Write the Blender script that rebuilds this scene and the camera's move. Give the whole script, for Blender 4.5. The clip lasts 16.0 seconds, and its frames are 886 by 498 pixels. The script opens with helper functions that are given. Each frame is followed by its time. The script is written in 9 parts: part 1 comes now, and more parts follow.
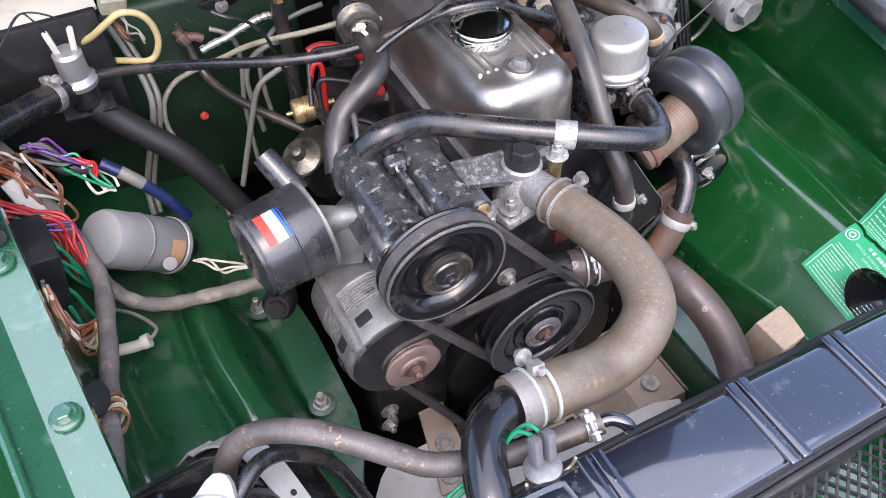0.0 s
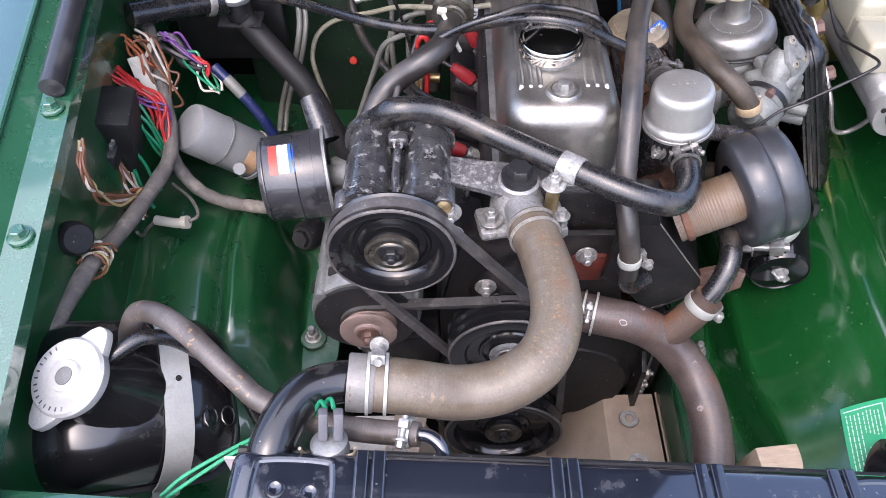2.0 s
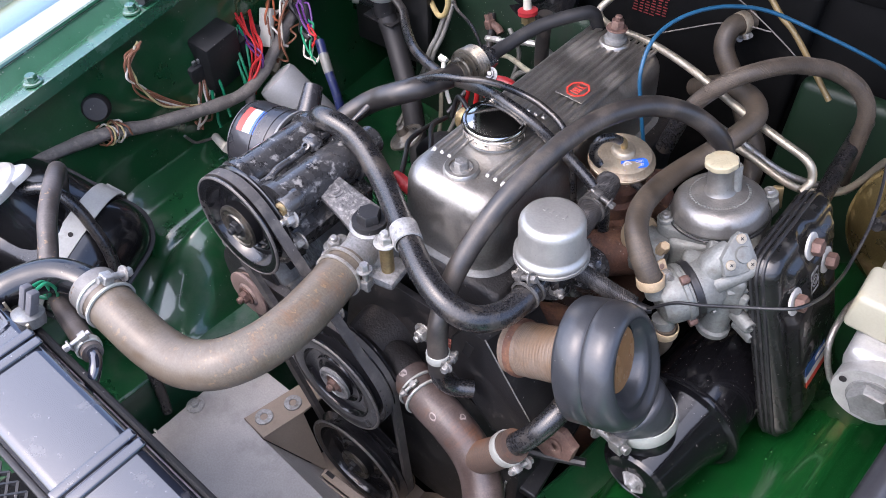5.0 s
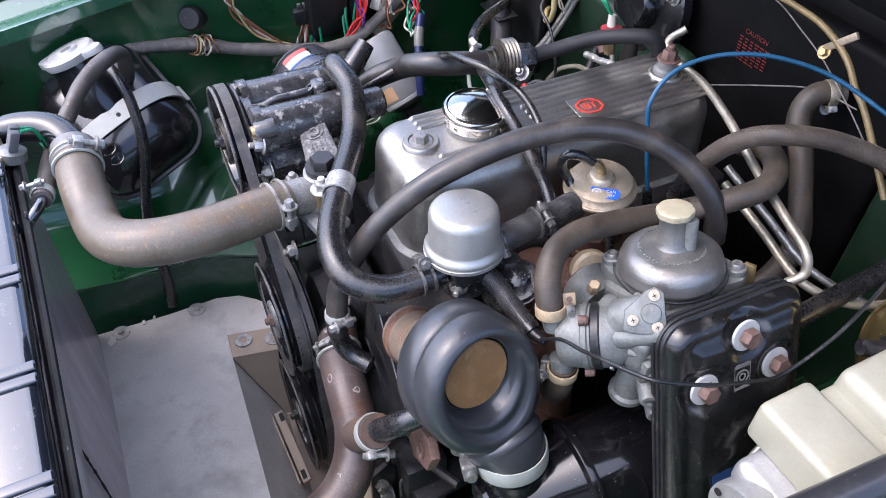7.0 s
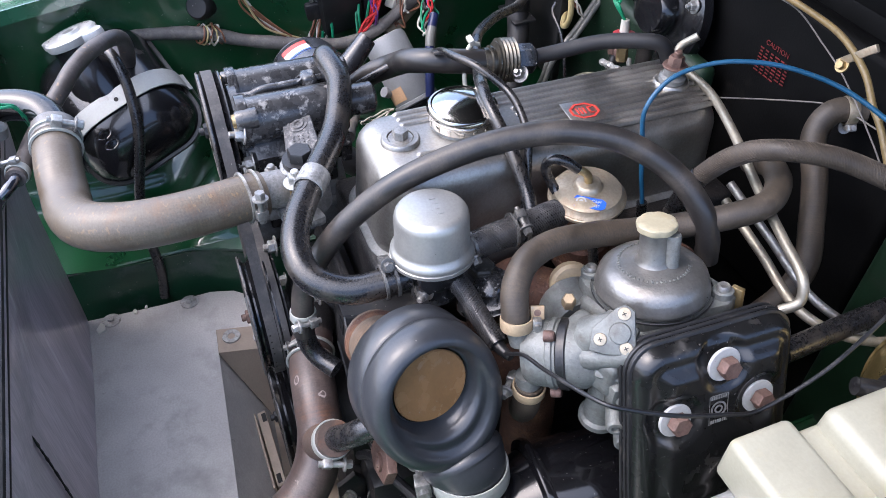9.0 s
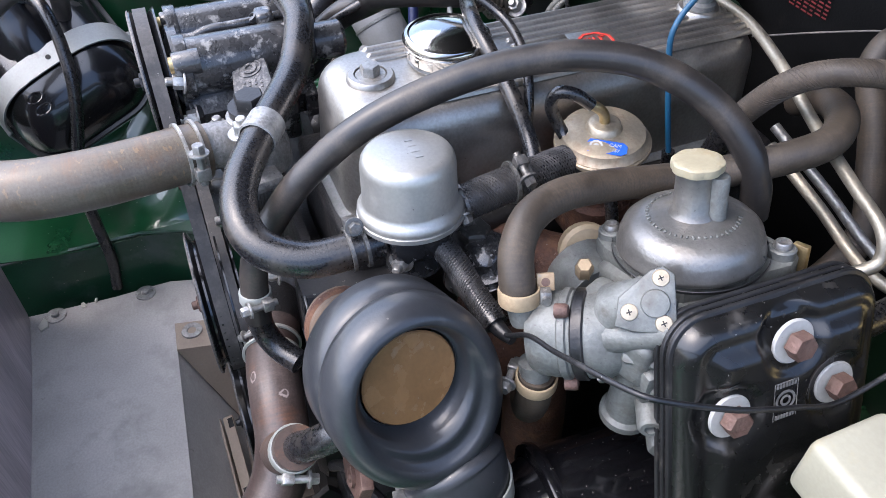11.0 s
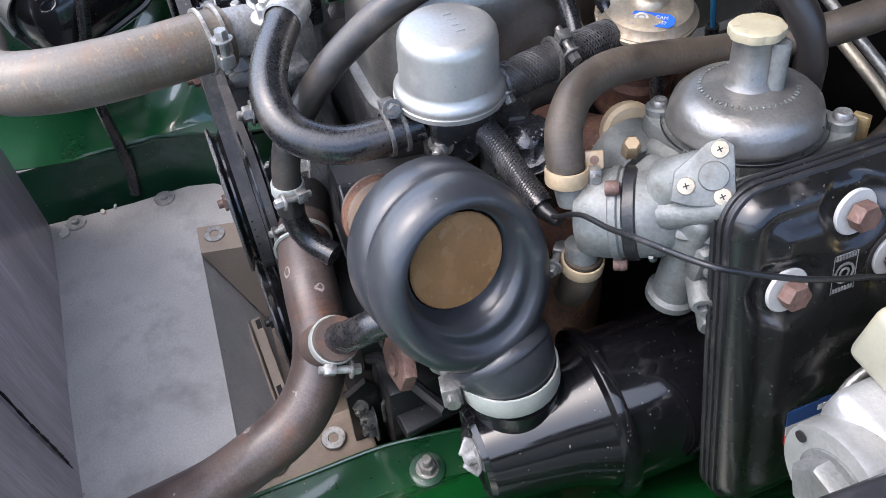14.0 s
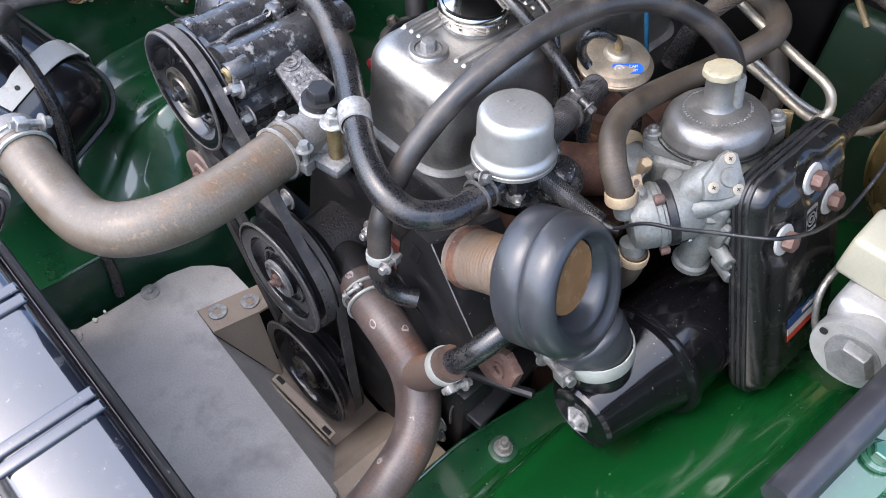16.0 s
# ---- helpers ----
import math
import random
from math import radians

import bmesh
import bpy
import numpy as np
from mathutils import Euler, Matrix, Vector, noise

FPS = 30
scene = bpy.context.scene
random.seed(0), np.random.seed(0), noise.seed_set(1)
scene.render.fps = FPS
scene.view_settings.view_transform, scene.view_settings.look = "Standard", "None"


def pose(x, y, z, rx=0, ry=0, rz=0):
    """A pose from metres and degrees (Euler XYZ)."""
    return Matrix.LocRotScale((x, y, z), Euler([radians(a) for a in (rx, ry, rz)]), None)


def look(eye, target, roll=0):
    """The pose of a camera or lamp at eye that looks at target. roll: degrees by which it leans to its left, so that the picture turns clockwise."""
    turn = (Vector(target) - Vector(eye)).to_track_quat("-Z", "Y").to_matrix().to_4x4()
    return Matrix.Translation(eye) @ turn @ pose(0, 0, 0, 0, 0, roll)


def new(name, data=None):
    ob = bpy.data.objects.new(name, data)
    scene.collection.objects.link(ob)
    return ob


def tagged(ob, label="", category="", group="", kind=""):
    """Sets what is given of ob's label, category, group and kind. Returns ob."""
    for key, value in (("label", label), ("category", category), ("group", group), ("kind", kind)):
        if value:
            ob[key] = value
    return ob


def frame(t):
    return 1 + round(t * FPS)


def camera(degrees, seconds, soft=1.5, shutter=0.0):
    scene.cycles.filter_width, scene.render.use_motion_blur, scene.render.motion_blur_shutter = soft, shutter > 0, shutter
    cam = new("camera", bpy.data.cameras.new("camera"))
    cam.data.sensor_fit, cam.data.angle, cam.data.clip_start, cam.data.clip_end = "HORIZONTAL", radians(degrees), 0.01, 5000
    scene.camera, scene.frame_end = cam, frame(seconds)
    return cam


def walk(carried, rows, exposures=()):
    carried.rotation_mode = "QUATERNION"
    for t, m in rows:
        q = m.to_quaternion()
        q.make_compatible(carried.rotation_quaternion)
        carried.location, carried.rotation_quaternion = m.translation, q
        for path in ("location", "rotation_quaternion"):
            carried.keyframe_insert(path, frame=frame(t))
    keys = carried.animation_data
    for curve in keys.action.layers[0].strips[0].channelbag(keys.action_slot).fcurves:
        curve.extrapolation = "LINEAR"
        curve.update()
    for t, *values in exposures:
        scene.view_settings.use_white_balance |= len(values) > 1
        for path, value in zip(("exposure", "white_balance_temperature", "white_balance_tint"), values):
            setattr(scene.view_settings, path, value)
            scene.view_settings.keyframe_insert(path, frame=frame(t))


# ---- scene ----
cam = camera(60.75, 16.0, 0.25)
# seconds, eye x y z, then yaw, pitch and roll in degrees
ROWS = [
    (0.0, 0.0014, 0.0021, 1.4467, -28.06, -49.98, -0.21),
    (0.5, 0.0225, -0.0389, 1.4535, -25.71, -49.99, 0.92),
    (1.0, 0.0786, -0.0718, 1.4614, -19.01, -50.09, 1.42),
    (1.5, 0.1861, -0.0685, 1.4512, -11.10, -50.09, 0.32),
    (2.0, 0.2601, -0.0788, 1.4545, 1.44, -50.02, -1.53),
    (2.5, 0.3336, -0.0908, 1.4714, 9.60, -49.75, -3.25),
    (3.0, 0.4183, -0.1005, 1.4919, 14.48, -49.29, -3.02),
    (3.5, 0.4938, -0.1012, 1.5129, 20.63, -48.83, -2.50),
    (4.0, 0.5655, -0.0444, 1.4914, 25.96, -47.78, -1.58),
    (4.2, 0.5926, -0.0069, 1.4802, 28.89, -47.62, -1.36),
    (6.3, 0.8720, 0.1923, 1.4479, 55.61, -45.50, -0.39),
    (6.5, 0.8789, 0.2240, 1.4394, 57.70, -45.45, -0.03),
    (7.0, 0.8999, 0.2833, 1.4129, 63.25, -44.70, 1.12),
    (7.5, 0.9059, 0.3172, 1.4031, 66.47, -44.49, 1.58),
    (8.0, 0.9094, 0.3319, 1.4049, 67.47, -44.28, 1.84),
    (8.2, 0.9104, 0.3370, 1.3990, 67.69, -43.79, 1.78),
    (10.3, 0.8711, 0.3751, 1.3403, 68.04, -44.12, 0.26),
    (10.5, 0.8613, 0.3809, 1.3152, 67.90, -43.66, 0.32),
    (11.0, 0.8423, 0.3900, 1.2726, 67.81, -43.86, 0.21),
    (11.5, 0.8331, 0.3951, 1.2434, 68.08, -43.97, -0.09),
    (12.0, 0.8270, 0.3980, 1.2351, 68.15, -45.94, -0.20),
    (12.5, 0.8284, 0.4002, 1.2311, 68.60, -47.45, -0.87),
    (13.0, 0.8278, 0.3965, 1.2330, 68.67, -48.74, -1.12),
    (13.5, 0.8286, 0.3814, 1.2362, 68.85, -49.58, -1.64),
    (14.0, 0.8361, 0.3656, 1.2499, 68.29, -50.47, -1.54),
    (14.5, 0.8438, 0.3321, 1.2899, 68.01, -51.11, -1.85),
    (15.0, 0.8399, 0.2685, 1.3217, 63.93, -51.32, -1.70),
    (15.5, 0.8159, 0.1989, 1.3585, 55.31, -51.31, -0.43),
    (16.0, 0.7676, 0.1494, 1.3783, 44.70, -50.83, 2.20),
]
EXPOSURES = [(0.0, 1.88, 6100, 19), (4.0, 1.88, 6100, 19), (7.0, 1.83, 5850, 18), (10.5, 1.82, 5850, 14), (12.5, 1.89, 5950, 14), (14.5, 1.92, 5950, 13), (16.0, 1.92, 5950, 13)]
walk(cam, [(t, pose(x, y, z, 90 + pitch, 0, yaw) @ pose(0, 0, 0, 0, 0, roll)) for t, x, y, z, yaw, pitch, roll in ROWS], EXPOSURES)

# ---------------------------------------------------------------- world and light
world = bpy.data.worlds.new("sky")
scene.world = world
world.use_nodes = True
wn, wl = world.node_tree.nodes, world.node_tree.links
sky = wn.new("ShaderNodeTexSky")
sky.sky_type, sky.sun_disc = "NISHITA", False
sky.sun_elevation, sky.sun_rotation = radians(58), radians(200)
sky.dust_density, sky.ozone_density = 3.5, 0.6
wl.new(sky.outputs[0], wn["Background"].inputs[0])
wn["Background"].inputs[1].default_value = 0.15
sun = new("sun", bpy.data.lights.new("sun", "SUN"))
sun.data.energy, sun.data.angle, sun.data.color = 1.15, radians(110), (1.0, 0.97, 0.93)
sun.matrix_world = look((0, 0, 5), (0.75, 1.9, 0.3))


# ---------------------------------------------------------------- materials
def mat(name, base, rough=0.5, metal=0.0, var=0.15, scale=40.0, dirt=None, dirt_amt=0.0, dirt_scale=18.0,
        bump=0.05, coat=0.0, coat_ior=1.5, grain=420.0, speck=0.32, speck_scale=250.0, speck_col=(0.30, 0.28, 0.25), stretch=None, per_object=0.0, dirt_rough=0.85, hard=1.0):
    """A surface with two scales of variation, patchy dirt with its own colour, and fine relief."""
    m = bpy.data.materials.new(name)
    m.use_nodes = True
    n, l = m.node_tree.nodes, m.node_tree.links
    b = n["Principled BSDF"]
    tc = n.new("ShaderNodeTexCoord")
    src = tc.outputs["Object"]
    if stretch:
        mp = n.new("ShaderNodeMapping")
        mp.inputs["Scale"].default_value = stretch
        l.new(src, mp.inputs[0])
        src = mp.outputs[0]
    n1 = n.new("ShaderNodeTexNoise")
    n1.inputs["Scale"].default_value, n1.inputs["Detail"].default_value = scale, 6
    l.new(src, n1.inputs["Vector"])
    n2 = n.new("ShaderNodeTexNoise")
    n2.inputs["Scale"].default_value, n2.inputs["Detail"].default_value = grain, 3
    l.new(src, n2.inputs["Vector"])
    ramp = n.new("ShaderNodeMapRange")
    ramp.inputs["From Min"].default_value, ramp.inputs["From Max"].default_value = 0.3, 0.7
    ramp.inputs["To Min"].default_value, ramp.inputs["To Max"].default_value = 1 - var, 1 + var
    l.new(n1.outputs["Fac"], ramp.inputs["Value"])
    mul = n.new("ShaderNodeMix")
    mul.data_type, mul.blend_type = "RGBA", "MULTIPLY"
    mul.inputs["Factor"].default_value = 1
    mul.inputs["A"].default_value = (*base, 1)
    fine = n.new("ShaderNodeMapRange")
    fine.inputs["From Min"].default_value, fine.inputs["From Max"].default_value = 0.3, 0.7
    fine.inputs["To Min"].default_value, fine.inputs["To Max"].default_value = 1 - var * 0.5, 1 + var * 0.5
    l.new(n2.outputs["Fac"], fine.inputs["Value"])
    both = n.new("ShaderNodeMath")
    both.operation = "MULTIPLY"
    l.new(ramp.outputs[0], both.inputs[0])
    l.new(fine.outputs[0], both.inputs[1])
    l.new(both.outputs[0], mul.inputs["B"])
    col = mul.outputs["Result"]
    if per_object:
        oi = n.new("ShaderNodeObjectInfo")
        r2 = n.new("ShaderNodeMapRange")
        r2.inputs["To Min"].default_value, r2.inputs["To Max"].default_value = 1 - per_object, 1 + per_object
        l.new(oi.outputs["Random"], r2.inputs["Value"])
        m2 = n.new("ShaderNodeMix")
        m2.data_type, m2.blend_type = "RGBA", "MULTIPLY"
        m2.inputs["Factor"].default_value = 1
        l.new(col, m2.inputs["A"])
        l.new(r2.outputs[0], m2.inputs["B"])
        col = m2.outputs["Result"]
    rr = n.new("ShaderNodeMapRange")
    rr.inputs["To Min"].default_value, rr.inputs["To Max"].default_value = max(0.02, rough - 0.12), min(1, rough + 0.12)
    l.new(n1.outputs["Fac"], rr.inputs["Value"])
    rough_out = rr.outputs[0]
    if dirt:
        n3 = n.new("ShaderNodeTexNoise")
        n3.inputs["Scale"].default_value, n3.inputs["Detail"].default_value = dirt_scale, 8
        n3.inputs["Roughness"].default_value = 0.65
        l.new(src if stretch else tc.outputs["Object"], n3.inputs["Vector"])
        dr = n.new("ShaderNodeMapRange")
        dr.inputs["From Min"].default_value = 0.72 - 0.5 * dirt_amt
        dr.inputs["From Max"].default_value = 0.72 - 0.5 * dirt_amt + (0.18 + 0.05 * dirt_amt) * hard
        l.new(n3.outputs["Fac"], dr.inputs["Value"])
        dm = n.new("ShaderNodeMix")
        dm.data_type = "RGBA"
        l.new(dr.outputs[0], dm.inputs["Factor"])
        l.new(col, dm.inputs["A"])
        dm.inputs["B"].default_value = (*dirt, 1)
        col = dm.outputs["Result"]
        rm = n.new("ShaderNodeMix")
        rm.data_type = "FLOAT"
        l.new(dr.outputs[0], rm.inputs["Factor"])
        l.new(rough_out, rm.inputs["A"])
        rm.inputs["B"].default_value = dirt_rough
        rough_out = rm.outputs["Result"]
        if metal:
            mm = n.new("ShaderNodeMix")
            mm.data_type = "FLOAT"
            l.new(dr.outputs[0], mm.inputs["Factor"])
            mm.inputs["A"].default_value, mm.inputs["B"].default_value = metal, metal * 0.3
            l.new(mm.outputs["Result"], b.inputs["Metallic"])
    if speck:
        vo = n.new("ShaderNodeTexVoronoi")
        vo.inputs["Scale"].default_value = speck_scale
        wob = n.new("ShaderNodeTexNoise")
        wob.inputs["Scale"].default_value = speck_scale * 2.2
        l.new(tc.outputs["Object"], wob.inputs["Vector"])
        wv = n.new("ShaderNodeVectorMath")
        wv.operation = "MULTIPLY_ADD"
        wv.inputs[1].default_value = (1.1 / speck_scale,) * 3
        l.new(wob.outputs["Color"], wv.inputs[0])
        l.new(tc.outputs["Object"], wv.inputs[2])
        l.new(wv.outputs[0], vo.inputs["Vector"])
        near = n.new("ShaderNodeMapRange")
        near.inputs["From Min"].default_value, near.inputs["From Max"].default_value = 0.10, 0.24
        near.inputs["To Min"].default_value, near.inputs["To Max"].default_value = 1.0, 0.0
        l.new(vo.outputs["Distance"], near.inputs["Value"])
        few = n.new("ShaderNodeMath")
        few.operation = "GREATER_THAN"
        few.inputs[1].default_value = 1 - 0.5 * speck
        l.new(vo.outputs["Color"], few.inputs[0])
        fm_ = n.new("ShaderNodeMath")
        fm_.operation = "MULTIPLY"
        l.new(near.outputs[0], fm_.inputs[0])
        l.new(few.outputs[0], fm_.inputs[1])
        f2 = n.new("ShaderNodeMath")
        f2.operation = "MULTIPLY"
        f2.inputs[1].default_value = 0.7
        l.new(fm_.outputs[0], f2.inputs[0])
        sm_ = n.new("ShaderNodeMix")
        sm_.data_type = "RGBA"
        l.new(f2.outputs[0], sm_.inputs["Factor"])
        l.new(col, sm_.inputs["A"])
        sm_.inputs["B"].default_value = (*speck_col, 1)
        col = sm_.outputs["Result"]
    l.new(col, b.inputs["Base Color"])
    l.new(rough_out, b.inputs["Roughness"])
    if not (dirt and metal):
        b.inputs["Metallic"].default_value = metal
    b.inputs["Coat Weight"].default_value = coat
    b.inputs["Coat Roughness"].default_value, b.inputs["Coat IOR"].default_value = 0.05, coat_ior
    if bump:
        bp = n.new("ShaderNodeBump")
        bp.inputs["Strength"].default_value, bp.inputs["Distance"].default_value = min(1, bump * 5), 0.0009
        add = n.new("ShaderNodeMath")
        l.new(n1.outputs["Fac"], add.inputs[0])
        l.new(n2.outputs["Fac"], add.inputs[1])
        l.new(add.outputs[0], bp.inputs["Height"])
        l.new(bp.outputs[0], b.inputs["Normal"])
    return m


def hose_mat(name, base, dust, rough=0.45, dust_amt=0.5, band=0.25, rust=None, rust_amt=0.0, rings=0.0, coat=0.15, crack=0.0, grit=0.35, relief=0.25):
    """Old rubber: fine rings across the hose, patchy dust, rust stains, dried water rings, grit in the shine."""
    m = bpy.data.materials.new(name)
    m.use_nodes = True
    n, l = m.node_tree.nodes, m.node_tree.links
    b = n["Principled BSDF"]
    tc = n.new("ShaderNodeTexCoord")

    def noise(src, scale, detail, size=None):
        if size:
            mp = n.new("ShaderNodeMapping")
            mp.inputs["Scale"].default_value = size
            l.new(src, mp.inputs[0])
            src = mp.outputs[0]
        t = n.new("ShaderNodeTexNoise")
        t.inputs["Scale"].default_value, t.inputs["Detail"].default_value, t.inputs["Roughness"].default_value = scale, detail, 0.62
        l.new(src, t.inputs["Vector"])
        return t.outputs["Fac"]

    def span(v, a, b_, c=0.0, d=1.0):
        t = n.new("ShaderNodeMapRange")
        for k, q in zip(("From Min", "From Max", "To Min", "To Max"), (a, b_, c, d)):
            t.inputs[k].default_value = q
        l.new(v, t.inputs["Value"])
        return t.outputs[0]

    def calc(op, a, c):
        t = n.new("ShaderNodeMath")
        t.operation = op
        for q, i in ((a, 0), (c, 1)):
            if isinstance(q, float):
                t.inputs[i].default_value = q
            else:
                l.new(q, t.inputs[i])
        return t.outputs[0]

    def blend(f, a, c, how="MIX"):
        t = n.new("ShaderNodeMix")
        t.data_type, t.blend_type = "RGBA", how
        for q, k in ((f, "Factor"), (a, "A"), (c, "B")):
            if isinstance(q, tuple):
                t.inputs[k].default_value = (*q, 1)
            elif isinstance(q, float):
                t.inputs[k].default_value = q
            else:
                l.new(q, t.inputs[k])
        return t.outputs["Result"]

    big, fine = noise(tc.outputs["Object"], 26, 7), noise(tc.outputs["Object"], 520, 4)
    across = noise(tc.outputs["UV"], 1, 4, (620, 14, 1))
    along = noise(tc.outputs["UV"], 1, 3, (16, 260, 1))
    tone = calc("MULTIPLY", span(across, 0.3, 0.7, 1 - band, 1 + band), span(fine, 0.3, 0.7, 1 - grit, 1 + grit))
    tone = calc("MULTIPLY", tone, span(along, 0.3, 0.7, 0.95, 1.05))
    dirty = calc("MULTIPLY", span(big, 0.66 - 0.36 * dust_amt, 0.84 - 0.36 * dust_amt), span(fine, 0.25, 0.6, 0.35, 1.0))
    col = blend(dirty, base, dust)
    if rust:
        stain = calc("MULTIPLY", span(noise(tc.outputs["Object"], 15, 6), 0.66 - 0.3 * rust_amt, 0.80 - 0.3 * rust_amt), span(across, 0.3, 0.6, 0.3, 1.0))
        col = blend(stain, col, rust)
    if crack:
        gap = calc("MULTIPLY", span(noise(tc.outputs["UV"], 1, 2, (230, 130, 1)), 0.60, 0.65), span(noise(tc.outputs["Object"], 22, 2), 0.50, 0.58))
        col = blend(calc("MULTIPLY", gap, float(crack)), col, (0.33, 0.20, 0.09))
    if rings:
        vo = n.new("ShaderNodeTexVoronoi")
        vo.inputs["Scale"].default_value, vo.inputs["Randomness"].default_value = 46, 1
        mp = n.new("ShaderNodeVectorMath")
        mp.operation = "MULTIPLY_ADD"
        mp.inputs[1].default_value = (0.010, 0.010, 0.010)
        nz = n.new("ShaderNodeTexNoise")
        nz.inputs["Scale"].default_value = 120
        l.new(tc.outputs["Object"], nz.inputs["Vector"])
        l.new(nz.outputs["Color"], mp.inputs[0])
        l.new(tc.outputs["Object"], mp.inputs[2])
        l.new(mp.outputs[0], vo.inputs["Vector"])
        edge = calc("MULTIPLY", span(vo.outputs["Distance"], 0.13, 0.17), span(vo.outputs["Distance"], 0.24, 0.20))
        few = calc("GREATER_THAN", vo.outputs["Color"], 0.62)
        col = blend(calc("MULTIPLY", calc("MULTIPLY", edge, few), float(rings)), col, (0.34, 0.29, 0.27))
    l.new(blend(1.0, col, tone, "MULTIPLY"), b.inputs["Base Color"])
    rr = calc("ADD", span(fine, 0.3, 0.7, rough - 0.08, rough + 0.08), calc("MULTIPLY", dirty, 0.22))
    l.new(rr, b.inputs["Roughness"])
    b.inputs["Coat Weight"].default_value, b.inputs["Coat Roughness"].default_value = coat, 0.22
    bp = n.new("ShaderNodeBump")
    bp.inputs["Strength"].default_value, bp.inputs["Distance"].default_value = relief, 0.0006
    l.new(calc("ADD", calc("MULTIPLY", across, 0.6), fine), bp.inputs["Height"])
    l.new(bp.outputs[0], b.inputs["Normal"])
    return m


GREEN = mat("green_car_paint", (0.004, 0.049, 0.010), 0.20, 0, 0.12, 14, (0.05, 0.075, 0.045), 0.20, 9, 0.008, 1.0, 1.65)
# body green with the shade at the back of the bay put into it
GREEN_SHADED = mat("shade_darkened_green", (0.003, 0.017, 0.006), 0.55, 0, 0.3, 14, (0.020, 0.026, 0.018), 0.28, 12, 0.05)
GREEN.node_tree.nodes["Principled BSDF"].inputs["Coat Roughness"].default_value = 0.10
GREEN_DUSTY = mat("dusty_green_paint", (0.012, 0.06, 0.028), 0.4, 0, 0.2, 20, (0.10, 0.13, 0.11), 0.42, 14, 0.03, 0.25)
GREEN_RAIL = mat("green_rail_paint", (0.02, 0.085, 0.045), 0.25, 0, 0.1, 20, (0.12, 0.18, 0.14), 0.25, 26, 0.012, 0.8, 1.9)
GREEN_OUTER = mat("polished_green_paint", (0.008, 0.06, 0.02), 0.15, 0, 0.08, 14, bump=0.004, coat=1.0, coat_ior=3.6, speck=0.1)
GREEN_HUMP = mat("dusted_green_paint", (0.007, 0.055, 0.018), 0.30, 0, 0.15, 16, (0.05, 0.085, 0.05), 0.40, 12, 0.02, 0.6, 1.7)
BLACK_GLOSS = mat("black_gloss_paint", (0.008, 0.008, 0.009), 0.22, 0, 0.2, 30, (0.07, 0.065, 0.06), 0.22, 25, 0.008, 0.5, speck=0.12, speck_scale=420)
BLACK_LID = mat("black_pressed_steel_paint", (0.009, 0.009, 0.009), 0.27, 0, 0.2, 30, (0.06, 0.056, 0.05), 0.24, 40, 0.012, 0.25, speck=0.3, speck_scale=420)
BLACK_SATIN = mat("black_satin_paint", (0.014, 0.014, 0.015), 0.42, 0, 0.3, 40, (0.09, 0.08, 0.07), 0.3, 30, 0.05)
BLACK_CAST = mat("black_painted_casting", (0.020, 0.020, 0.021), 0.24, 0, 0.35, 60, (0.105, 0.10, 0.097), 0.38, 55, 0.05, 0.7, speck=0.9, speck_scale=240, speck_col=(0.40, 0.39, 0.38), dirt_rough=0.55)
SCUFFED_CAST = mat("scuffed_grey_casting", (0.07, 0.07, 0.072), 0.45, 0.2, 0.35, 120, (0.30, 0.29, 0.28), 0.42, 190, 0.12, speck=0.5, speck_scale=400)
BLACK_PLASTIC = mat("black_plastic", (0.012, 0.012, 0.013), 0.36, 0, 0.25, 40, (0.05, 0.048, 0.046), 0.34, 50, 0.05, speck=0.3, speck_scale=380)
RUBBER_MATT = hose_mat("matt_black_rubber", (0.010, 0.010, 0.011), (0.05, 0.047, 0.043), 0.62, 0.25, 0.1, coat=0.0)
RUBBER = hose_mat("black_rubber_hose", (0.012, 0.012, 0.013), (0.055, 0.046, 0.037), 0.28, 0.42, 0.06, coat=0.35, grit=0.4, relief=0.10)
RUBBER_ELBOW = mat("moulded_grey_rubber", (0.027, 0.029, 0.033), 0.40, 0, 0.18, 18, (0.07, 0.067, 0.062), 0.24, 35, 0.03, 0.4, speck=0.14, speck_scale=380)
STRAP_GREY = mat("grey_painted_strap", (0.30, 0.31, 0.30), 0.55, 0.1, 0.12, 40, (0.2, 0.19, 0.17), 0.3, 40, 0.03)
SEAL = mat("smooth_seal_rubber", (0.022, 0.022, 0.025), 0.38, 0, 0.2, 20, (0.06, 0.058, 0.058), 0.34, 24, 0.03, 0.3, speck=0.3, speck_scale=300)
STRAP_WORN = mat("tarnished_aluminium_strap", (0.34, 0.34, 0.33), 0.48, 0.5, 0.3, 90, (0.12, 0.115, 0.11), 0.42, 120, 0.1)
WASHER = mat("dull_white_washer", (0.42, 0.42, 0.40), 0.5, 0.1, 0.1, 60, (0.28, 0.25, 0.2), 0.3, 60, 0.04)
BLACK_DULL = mat("dull_black_plastic", (0.007, 0.007, 0.007), 0.6, 0, 0.3, 40, (0.03, 0.027, 0.025), 0.35, 40, 0.05)
FILTER_BLACK = mat("glossy_grey_black_plastic", (0.024, 0.024, 0.027), 0.28, 0, 0.2, 30, (0.075, 0.072, 0.072), 0.36, 45, 0.03, 0.4, speck=0.4, speck_scale=380)
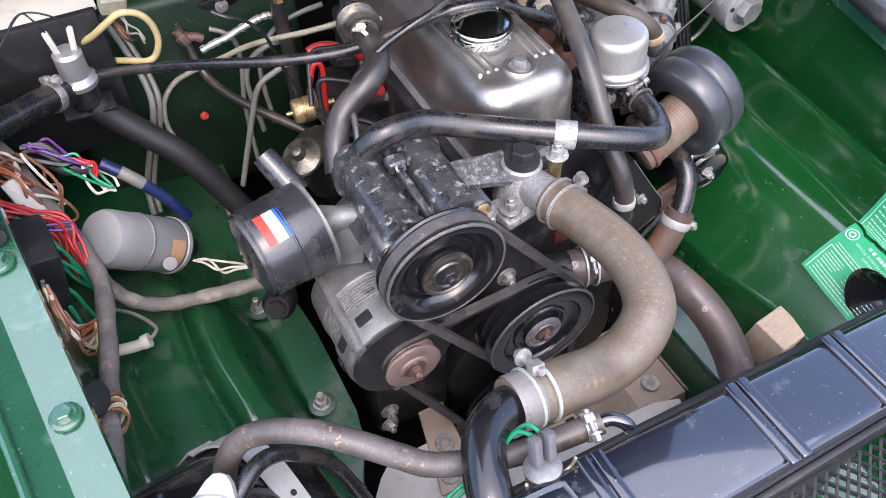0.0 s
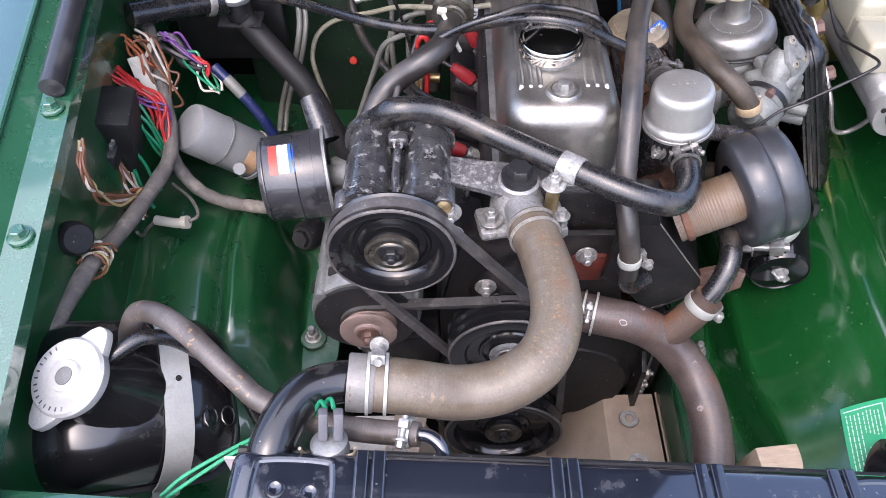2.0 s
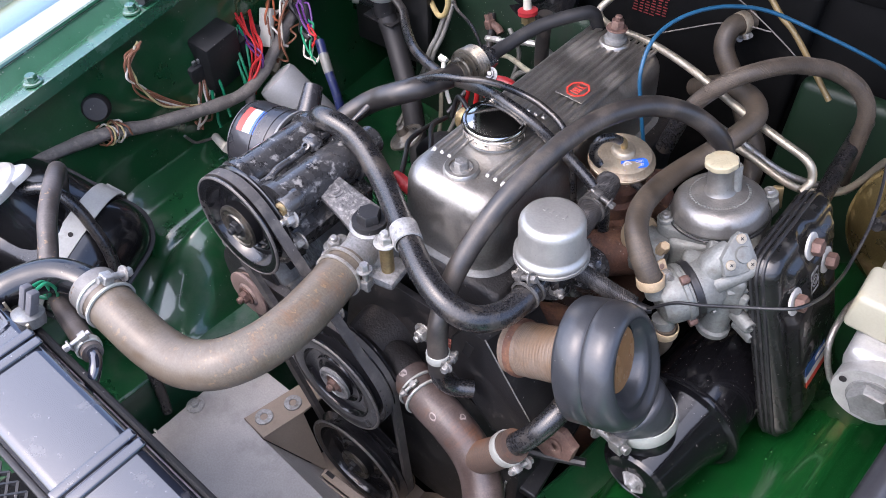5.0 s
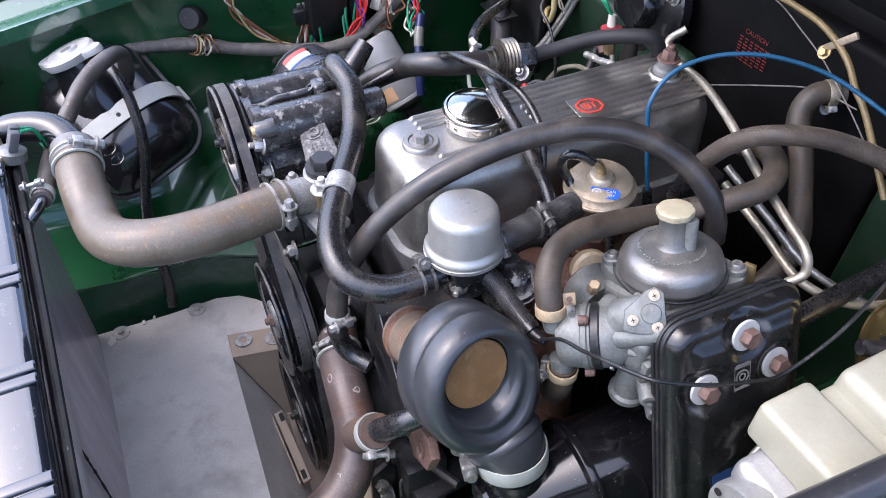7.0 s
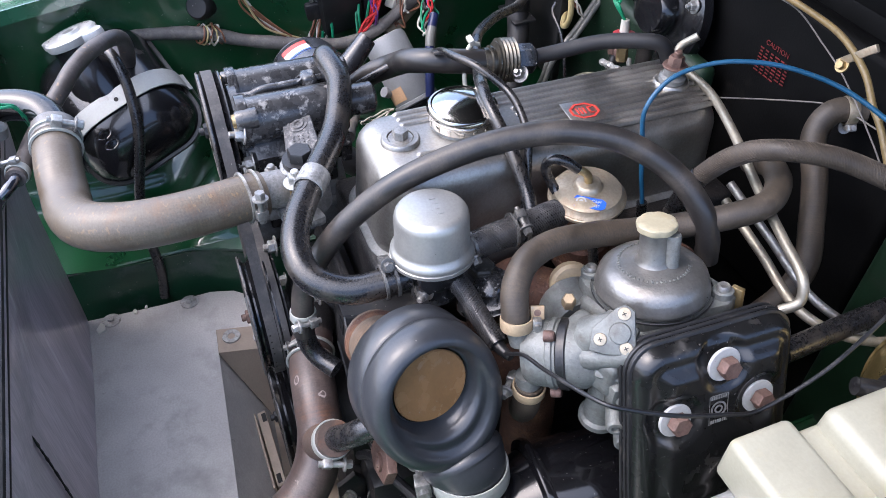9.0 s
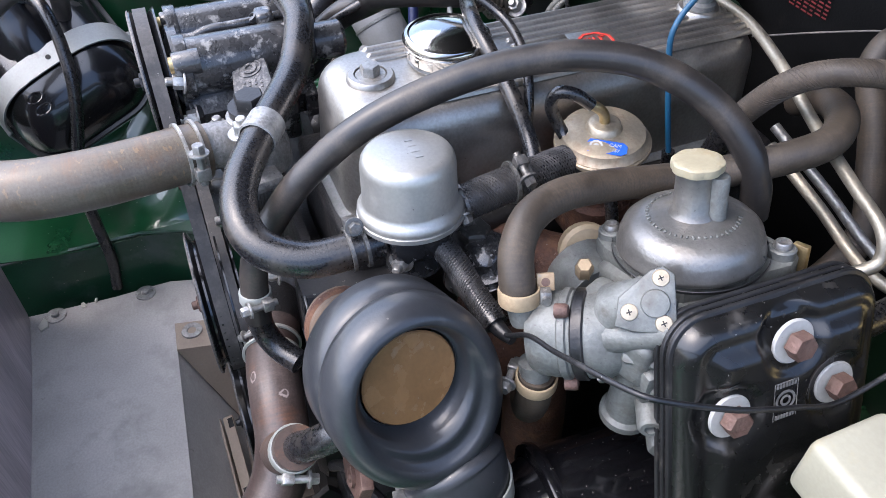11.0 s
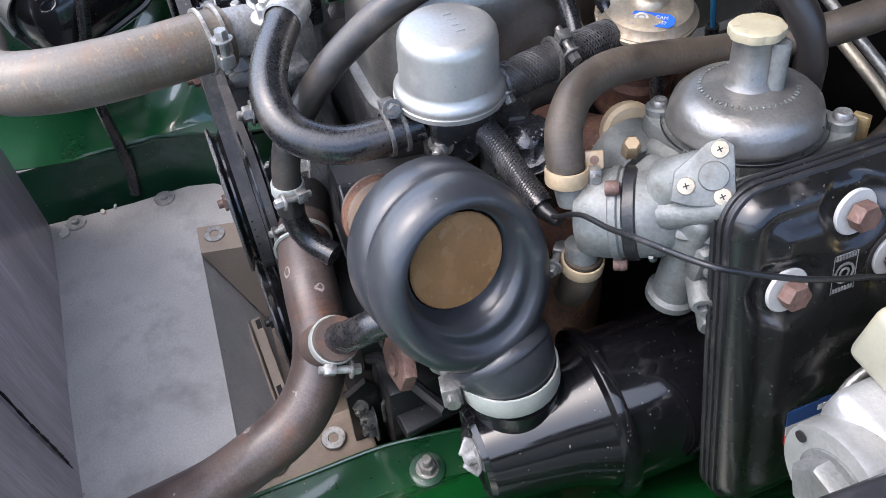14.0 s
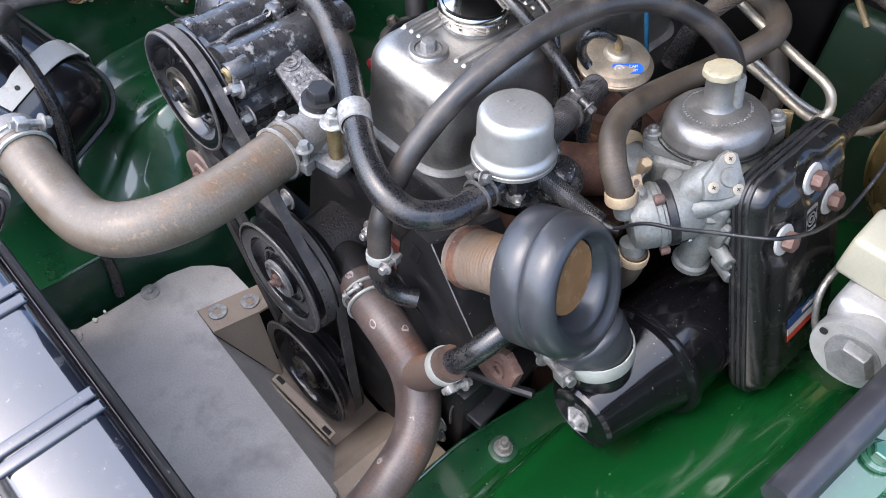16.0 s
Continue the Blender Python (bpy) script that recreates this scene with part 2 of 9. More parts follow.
CAP_ZINC = mat("bright_pressed_zinc", (0.50, 0.50, 0.485), 0.42, 0.45, 0.12, 40, (0.36, 0.35, 0.33), 0.3, 60, 0.05)
CUFF = mat("greyed_hose_cuff", (0.155, 0.148, 0.138), 0.5, 0, 0.2, 60, (0.10, 0.09, 0.08), 0.4, 60, 0.08, 0.2)
RED_PRINT = mat("faded_red_print", (0.13, 0.014, 0.014), 0.6, 0, 0.3, 80, bump=0.0)
RUBBER_GREY = hose_mat("greyed_rubber_hose", (0.022, 0.020, 0.019), (0.060, 0.050, 0.041), 0.38, 0.55, 0.06, coat=0.2, grit=0.15, relief=0.10)
RUBBER_BROWN = hose_mat("dusty_brown_rubber", (0.082, 0.060, 0.038), (0.122, 0.101, 0.076), 0.36, 0.85, 0.10, (0.15, 0.075, 0.032), 0.30, coat=0.3, crack=0.3, grit=0.10, relief=0.2)
RUBBER_DARK_BROWN = hose_mat("dark_brown_rubber", (0.050, 0.035, 0.031), (0.090, 0.068, 0.060), 0.38, 0.7, 0.12, (0.12, 0.052, 0.025), 0.22, 0.8, coat=0.25, grit=0.2)
RUBBER_RUST = hose_mat("perished_brown_hose", (0.034, 0.026, 0.018), (0.068, 0.052, 0.036), 0.50, 0.75, 0.15, coat=0.05, grit=0.2)
RUBBER_CRACKED = hose_mat("cracked_grey_brown_hose", (0.050, 0.042, 0.037), (0.095, 0.083, 0.078), 0.42, 0.7, 0.12, coat=0.15, crack=0.55, grit=0.15)
BELT = mat("belt_rubber", (0.050, 0.047, 0.046), 0.6, 0, 0.25, 40, (0.115, 0.108, 0.10), 0.42, 60, 0.08)
BELT_FACE = mat("worn_pulley_rim", (0.115, 0.108, 0.102), 0.5, 0.35, 0.3, 60, (0.07, 0.06, 0.055), 0.4, 50, 0.05)
ALU = mat("brushed_aluminium", (0.355, 0.338, 0.312), 0.42, 0.95, 0.2, 22, (0.23, 0.21, 0.18), 0.34, 14, 0.05, dirt_rough=0.5, speck=0.35, speck_scale=330, speck_col=(0.14, 0.12, 0.10))
CAN_SATIN = mat("satin_plated_can", (0.40, 0.397, 0.375), 0.40, 0.7, 0.12, 30, (0.30, 0.29, 0.26), 0.30, 45, 0.025, dirt_rough=0.5, speck=0.25, speck_scale=260, speck_col=(0.10, 0.095, 0.085))
ALU_DULL = mat("dull_cast_aluminium", (0.185, 0.19, 0.186), 0.46, 0.45, 0.25, 60, (0.13, 0.118, 0.10), 0.36, 40, 0.07, dirt_rough=0.7, speck=0.5, speck_scale=420, speck_col=(0.08, 0.075, 0.07))
ALU_CARB = mat("grey_green_cast_alloy", (0.150, 0.157, 0.148), 0.50, 0.25, 0.25, 70, (0.10, 0.094, 0.080), 0.42, 60, 0.09, dirt_rough=0.7, speck=0.6, speck_scale=360, speck_col=(0.07, 0.065, 0.06))
ALU_CHAMBER = mat("satin_alloy_chamber", (0.215, 0.209, 0.196), 0.33, 0.7, 0.15, 50, (0.14, 0.126, 0.104), 0.40, 40, 0.05, dirt_rough=0.55, speck=0.5, speck_scale=420, speck_col=(0.10, 0.09, 0.08))
ALU_WHITE = mat("oxidised_aluminium", (0.285, 0.285, 0.28), 0.5, 0.5, 0.35, 70, (0.055, 0.052, 0.05), 0.45, 70, 0.12, speck=0.7, speck_scale=300, speck_col=(0.06, 0.055, 0.05))
SILVER_PAINT = mat("silver_painted_steel", (0.37, 0.375, 0.37), 0.40, 0.65, 0.10, 30, (0.36, 0.34, 0.31), 0.28, 40, 0.02, dirt_rough=0.6)
COIL_GREY = mat("coil_silver_paint", (0.24, 0.245, 0.245), 0.48, 0.15, 0.1, 30, (0.24, 0.22, 0.2), 0.3, 30, 0.04)
ZINC = mat("zinc_plated_steel", (0.34, 0.335, 0.32), 0.42, 0.75, 0.25, 120, (0.17, 0.14, 0.11), 0.38, 110, 0.1, per_object=0.2)
CLAMP = mat("hose_clamp_steel", (0.36, 0.345, 0.315), 0.42, 0.7, 0.25, 80, (0.16, 0.13, 0.10), 0.38, 90, 0.08)
CLAMP_GREASY = mat("oily_clamp_steel", (0.17, 0.165, 0.155), 0.38, 0.7, 0.3, 120, (0.03, 0.027, 0.025), 0.5, 120, 0.1)
CLAMP_PALE = mat("pale_plated_clamp", (0.40, 0.415, 0.385), 0.45, 0.35, 0.1, 60, (0.36, 0.34, 0.3), 0.25, 60, 0.04)
GOLD = mat("yellow_passivated_steel", (0.40, 0.34, 0.25), 0.40, 0.7, 0.2, 30, (0.28, 0.19, 0.12), 0.36, 45, 0.05)
TAN_CLAMP = mat("dulled_tan_clamp", (0.42, 0.32, 0.20), 0.5, 0.3, 0.15, 60, (0.3, 0.2, 0.12), 0.34, 60, 0.05)
BADGE_GREY = mat("worn_silver_print", (0.20, 0.20, 0.195), 0.5, 0.2, 0.3, 120, (0.02, 0.02, 0.02), 0.4, 200, 0.0)
WORN_BLACK = mat("worn_black_steel", (0.05, 0.05, 0.047), 0.4, 0.4, 0.3, 90, (0.22, 0.21, 0.19), 0.42, 120, 0.08)
PUMP_CAST = mat("flaking_black_casting", (0.034, 0.034, 0.035), 0.28, 0, 0.4, 60, (0.24, 0.235, 0.225), 0.33, 78, 0.10, 0.6, speck=0.35, speck_scale=520, speck_col=(0.36, 0.35, 0.34), dirt_rough=0.5, hard=0.4)
VALVE_DARK = mat("dark_tarnished_steel", (0.13, 0.12, 0.10), 0.30, 0.85, 0.3, 70, (0.06, 0.045, 0.03), 0.4, 60, 0.08)
TUBE_CREAM = mat("aged_cream_tube", (0.24, 0.225, 0.165), 0.45, 0, 0.15, 40, (0.12, 0.105, 0.075), 0.35, 45, 0.02)
TUBE_FUEL = mat("tan_nylon_tube", (0.175, 0.125, 0.052), 0.38, 0, 0.15, 40, (0.10, 0.07, 0.03), 0.35, 45, 0.02)
FOIL = mat("crumpled_foil", (0.50, 0.49, 0.46), 0.45, 0.8, 0.2, 90, (0.3, 0.28, 0.24), 0.3, 120, 0.10)
BRAID = mat("grey_braid_thread", (0.032, 0.031, 0.031), 0.6, 0, 0.3, 90, (0.09, 0.085, 0.08), 0.4, 90, 0.05, speck=0)
BRAID_TAN = mat("brown_braid_thread", (0.06, 0.048, 0.038), 0.75, 0, 0.3, 90, (0.11, 0.09, 0.07), 0.4, 90, 0.05, speck=0)
SERVO_GOLD = mat("yellow_zinc_servo_shell", (0.36, 0.28, 0.115), 0.28, 0.9, 0.2, 14, (0.16, 0.10, 0.05), 0.36, 22, 0.04, speck=0.3)
GOLD_PIPE = mat("dulled_plated_pipe", (0.29, 0.265, 0.21), 0.42, 0.7, 0.2, 40, (0.26, 0.22, 0.16), 0.35, 30, 0.05)
BRASS = mat("tarnished_brass", (0.42, 0.32, 0.165), 0.4, 0.9, 0.2, 60, (0.2, 0.16, 0.1), 0.4, 50, 0.06)
RUST = mat("rusty_iron", (0.085, 0.04, 0.026), 0.75, 0.1, 0.35, 50, (0.2, 0.1, 0.05), 0.4, 40, 0.2)
RUST_BOLT = mat("rusty_bolt_head", (0.125, 0.075, 0.06), 0.6, 0.3, 0.3, 90, (0.19, 0.13, 0.10), 0.4, 60, 0.15)
ENGINE = mat("grimy_black_iron", (0.012, 0.011, 0.011), 0.5, 0.0, 0.35, 40, (0.05, 0.04, 0.035), 0.4, 25, 0.15)
ENGINE_RED = mat("old_red_engine_paint", (0.10, 0.020, 0.012), 0.6, 0.0, 0.35, 40, (0.03, 0.02, 0.018), 0.45, 25, 0.12)
CHROME = mat("chrome", (0.56, 0.54, 0.50), 0.13, 1.0, 0.05, 30, (0.4, 0.36, 0.3), 0.18, 60, 0.01, dirt_rough=0.35)
CREAM = mat("cream_plastic", (0.305, 0.294, 0.226), 0.42, 0, 0.08, 20, (0.345, 0.30, 0.18), 0.34, 25, 0.02)
WHITE = mat("white_plastic", (0.50, 0.48, 0.41), 0.45, 0, 0.06, 30, (0.4, 0.36, 0.28), 0.3, 40, 0.03)
PANEL_GREY = mat("dusty_grey_sheet", (0.375, 0.358, 0.335), 0.6, 0, 0.18, 9, (0.27, 0.258, 0.24), 0.42, 14, 0.015, speck=0.15, speck_scale=90, speck_col=(0.2, 0.19, 0.18))
BEIGE = mat("dust_coated_bracket", (0.27, 0.215, 0.165), 0.7, 0, 0.10, 16, (0.20, 0.155, 0.12), 0.38, 12, 0.05)
RAD_TOP = mat("black_radiator_enamel", (0.011, 0.013, 0.02), 0.12, 0, 0.15, 12, (0.06, 0.06, 0.065), 0.26, 40, 0.012, 1.0, 1.74, speck=0.4, speck_scale=260, speck_col=(0.14, 0.14, 0.15))
RAD_BACK = mat("purple_grey_sheet", (0.44, 0.375, 0.405), 0.36, 0, 0.35, 22, (0.78, 0.75, 0.75), 0.20, 42, 0.03, 0.35, stretch=(1, 1, 0.07), dirt_rough=0.55, speck=0.15, hard=0.5)
WOOD = mat("pale_wood", (0.41, 0.32, 0.235), 0.65, 0, 0.16, 30, (0.30, 0.22, 0.15), 0.34, 26, 0.10, stretch=(1, 5, 1))
LABEL_GREEN = mat("green_sticker", (0.015, 0.27, 0.12), 0.4, 0, 0.06, 30, (0.12, 0.4, 0.24), 0.25, 20, 0.01)
LABEL_BLUE = mat("blue_label", (0.02, 0.10, 0.52), 0.4, 0, 0.05, 30, bump=0.01)
LABEL_NAVY = mat("navy_label", (0.02, 0.06, 0.19), 0.4, 0, 0.1, 30, bump=0.01)
LABEL_RED = mat("red_label", (0.50, 0.045, 0.03), 0.4, 0, 0.1, 40, bump=0.01)
PRINT_PALE = mat("pale_print", (0.40, 0.58, 0.48), 0.5, 0, 0.1, 40, bump=0.0)
LABEL_WHITE = mat("white_label", (0.52, 0.52, 0.50), 0.5, 0, 0.08, 40, (0.4, 0.36, 0.3), 0.25, 40, 0.01)
PAPER_TAN = mat("tan_label", (0.40, 0.25, 0.14), 0.5, 0, 0.15, 40, bump=0.02)
GASKET_RED = mat("red_cork_gasket", (0.20, 0.040, 0.020), 0.6, 0, 0.3, 60, (0.05, 0.03, 0.022), 0.42, 60, 0.1)
RED_RUBBER = mat("red_rubber_boot", (0.30, 0.022, 0.026), 0.42, 0, 0.15, 40, (0.2, 0.03, 0.03), 0.3, 30, 0.03)
TAPE = mat("grey_harness_tape", (0.13, 0.118, 0.105), 0.65, 0, 0.2, 60, (0.27, 0.24, 0.2), 0.4, 40, 0.12)
TAPE_TAN = mat("tan_cloth_tape", (0.28, 0.235, 0.16), 0.7, 0, 0.15, 80, (0.2, 0.15, 0.09), 0.35, 50, 0.1)
MESH_BLACK = mat("black_mesh", (0.01, 0.01, 0.011), 0.4, 0, 0.2, 60, bump=0.03)
ASPHALT = mat("asphalt", (0.055, 0.054, 0.052), 0.85, 0, 0.25, 6, (0.08, 0.078, 0.075), 0.4, 3, 0.3, grain=120)
FLAP = mat("brown_card_flap", (0.21, 0.115, 0.05), 0.26, 0, 0.15, 60, (0.26, 0.2, 0.15), 0.3, 40, 0.04)
CAP_CREAM = mat("aged_cream_plastic", (0.33, 0.295, 0.20), 0.45, 0, 0.1, 40, (0.30, 0.24, 0.14), 0.36, 40, 0.05)
CARD_HOSE = hose_mat("brown_paper_hose", (0.115, 0.075, 0.045), (0.135, 0.105, 0.080), 0.55, 0.7, 0.2, (0.15, 0.07, 0.03), 0.2, grit=0.15)
TAN_PLASTIC = mat("tan_plastic", (0.30, 0.245, 0.165), 0.5, 0, 0.15, 40, (0.18, 0.14, 0.09), 0.35, 40, 0.03)
BLACK_SHINY = mat("black_stove_enamel", (0.005, 0.005, 0.006), 0.10, 0, 0.2, 30, (0.04, 0.038, 0.036), 0.07, 60, 0.008, 0.1, 1.45, speck=0.35, speck_scale=420)
MC_ALU = mat("bright_cast_alloy", (0.42, 0.42, 0.41), 0.40, 0.6, 0.12, 40, (0.28, 0.27, 0.25), 0.3, 50, 0.05)
BULK = mat("dull_black_bulkhead", (0.004, 0.004, 0.004), 0.6, 0, 0.3, 18, (0.018, 0.016, 0.014), 0.25, 16, 0.04, speck=0)
BULK.node_tree.nodes["Principled BSDF"].inputs["Specular IOR Level"].default_value = 0.08
# near-black painted on solid pieces for the shade inside slots, holes and gaps
HOLE = mat("hole_shade_black", (0.006, 0.005, 0.005), 0.8, 0, 0.2, 40, bump=0.05)
RUST_RUBBER = hose_mat("rust_stained_rubber", (0.068, 0.046, 0.036), (0.10, 0.068, 0.05), 0.55, 0.6, 0.15, (0.16, 0.066, 0.028), 0.45, 0.5, grit=0.25)
WIRE = {}
for wname, wcol in dict(red=(0.42, 0.02, 0.02), green=(0.01, 0.22, 0.10), brown=(0.20, 0.085, 0.045), white=(0.55, 0.5, 0.42),
                        purple=(0.10, 0.03, 0.16), blue=(0.006, 0.012, 0.06), yellow=(0.42, 0.34, 0.16), black=(0.014, 0.014, 0.015),
                        orange=(0.42, 0.12, 0.05), tube_blue=(0.012, 0.075, 0.15), grey=(0.14, 0.14, 0.125)).items():
    WIRE[wname] = mat(wname + "_insulation", wcol, 0.42, 0, 0.12, 60, (0.16, 0.14, 0.11), 0.22, 60, 0.02)


# ---------------------------------------------------------------- mesh helpers
def at(p, z=(0, 0, 1), x=None):
    """A frame at p whose local z points along z."""
    z = Vector(z).normalized()
    h = Vector(x) if x else (Vector((1, 0, 0)) if abs(z.x) < 0.9 else Vector((0, 1, 0)))
    xx = (h - z * h.dot(z)).normalized()
    yy = z.cross(xx)
    return Matrix.Translation(p) @ Matrix((xx, yy, z)).transposed().to_4x4()


def join(*bms):
    out = bmesh.new()
    for b in bms:
        me = bpy.data.meshes.new("tmp")
        b.to_mesh(me)
        b.free()
        out.from_mesh(me)
        bpy.data.meshes.remove(me)
    return out


def rbox(sx, sy, sz, m=None, bev=0.003, seg=2, taper=(1, 1), edges=None):
    """A box standing on local z = 0, tapered towards its top, with rounded edges."""
    bm = bmesh.new()
    bmesh.ops.create_cube(bm, size=1)
    for v in bm.verts:
        k = v.co.z > 0
        v.co = Vector((v.co.x * sx * (taper[0] if k else 1), v.co.y * sy * (taper[1] if k else 1), (v.co.z + 0.5) * sz))
    if bev > 0:
        es = [e for e in bm.edges if edges is None or edges(e)]
        bmesh.ops.bevel(bm, geom=es, offset=min(bev, 0.49 * min(sx, sy, sz)) if edges is None else bev, segments=seg, affect="EDGES", profile=0.5)
    if m is not None:
        bm.transform(m)
    return bm


def lathe(prof, m=None, seg=28, cap=True):
    """Turns (radius, height) pairs about local z."""
    bm = bmesh.new()
    rings = []
    for r, h in prof:
        if r < 1e-6:
            rings.append([bm.verts.new((0, 0, h))])
        else:
            rings.append([bm.verts.new((r * math.cos(2 * math.pi * i / seg), r * math.sin(2 * math.pi * i / seg), h)) for i in range(seg)])
    for a, b in zip(rings, rings[1:]):
        for i in range(seg):
            j = (i + 1) % seg
            if len(a) == 1 and len(b) == 1:
                continue
            if len(a) == 1:
                bm.faces.new((a[0], b[i], b[j]))
            elif len(b) == 1:
                bm.faces.new((a[i], a[j], b[0]))
            else:
                bm.faces.new((a[i], a[j], b[j], b[i]))
    if cap:
        for ring, flip in ((rings[0], True), (rings[-1], False)):
            if len(ring) > 1:
                bm.faces.new(ring[::-1] if flip else ring)
    bmesh.ops.recalc_face_normals(bm, faces=bm.faces)
    if m is not None:
        bm.transform(m)
    return bm


def spline(pts, sub=6):
    p = [Vector(q) for q in pts]
    if len(p) < 3:
        return p
    q = [2 * p[0] - p[1], *p, 2 * p[-1] - p[-2]]
    out = []
    for i in range(1, len(q) - 2):
        a, b, c, d = q[i - 1:i + 3]
        for k in range(sub):
            t = k / sub
            out.append(0.5 * (2 * b + (c - a) * t + (2 * a - 5 * b + 4 * c - d) * t * t + (3 * b - a - 3 * c + d) * t ** 3))
    return [*out, p[-1]]


def tube(pts, r, seg=14, sub=6, rf=None, straight=False):
    """A round tube through points; rf(u) scales the radius along it."""
    p = [Vector(q) for q in pts] if straight else spline(pts, sub)
    bm = bmesh.new()
    uv = bm.loops.layers.uv.new("UVMap")
    run = [0.0]
    for a, b in zip(p, p[1:]):
        run.append(run[-1] + (b - a).length)
    n = None
    rings = []
    for i, c in enumerate(p):
        d = (p[min(i + 1, len(p) - 1)] - p[max(i - 1, 0)]).normalized()
        if n is None:
            n = d.orthogonal().normalized()
        n = (n - d * n.dot(d)).normalized()
        s = d.cross(n)
        k = r * (rf(i / (len(p) - 1)) if rf else 1)
        rings.append([bm.verts.new(c + k * (math.cos(a) * n + math.sin(a) * s)) for a in (2 * math.pi * j / seg for j in range(seg))])
    wide = 2 * math.pi * r / seg
    for k, (a, b) in enumerate(zip(rings, rings[1:])):
        for i in range(seg):
            j = (i + 1) % seg
            f = bm.faces.new((a[i], a[j], b[j], b[i]))
            for loop, q in zip(f.loops, ((run[k], i), (run[k], i + 1), (run[k + 1], i + 1), (run[k + 1], i))):
                loop[uv].uv = (q[0], q[1] * wide)
    bm.faces.new(rings[0][::-1])
    bm.faces.new(rings[-1])
    return bm


def plate(outline, h, m=None, bev=0.0):
    """A flat plate with the given outline, h thick above local z = 0."""
    bm = bmesh.new()
    a = [bm.verts.new((x, y, 0)) for x, y in outline]
    b = [bm.verts.new((x, y, h)) for x, y in outline]
    bm.faces.new(a[::-1])
    top = bm.faces.new(b)
    k = len(a)
    for i in range(k):
        bm.faces.new((a[i], a[(i + 1) % k], b[(i + 1) % k], b[i]))
    bmesh.ops.recalc_face_normals(bm, faces=bm.faces)
    if bev:
        bmesh.ops.bevel(bm, geom=[e for e in bm.edges if all(v.co.z > h * 0.5 for v in e.verts)], offset=bev, segments=2, affect="EDGES", profile=0.5)
    if m is not None:
        bm.transform(m)
    return bm


def surface(f, nu, nv, thick=0.0015):
    """A sheet of metal over a grid; f(u, v) gives its place."""
    bm = bmesh.new()
    g = [[bm.verts.new(f(i / nu, j / nv)) for j in range(nv + 1)] for i in range(nu + 1)]
    for i in range(nu):
        for j in range(nv):
            bm.faces.new((g[i][j], g[i + 1][j], g[i + 1][j + 1], g[i][j + 1]))
    bmesh.ops.recalc_face_normals(bm, faces=bm.faces)
    bmesh.ops.solidify(bm, geom=bm.faces[:], thickness=thick)
    return bm


def hexbolt(m, r=0.007, h=0.006, washer=True, stud=0.0, wr=None):
    """A hexagon head on a washer, with a stud's end above it."""
    out = []
    if washer:
        w = wr or r * 1.55
        out.append(lathe([(w, 0), (w, 0.0012), (w * 0.97, 0.0016), (0, 0.0016)], m, 20))
    m1 = m @ Matrix.Translation((0, 0, 0.0016))
    out.append(lathe([(r, 0), (r, h * 0.82), (r * 0.86, h), (0, h)], m1, 6))
    if stud:
        out.append(lathe([(r * 0.52, h), (r * 0.52, h + stud), (r * 0.4, h + stud + 0.001), (0, h + stud + 0.001)], m1, 12))
    return join(*out)


def finish(ob, bm, material, sharp=38):
    me = ob.data
    bm.to_mesh(me)
    bm.free()
    me.polygons.foreach_set("use_smooth", [True] * len(me.polygons))
    me.set_sharp_from_angle(angle=radians(sharp))
    me.materials.append(material)


HOME = {}


def thing(name, base, label, category, group="", kind=""):
    """An empty at the thing's base, which carries its parts."""
    ob = new(name)
    ob.empty_display_size = 0.02
    ob.location = base
    HOME[ob] = Vector(base)
    return tagged(ob, label, category, group, kind)


def part(name, bm, material, parent, label="", sharp=38):
    """One mesh, built in the world's metres, under a thing or a part."""
    ob = new(name, bpy.data.meshes.new(name))
    bm.transform(Matrix.Translation(-HOME[parent]))
    finish(ob, bm, material, sharp)
    ob.parent = parent
    HOME[ob] = HOME[parent]
    return tagged(ob, label)


def solo(name, bm, material, label, category, base=None, group="", kind="", sharp=38):
    """A thing that is one mesh."""
    ob = new(name, bpy.data.meshes.new(name))
    if base:
        bm.transform(Matrix.Translation(-Vector(base)))
        ob.location = base
    HOME[ob] = Vector(base or (0, 0, 0))
    finish(ob, bm, material, sharp)
    return tagged(ob, label, category, group, kind)


def lettering(body, size, m, thick=0.0002):
    """Flat letters, centred on local x, with a little thickness."""
    fc = bpy.data.curves.new("t", "FONT")
    fc.body, fc.size, fc.align_x, fc.extrude = body, size, "CENTER", thick
    fo = bpy.data.objects.new("t", fc)
    scene.collection.objects.link(fo)
    bpy.context.view_layer.update()
    me = bpy.data.meshes.new_from_object(fo.evaluated_get(bpy.context.evaluated_depsgraph_get()))
    bpy.data.objects.remove(fo)
    bm = bmesh.new()
    bm.from_mesh(me)
    bpy.data.meshes.remove(me)
    bm.transform(m)
    return bm


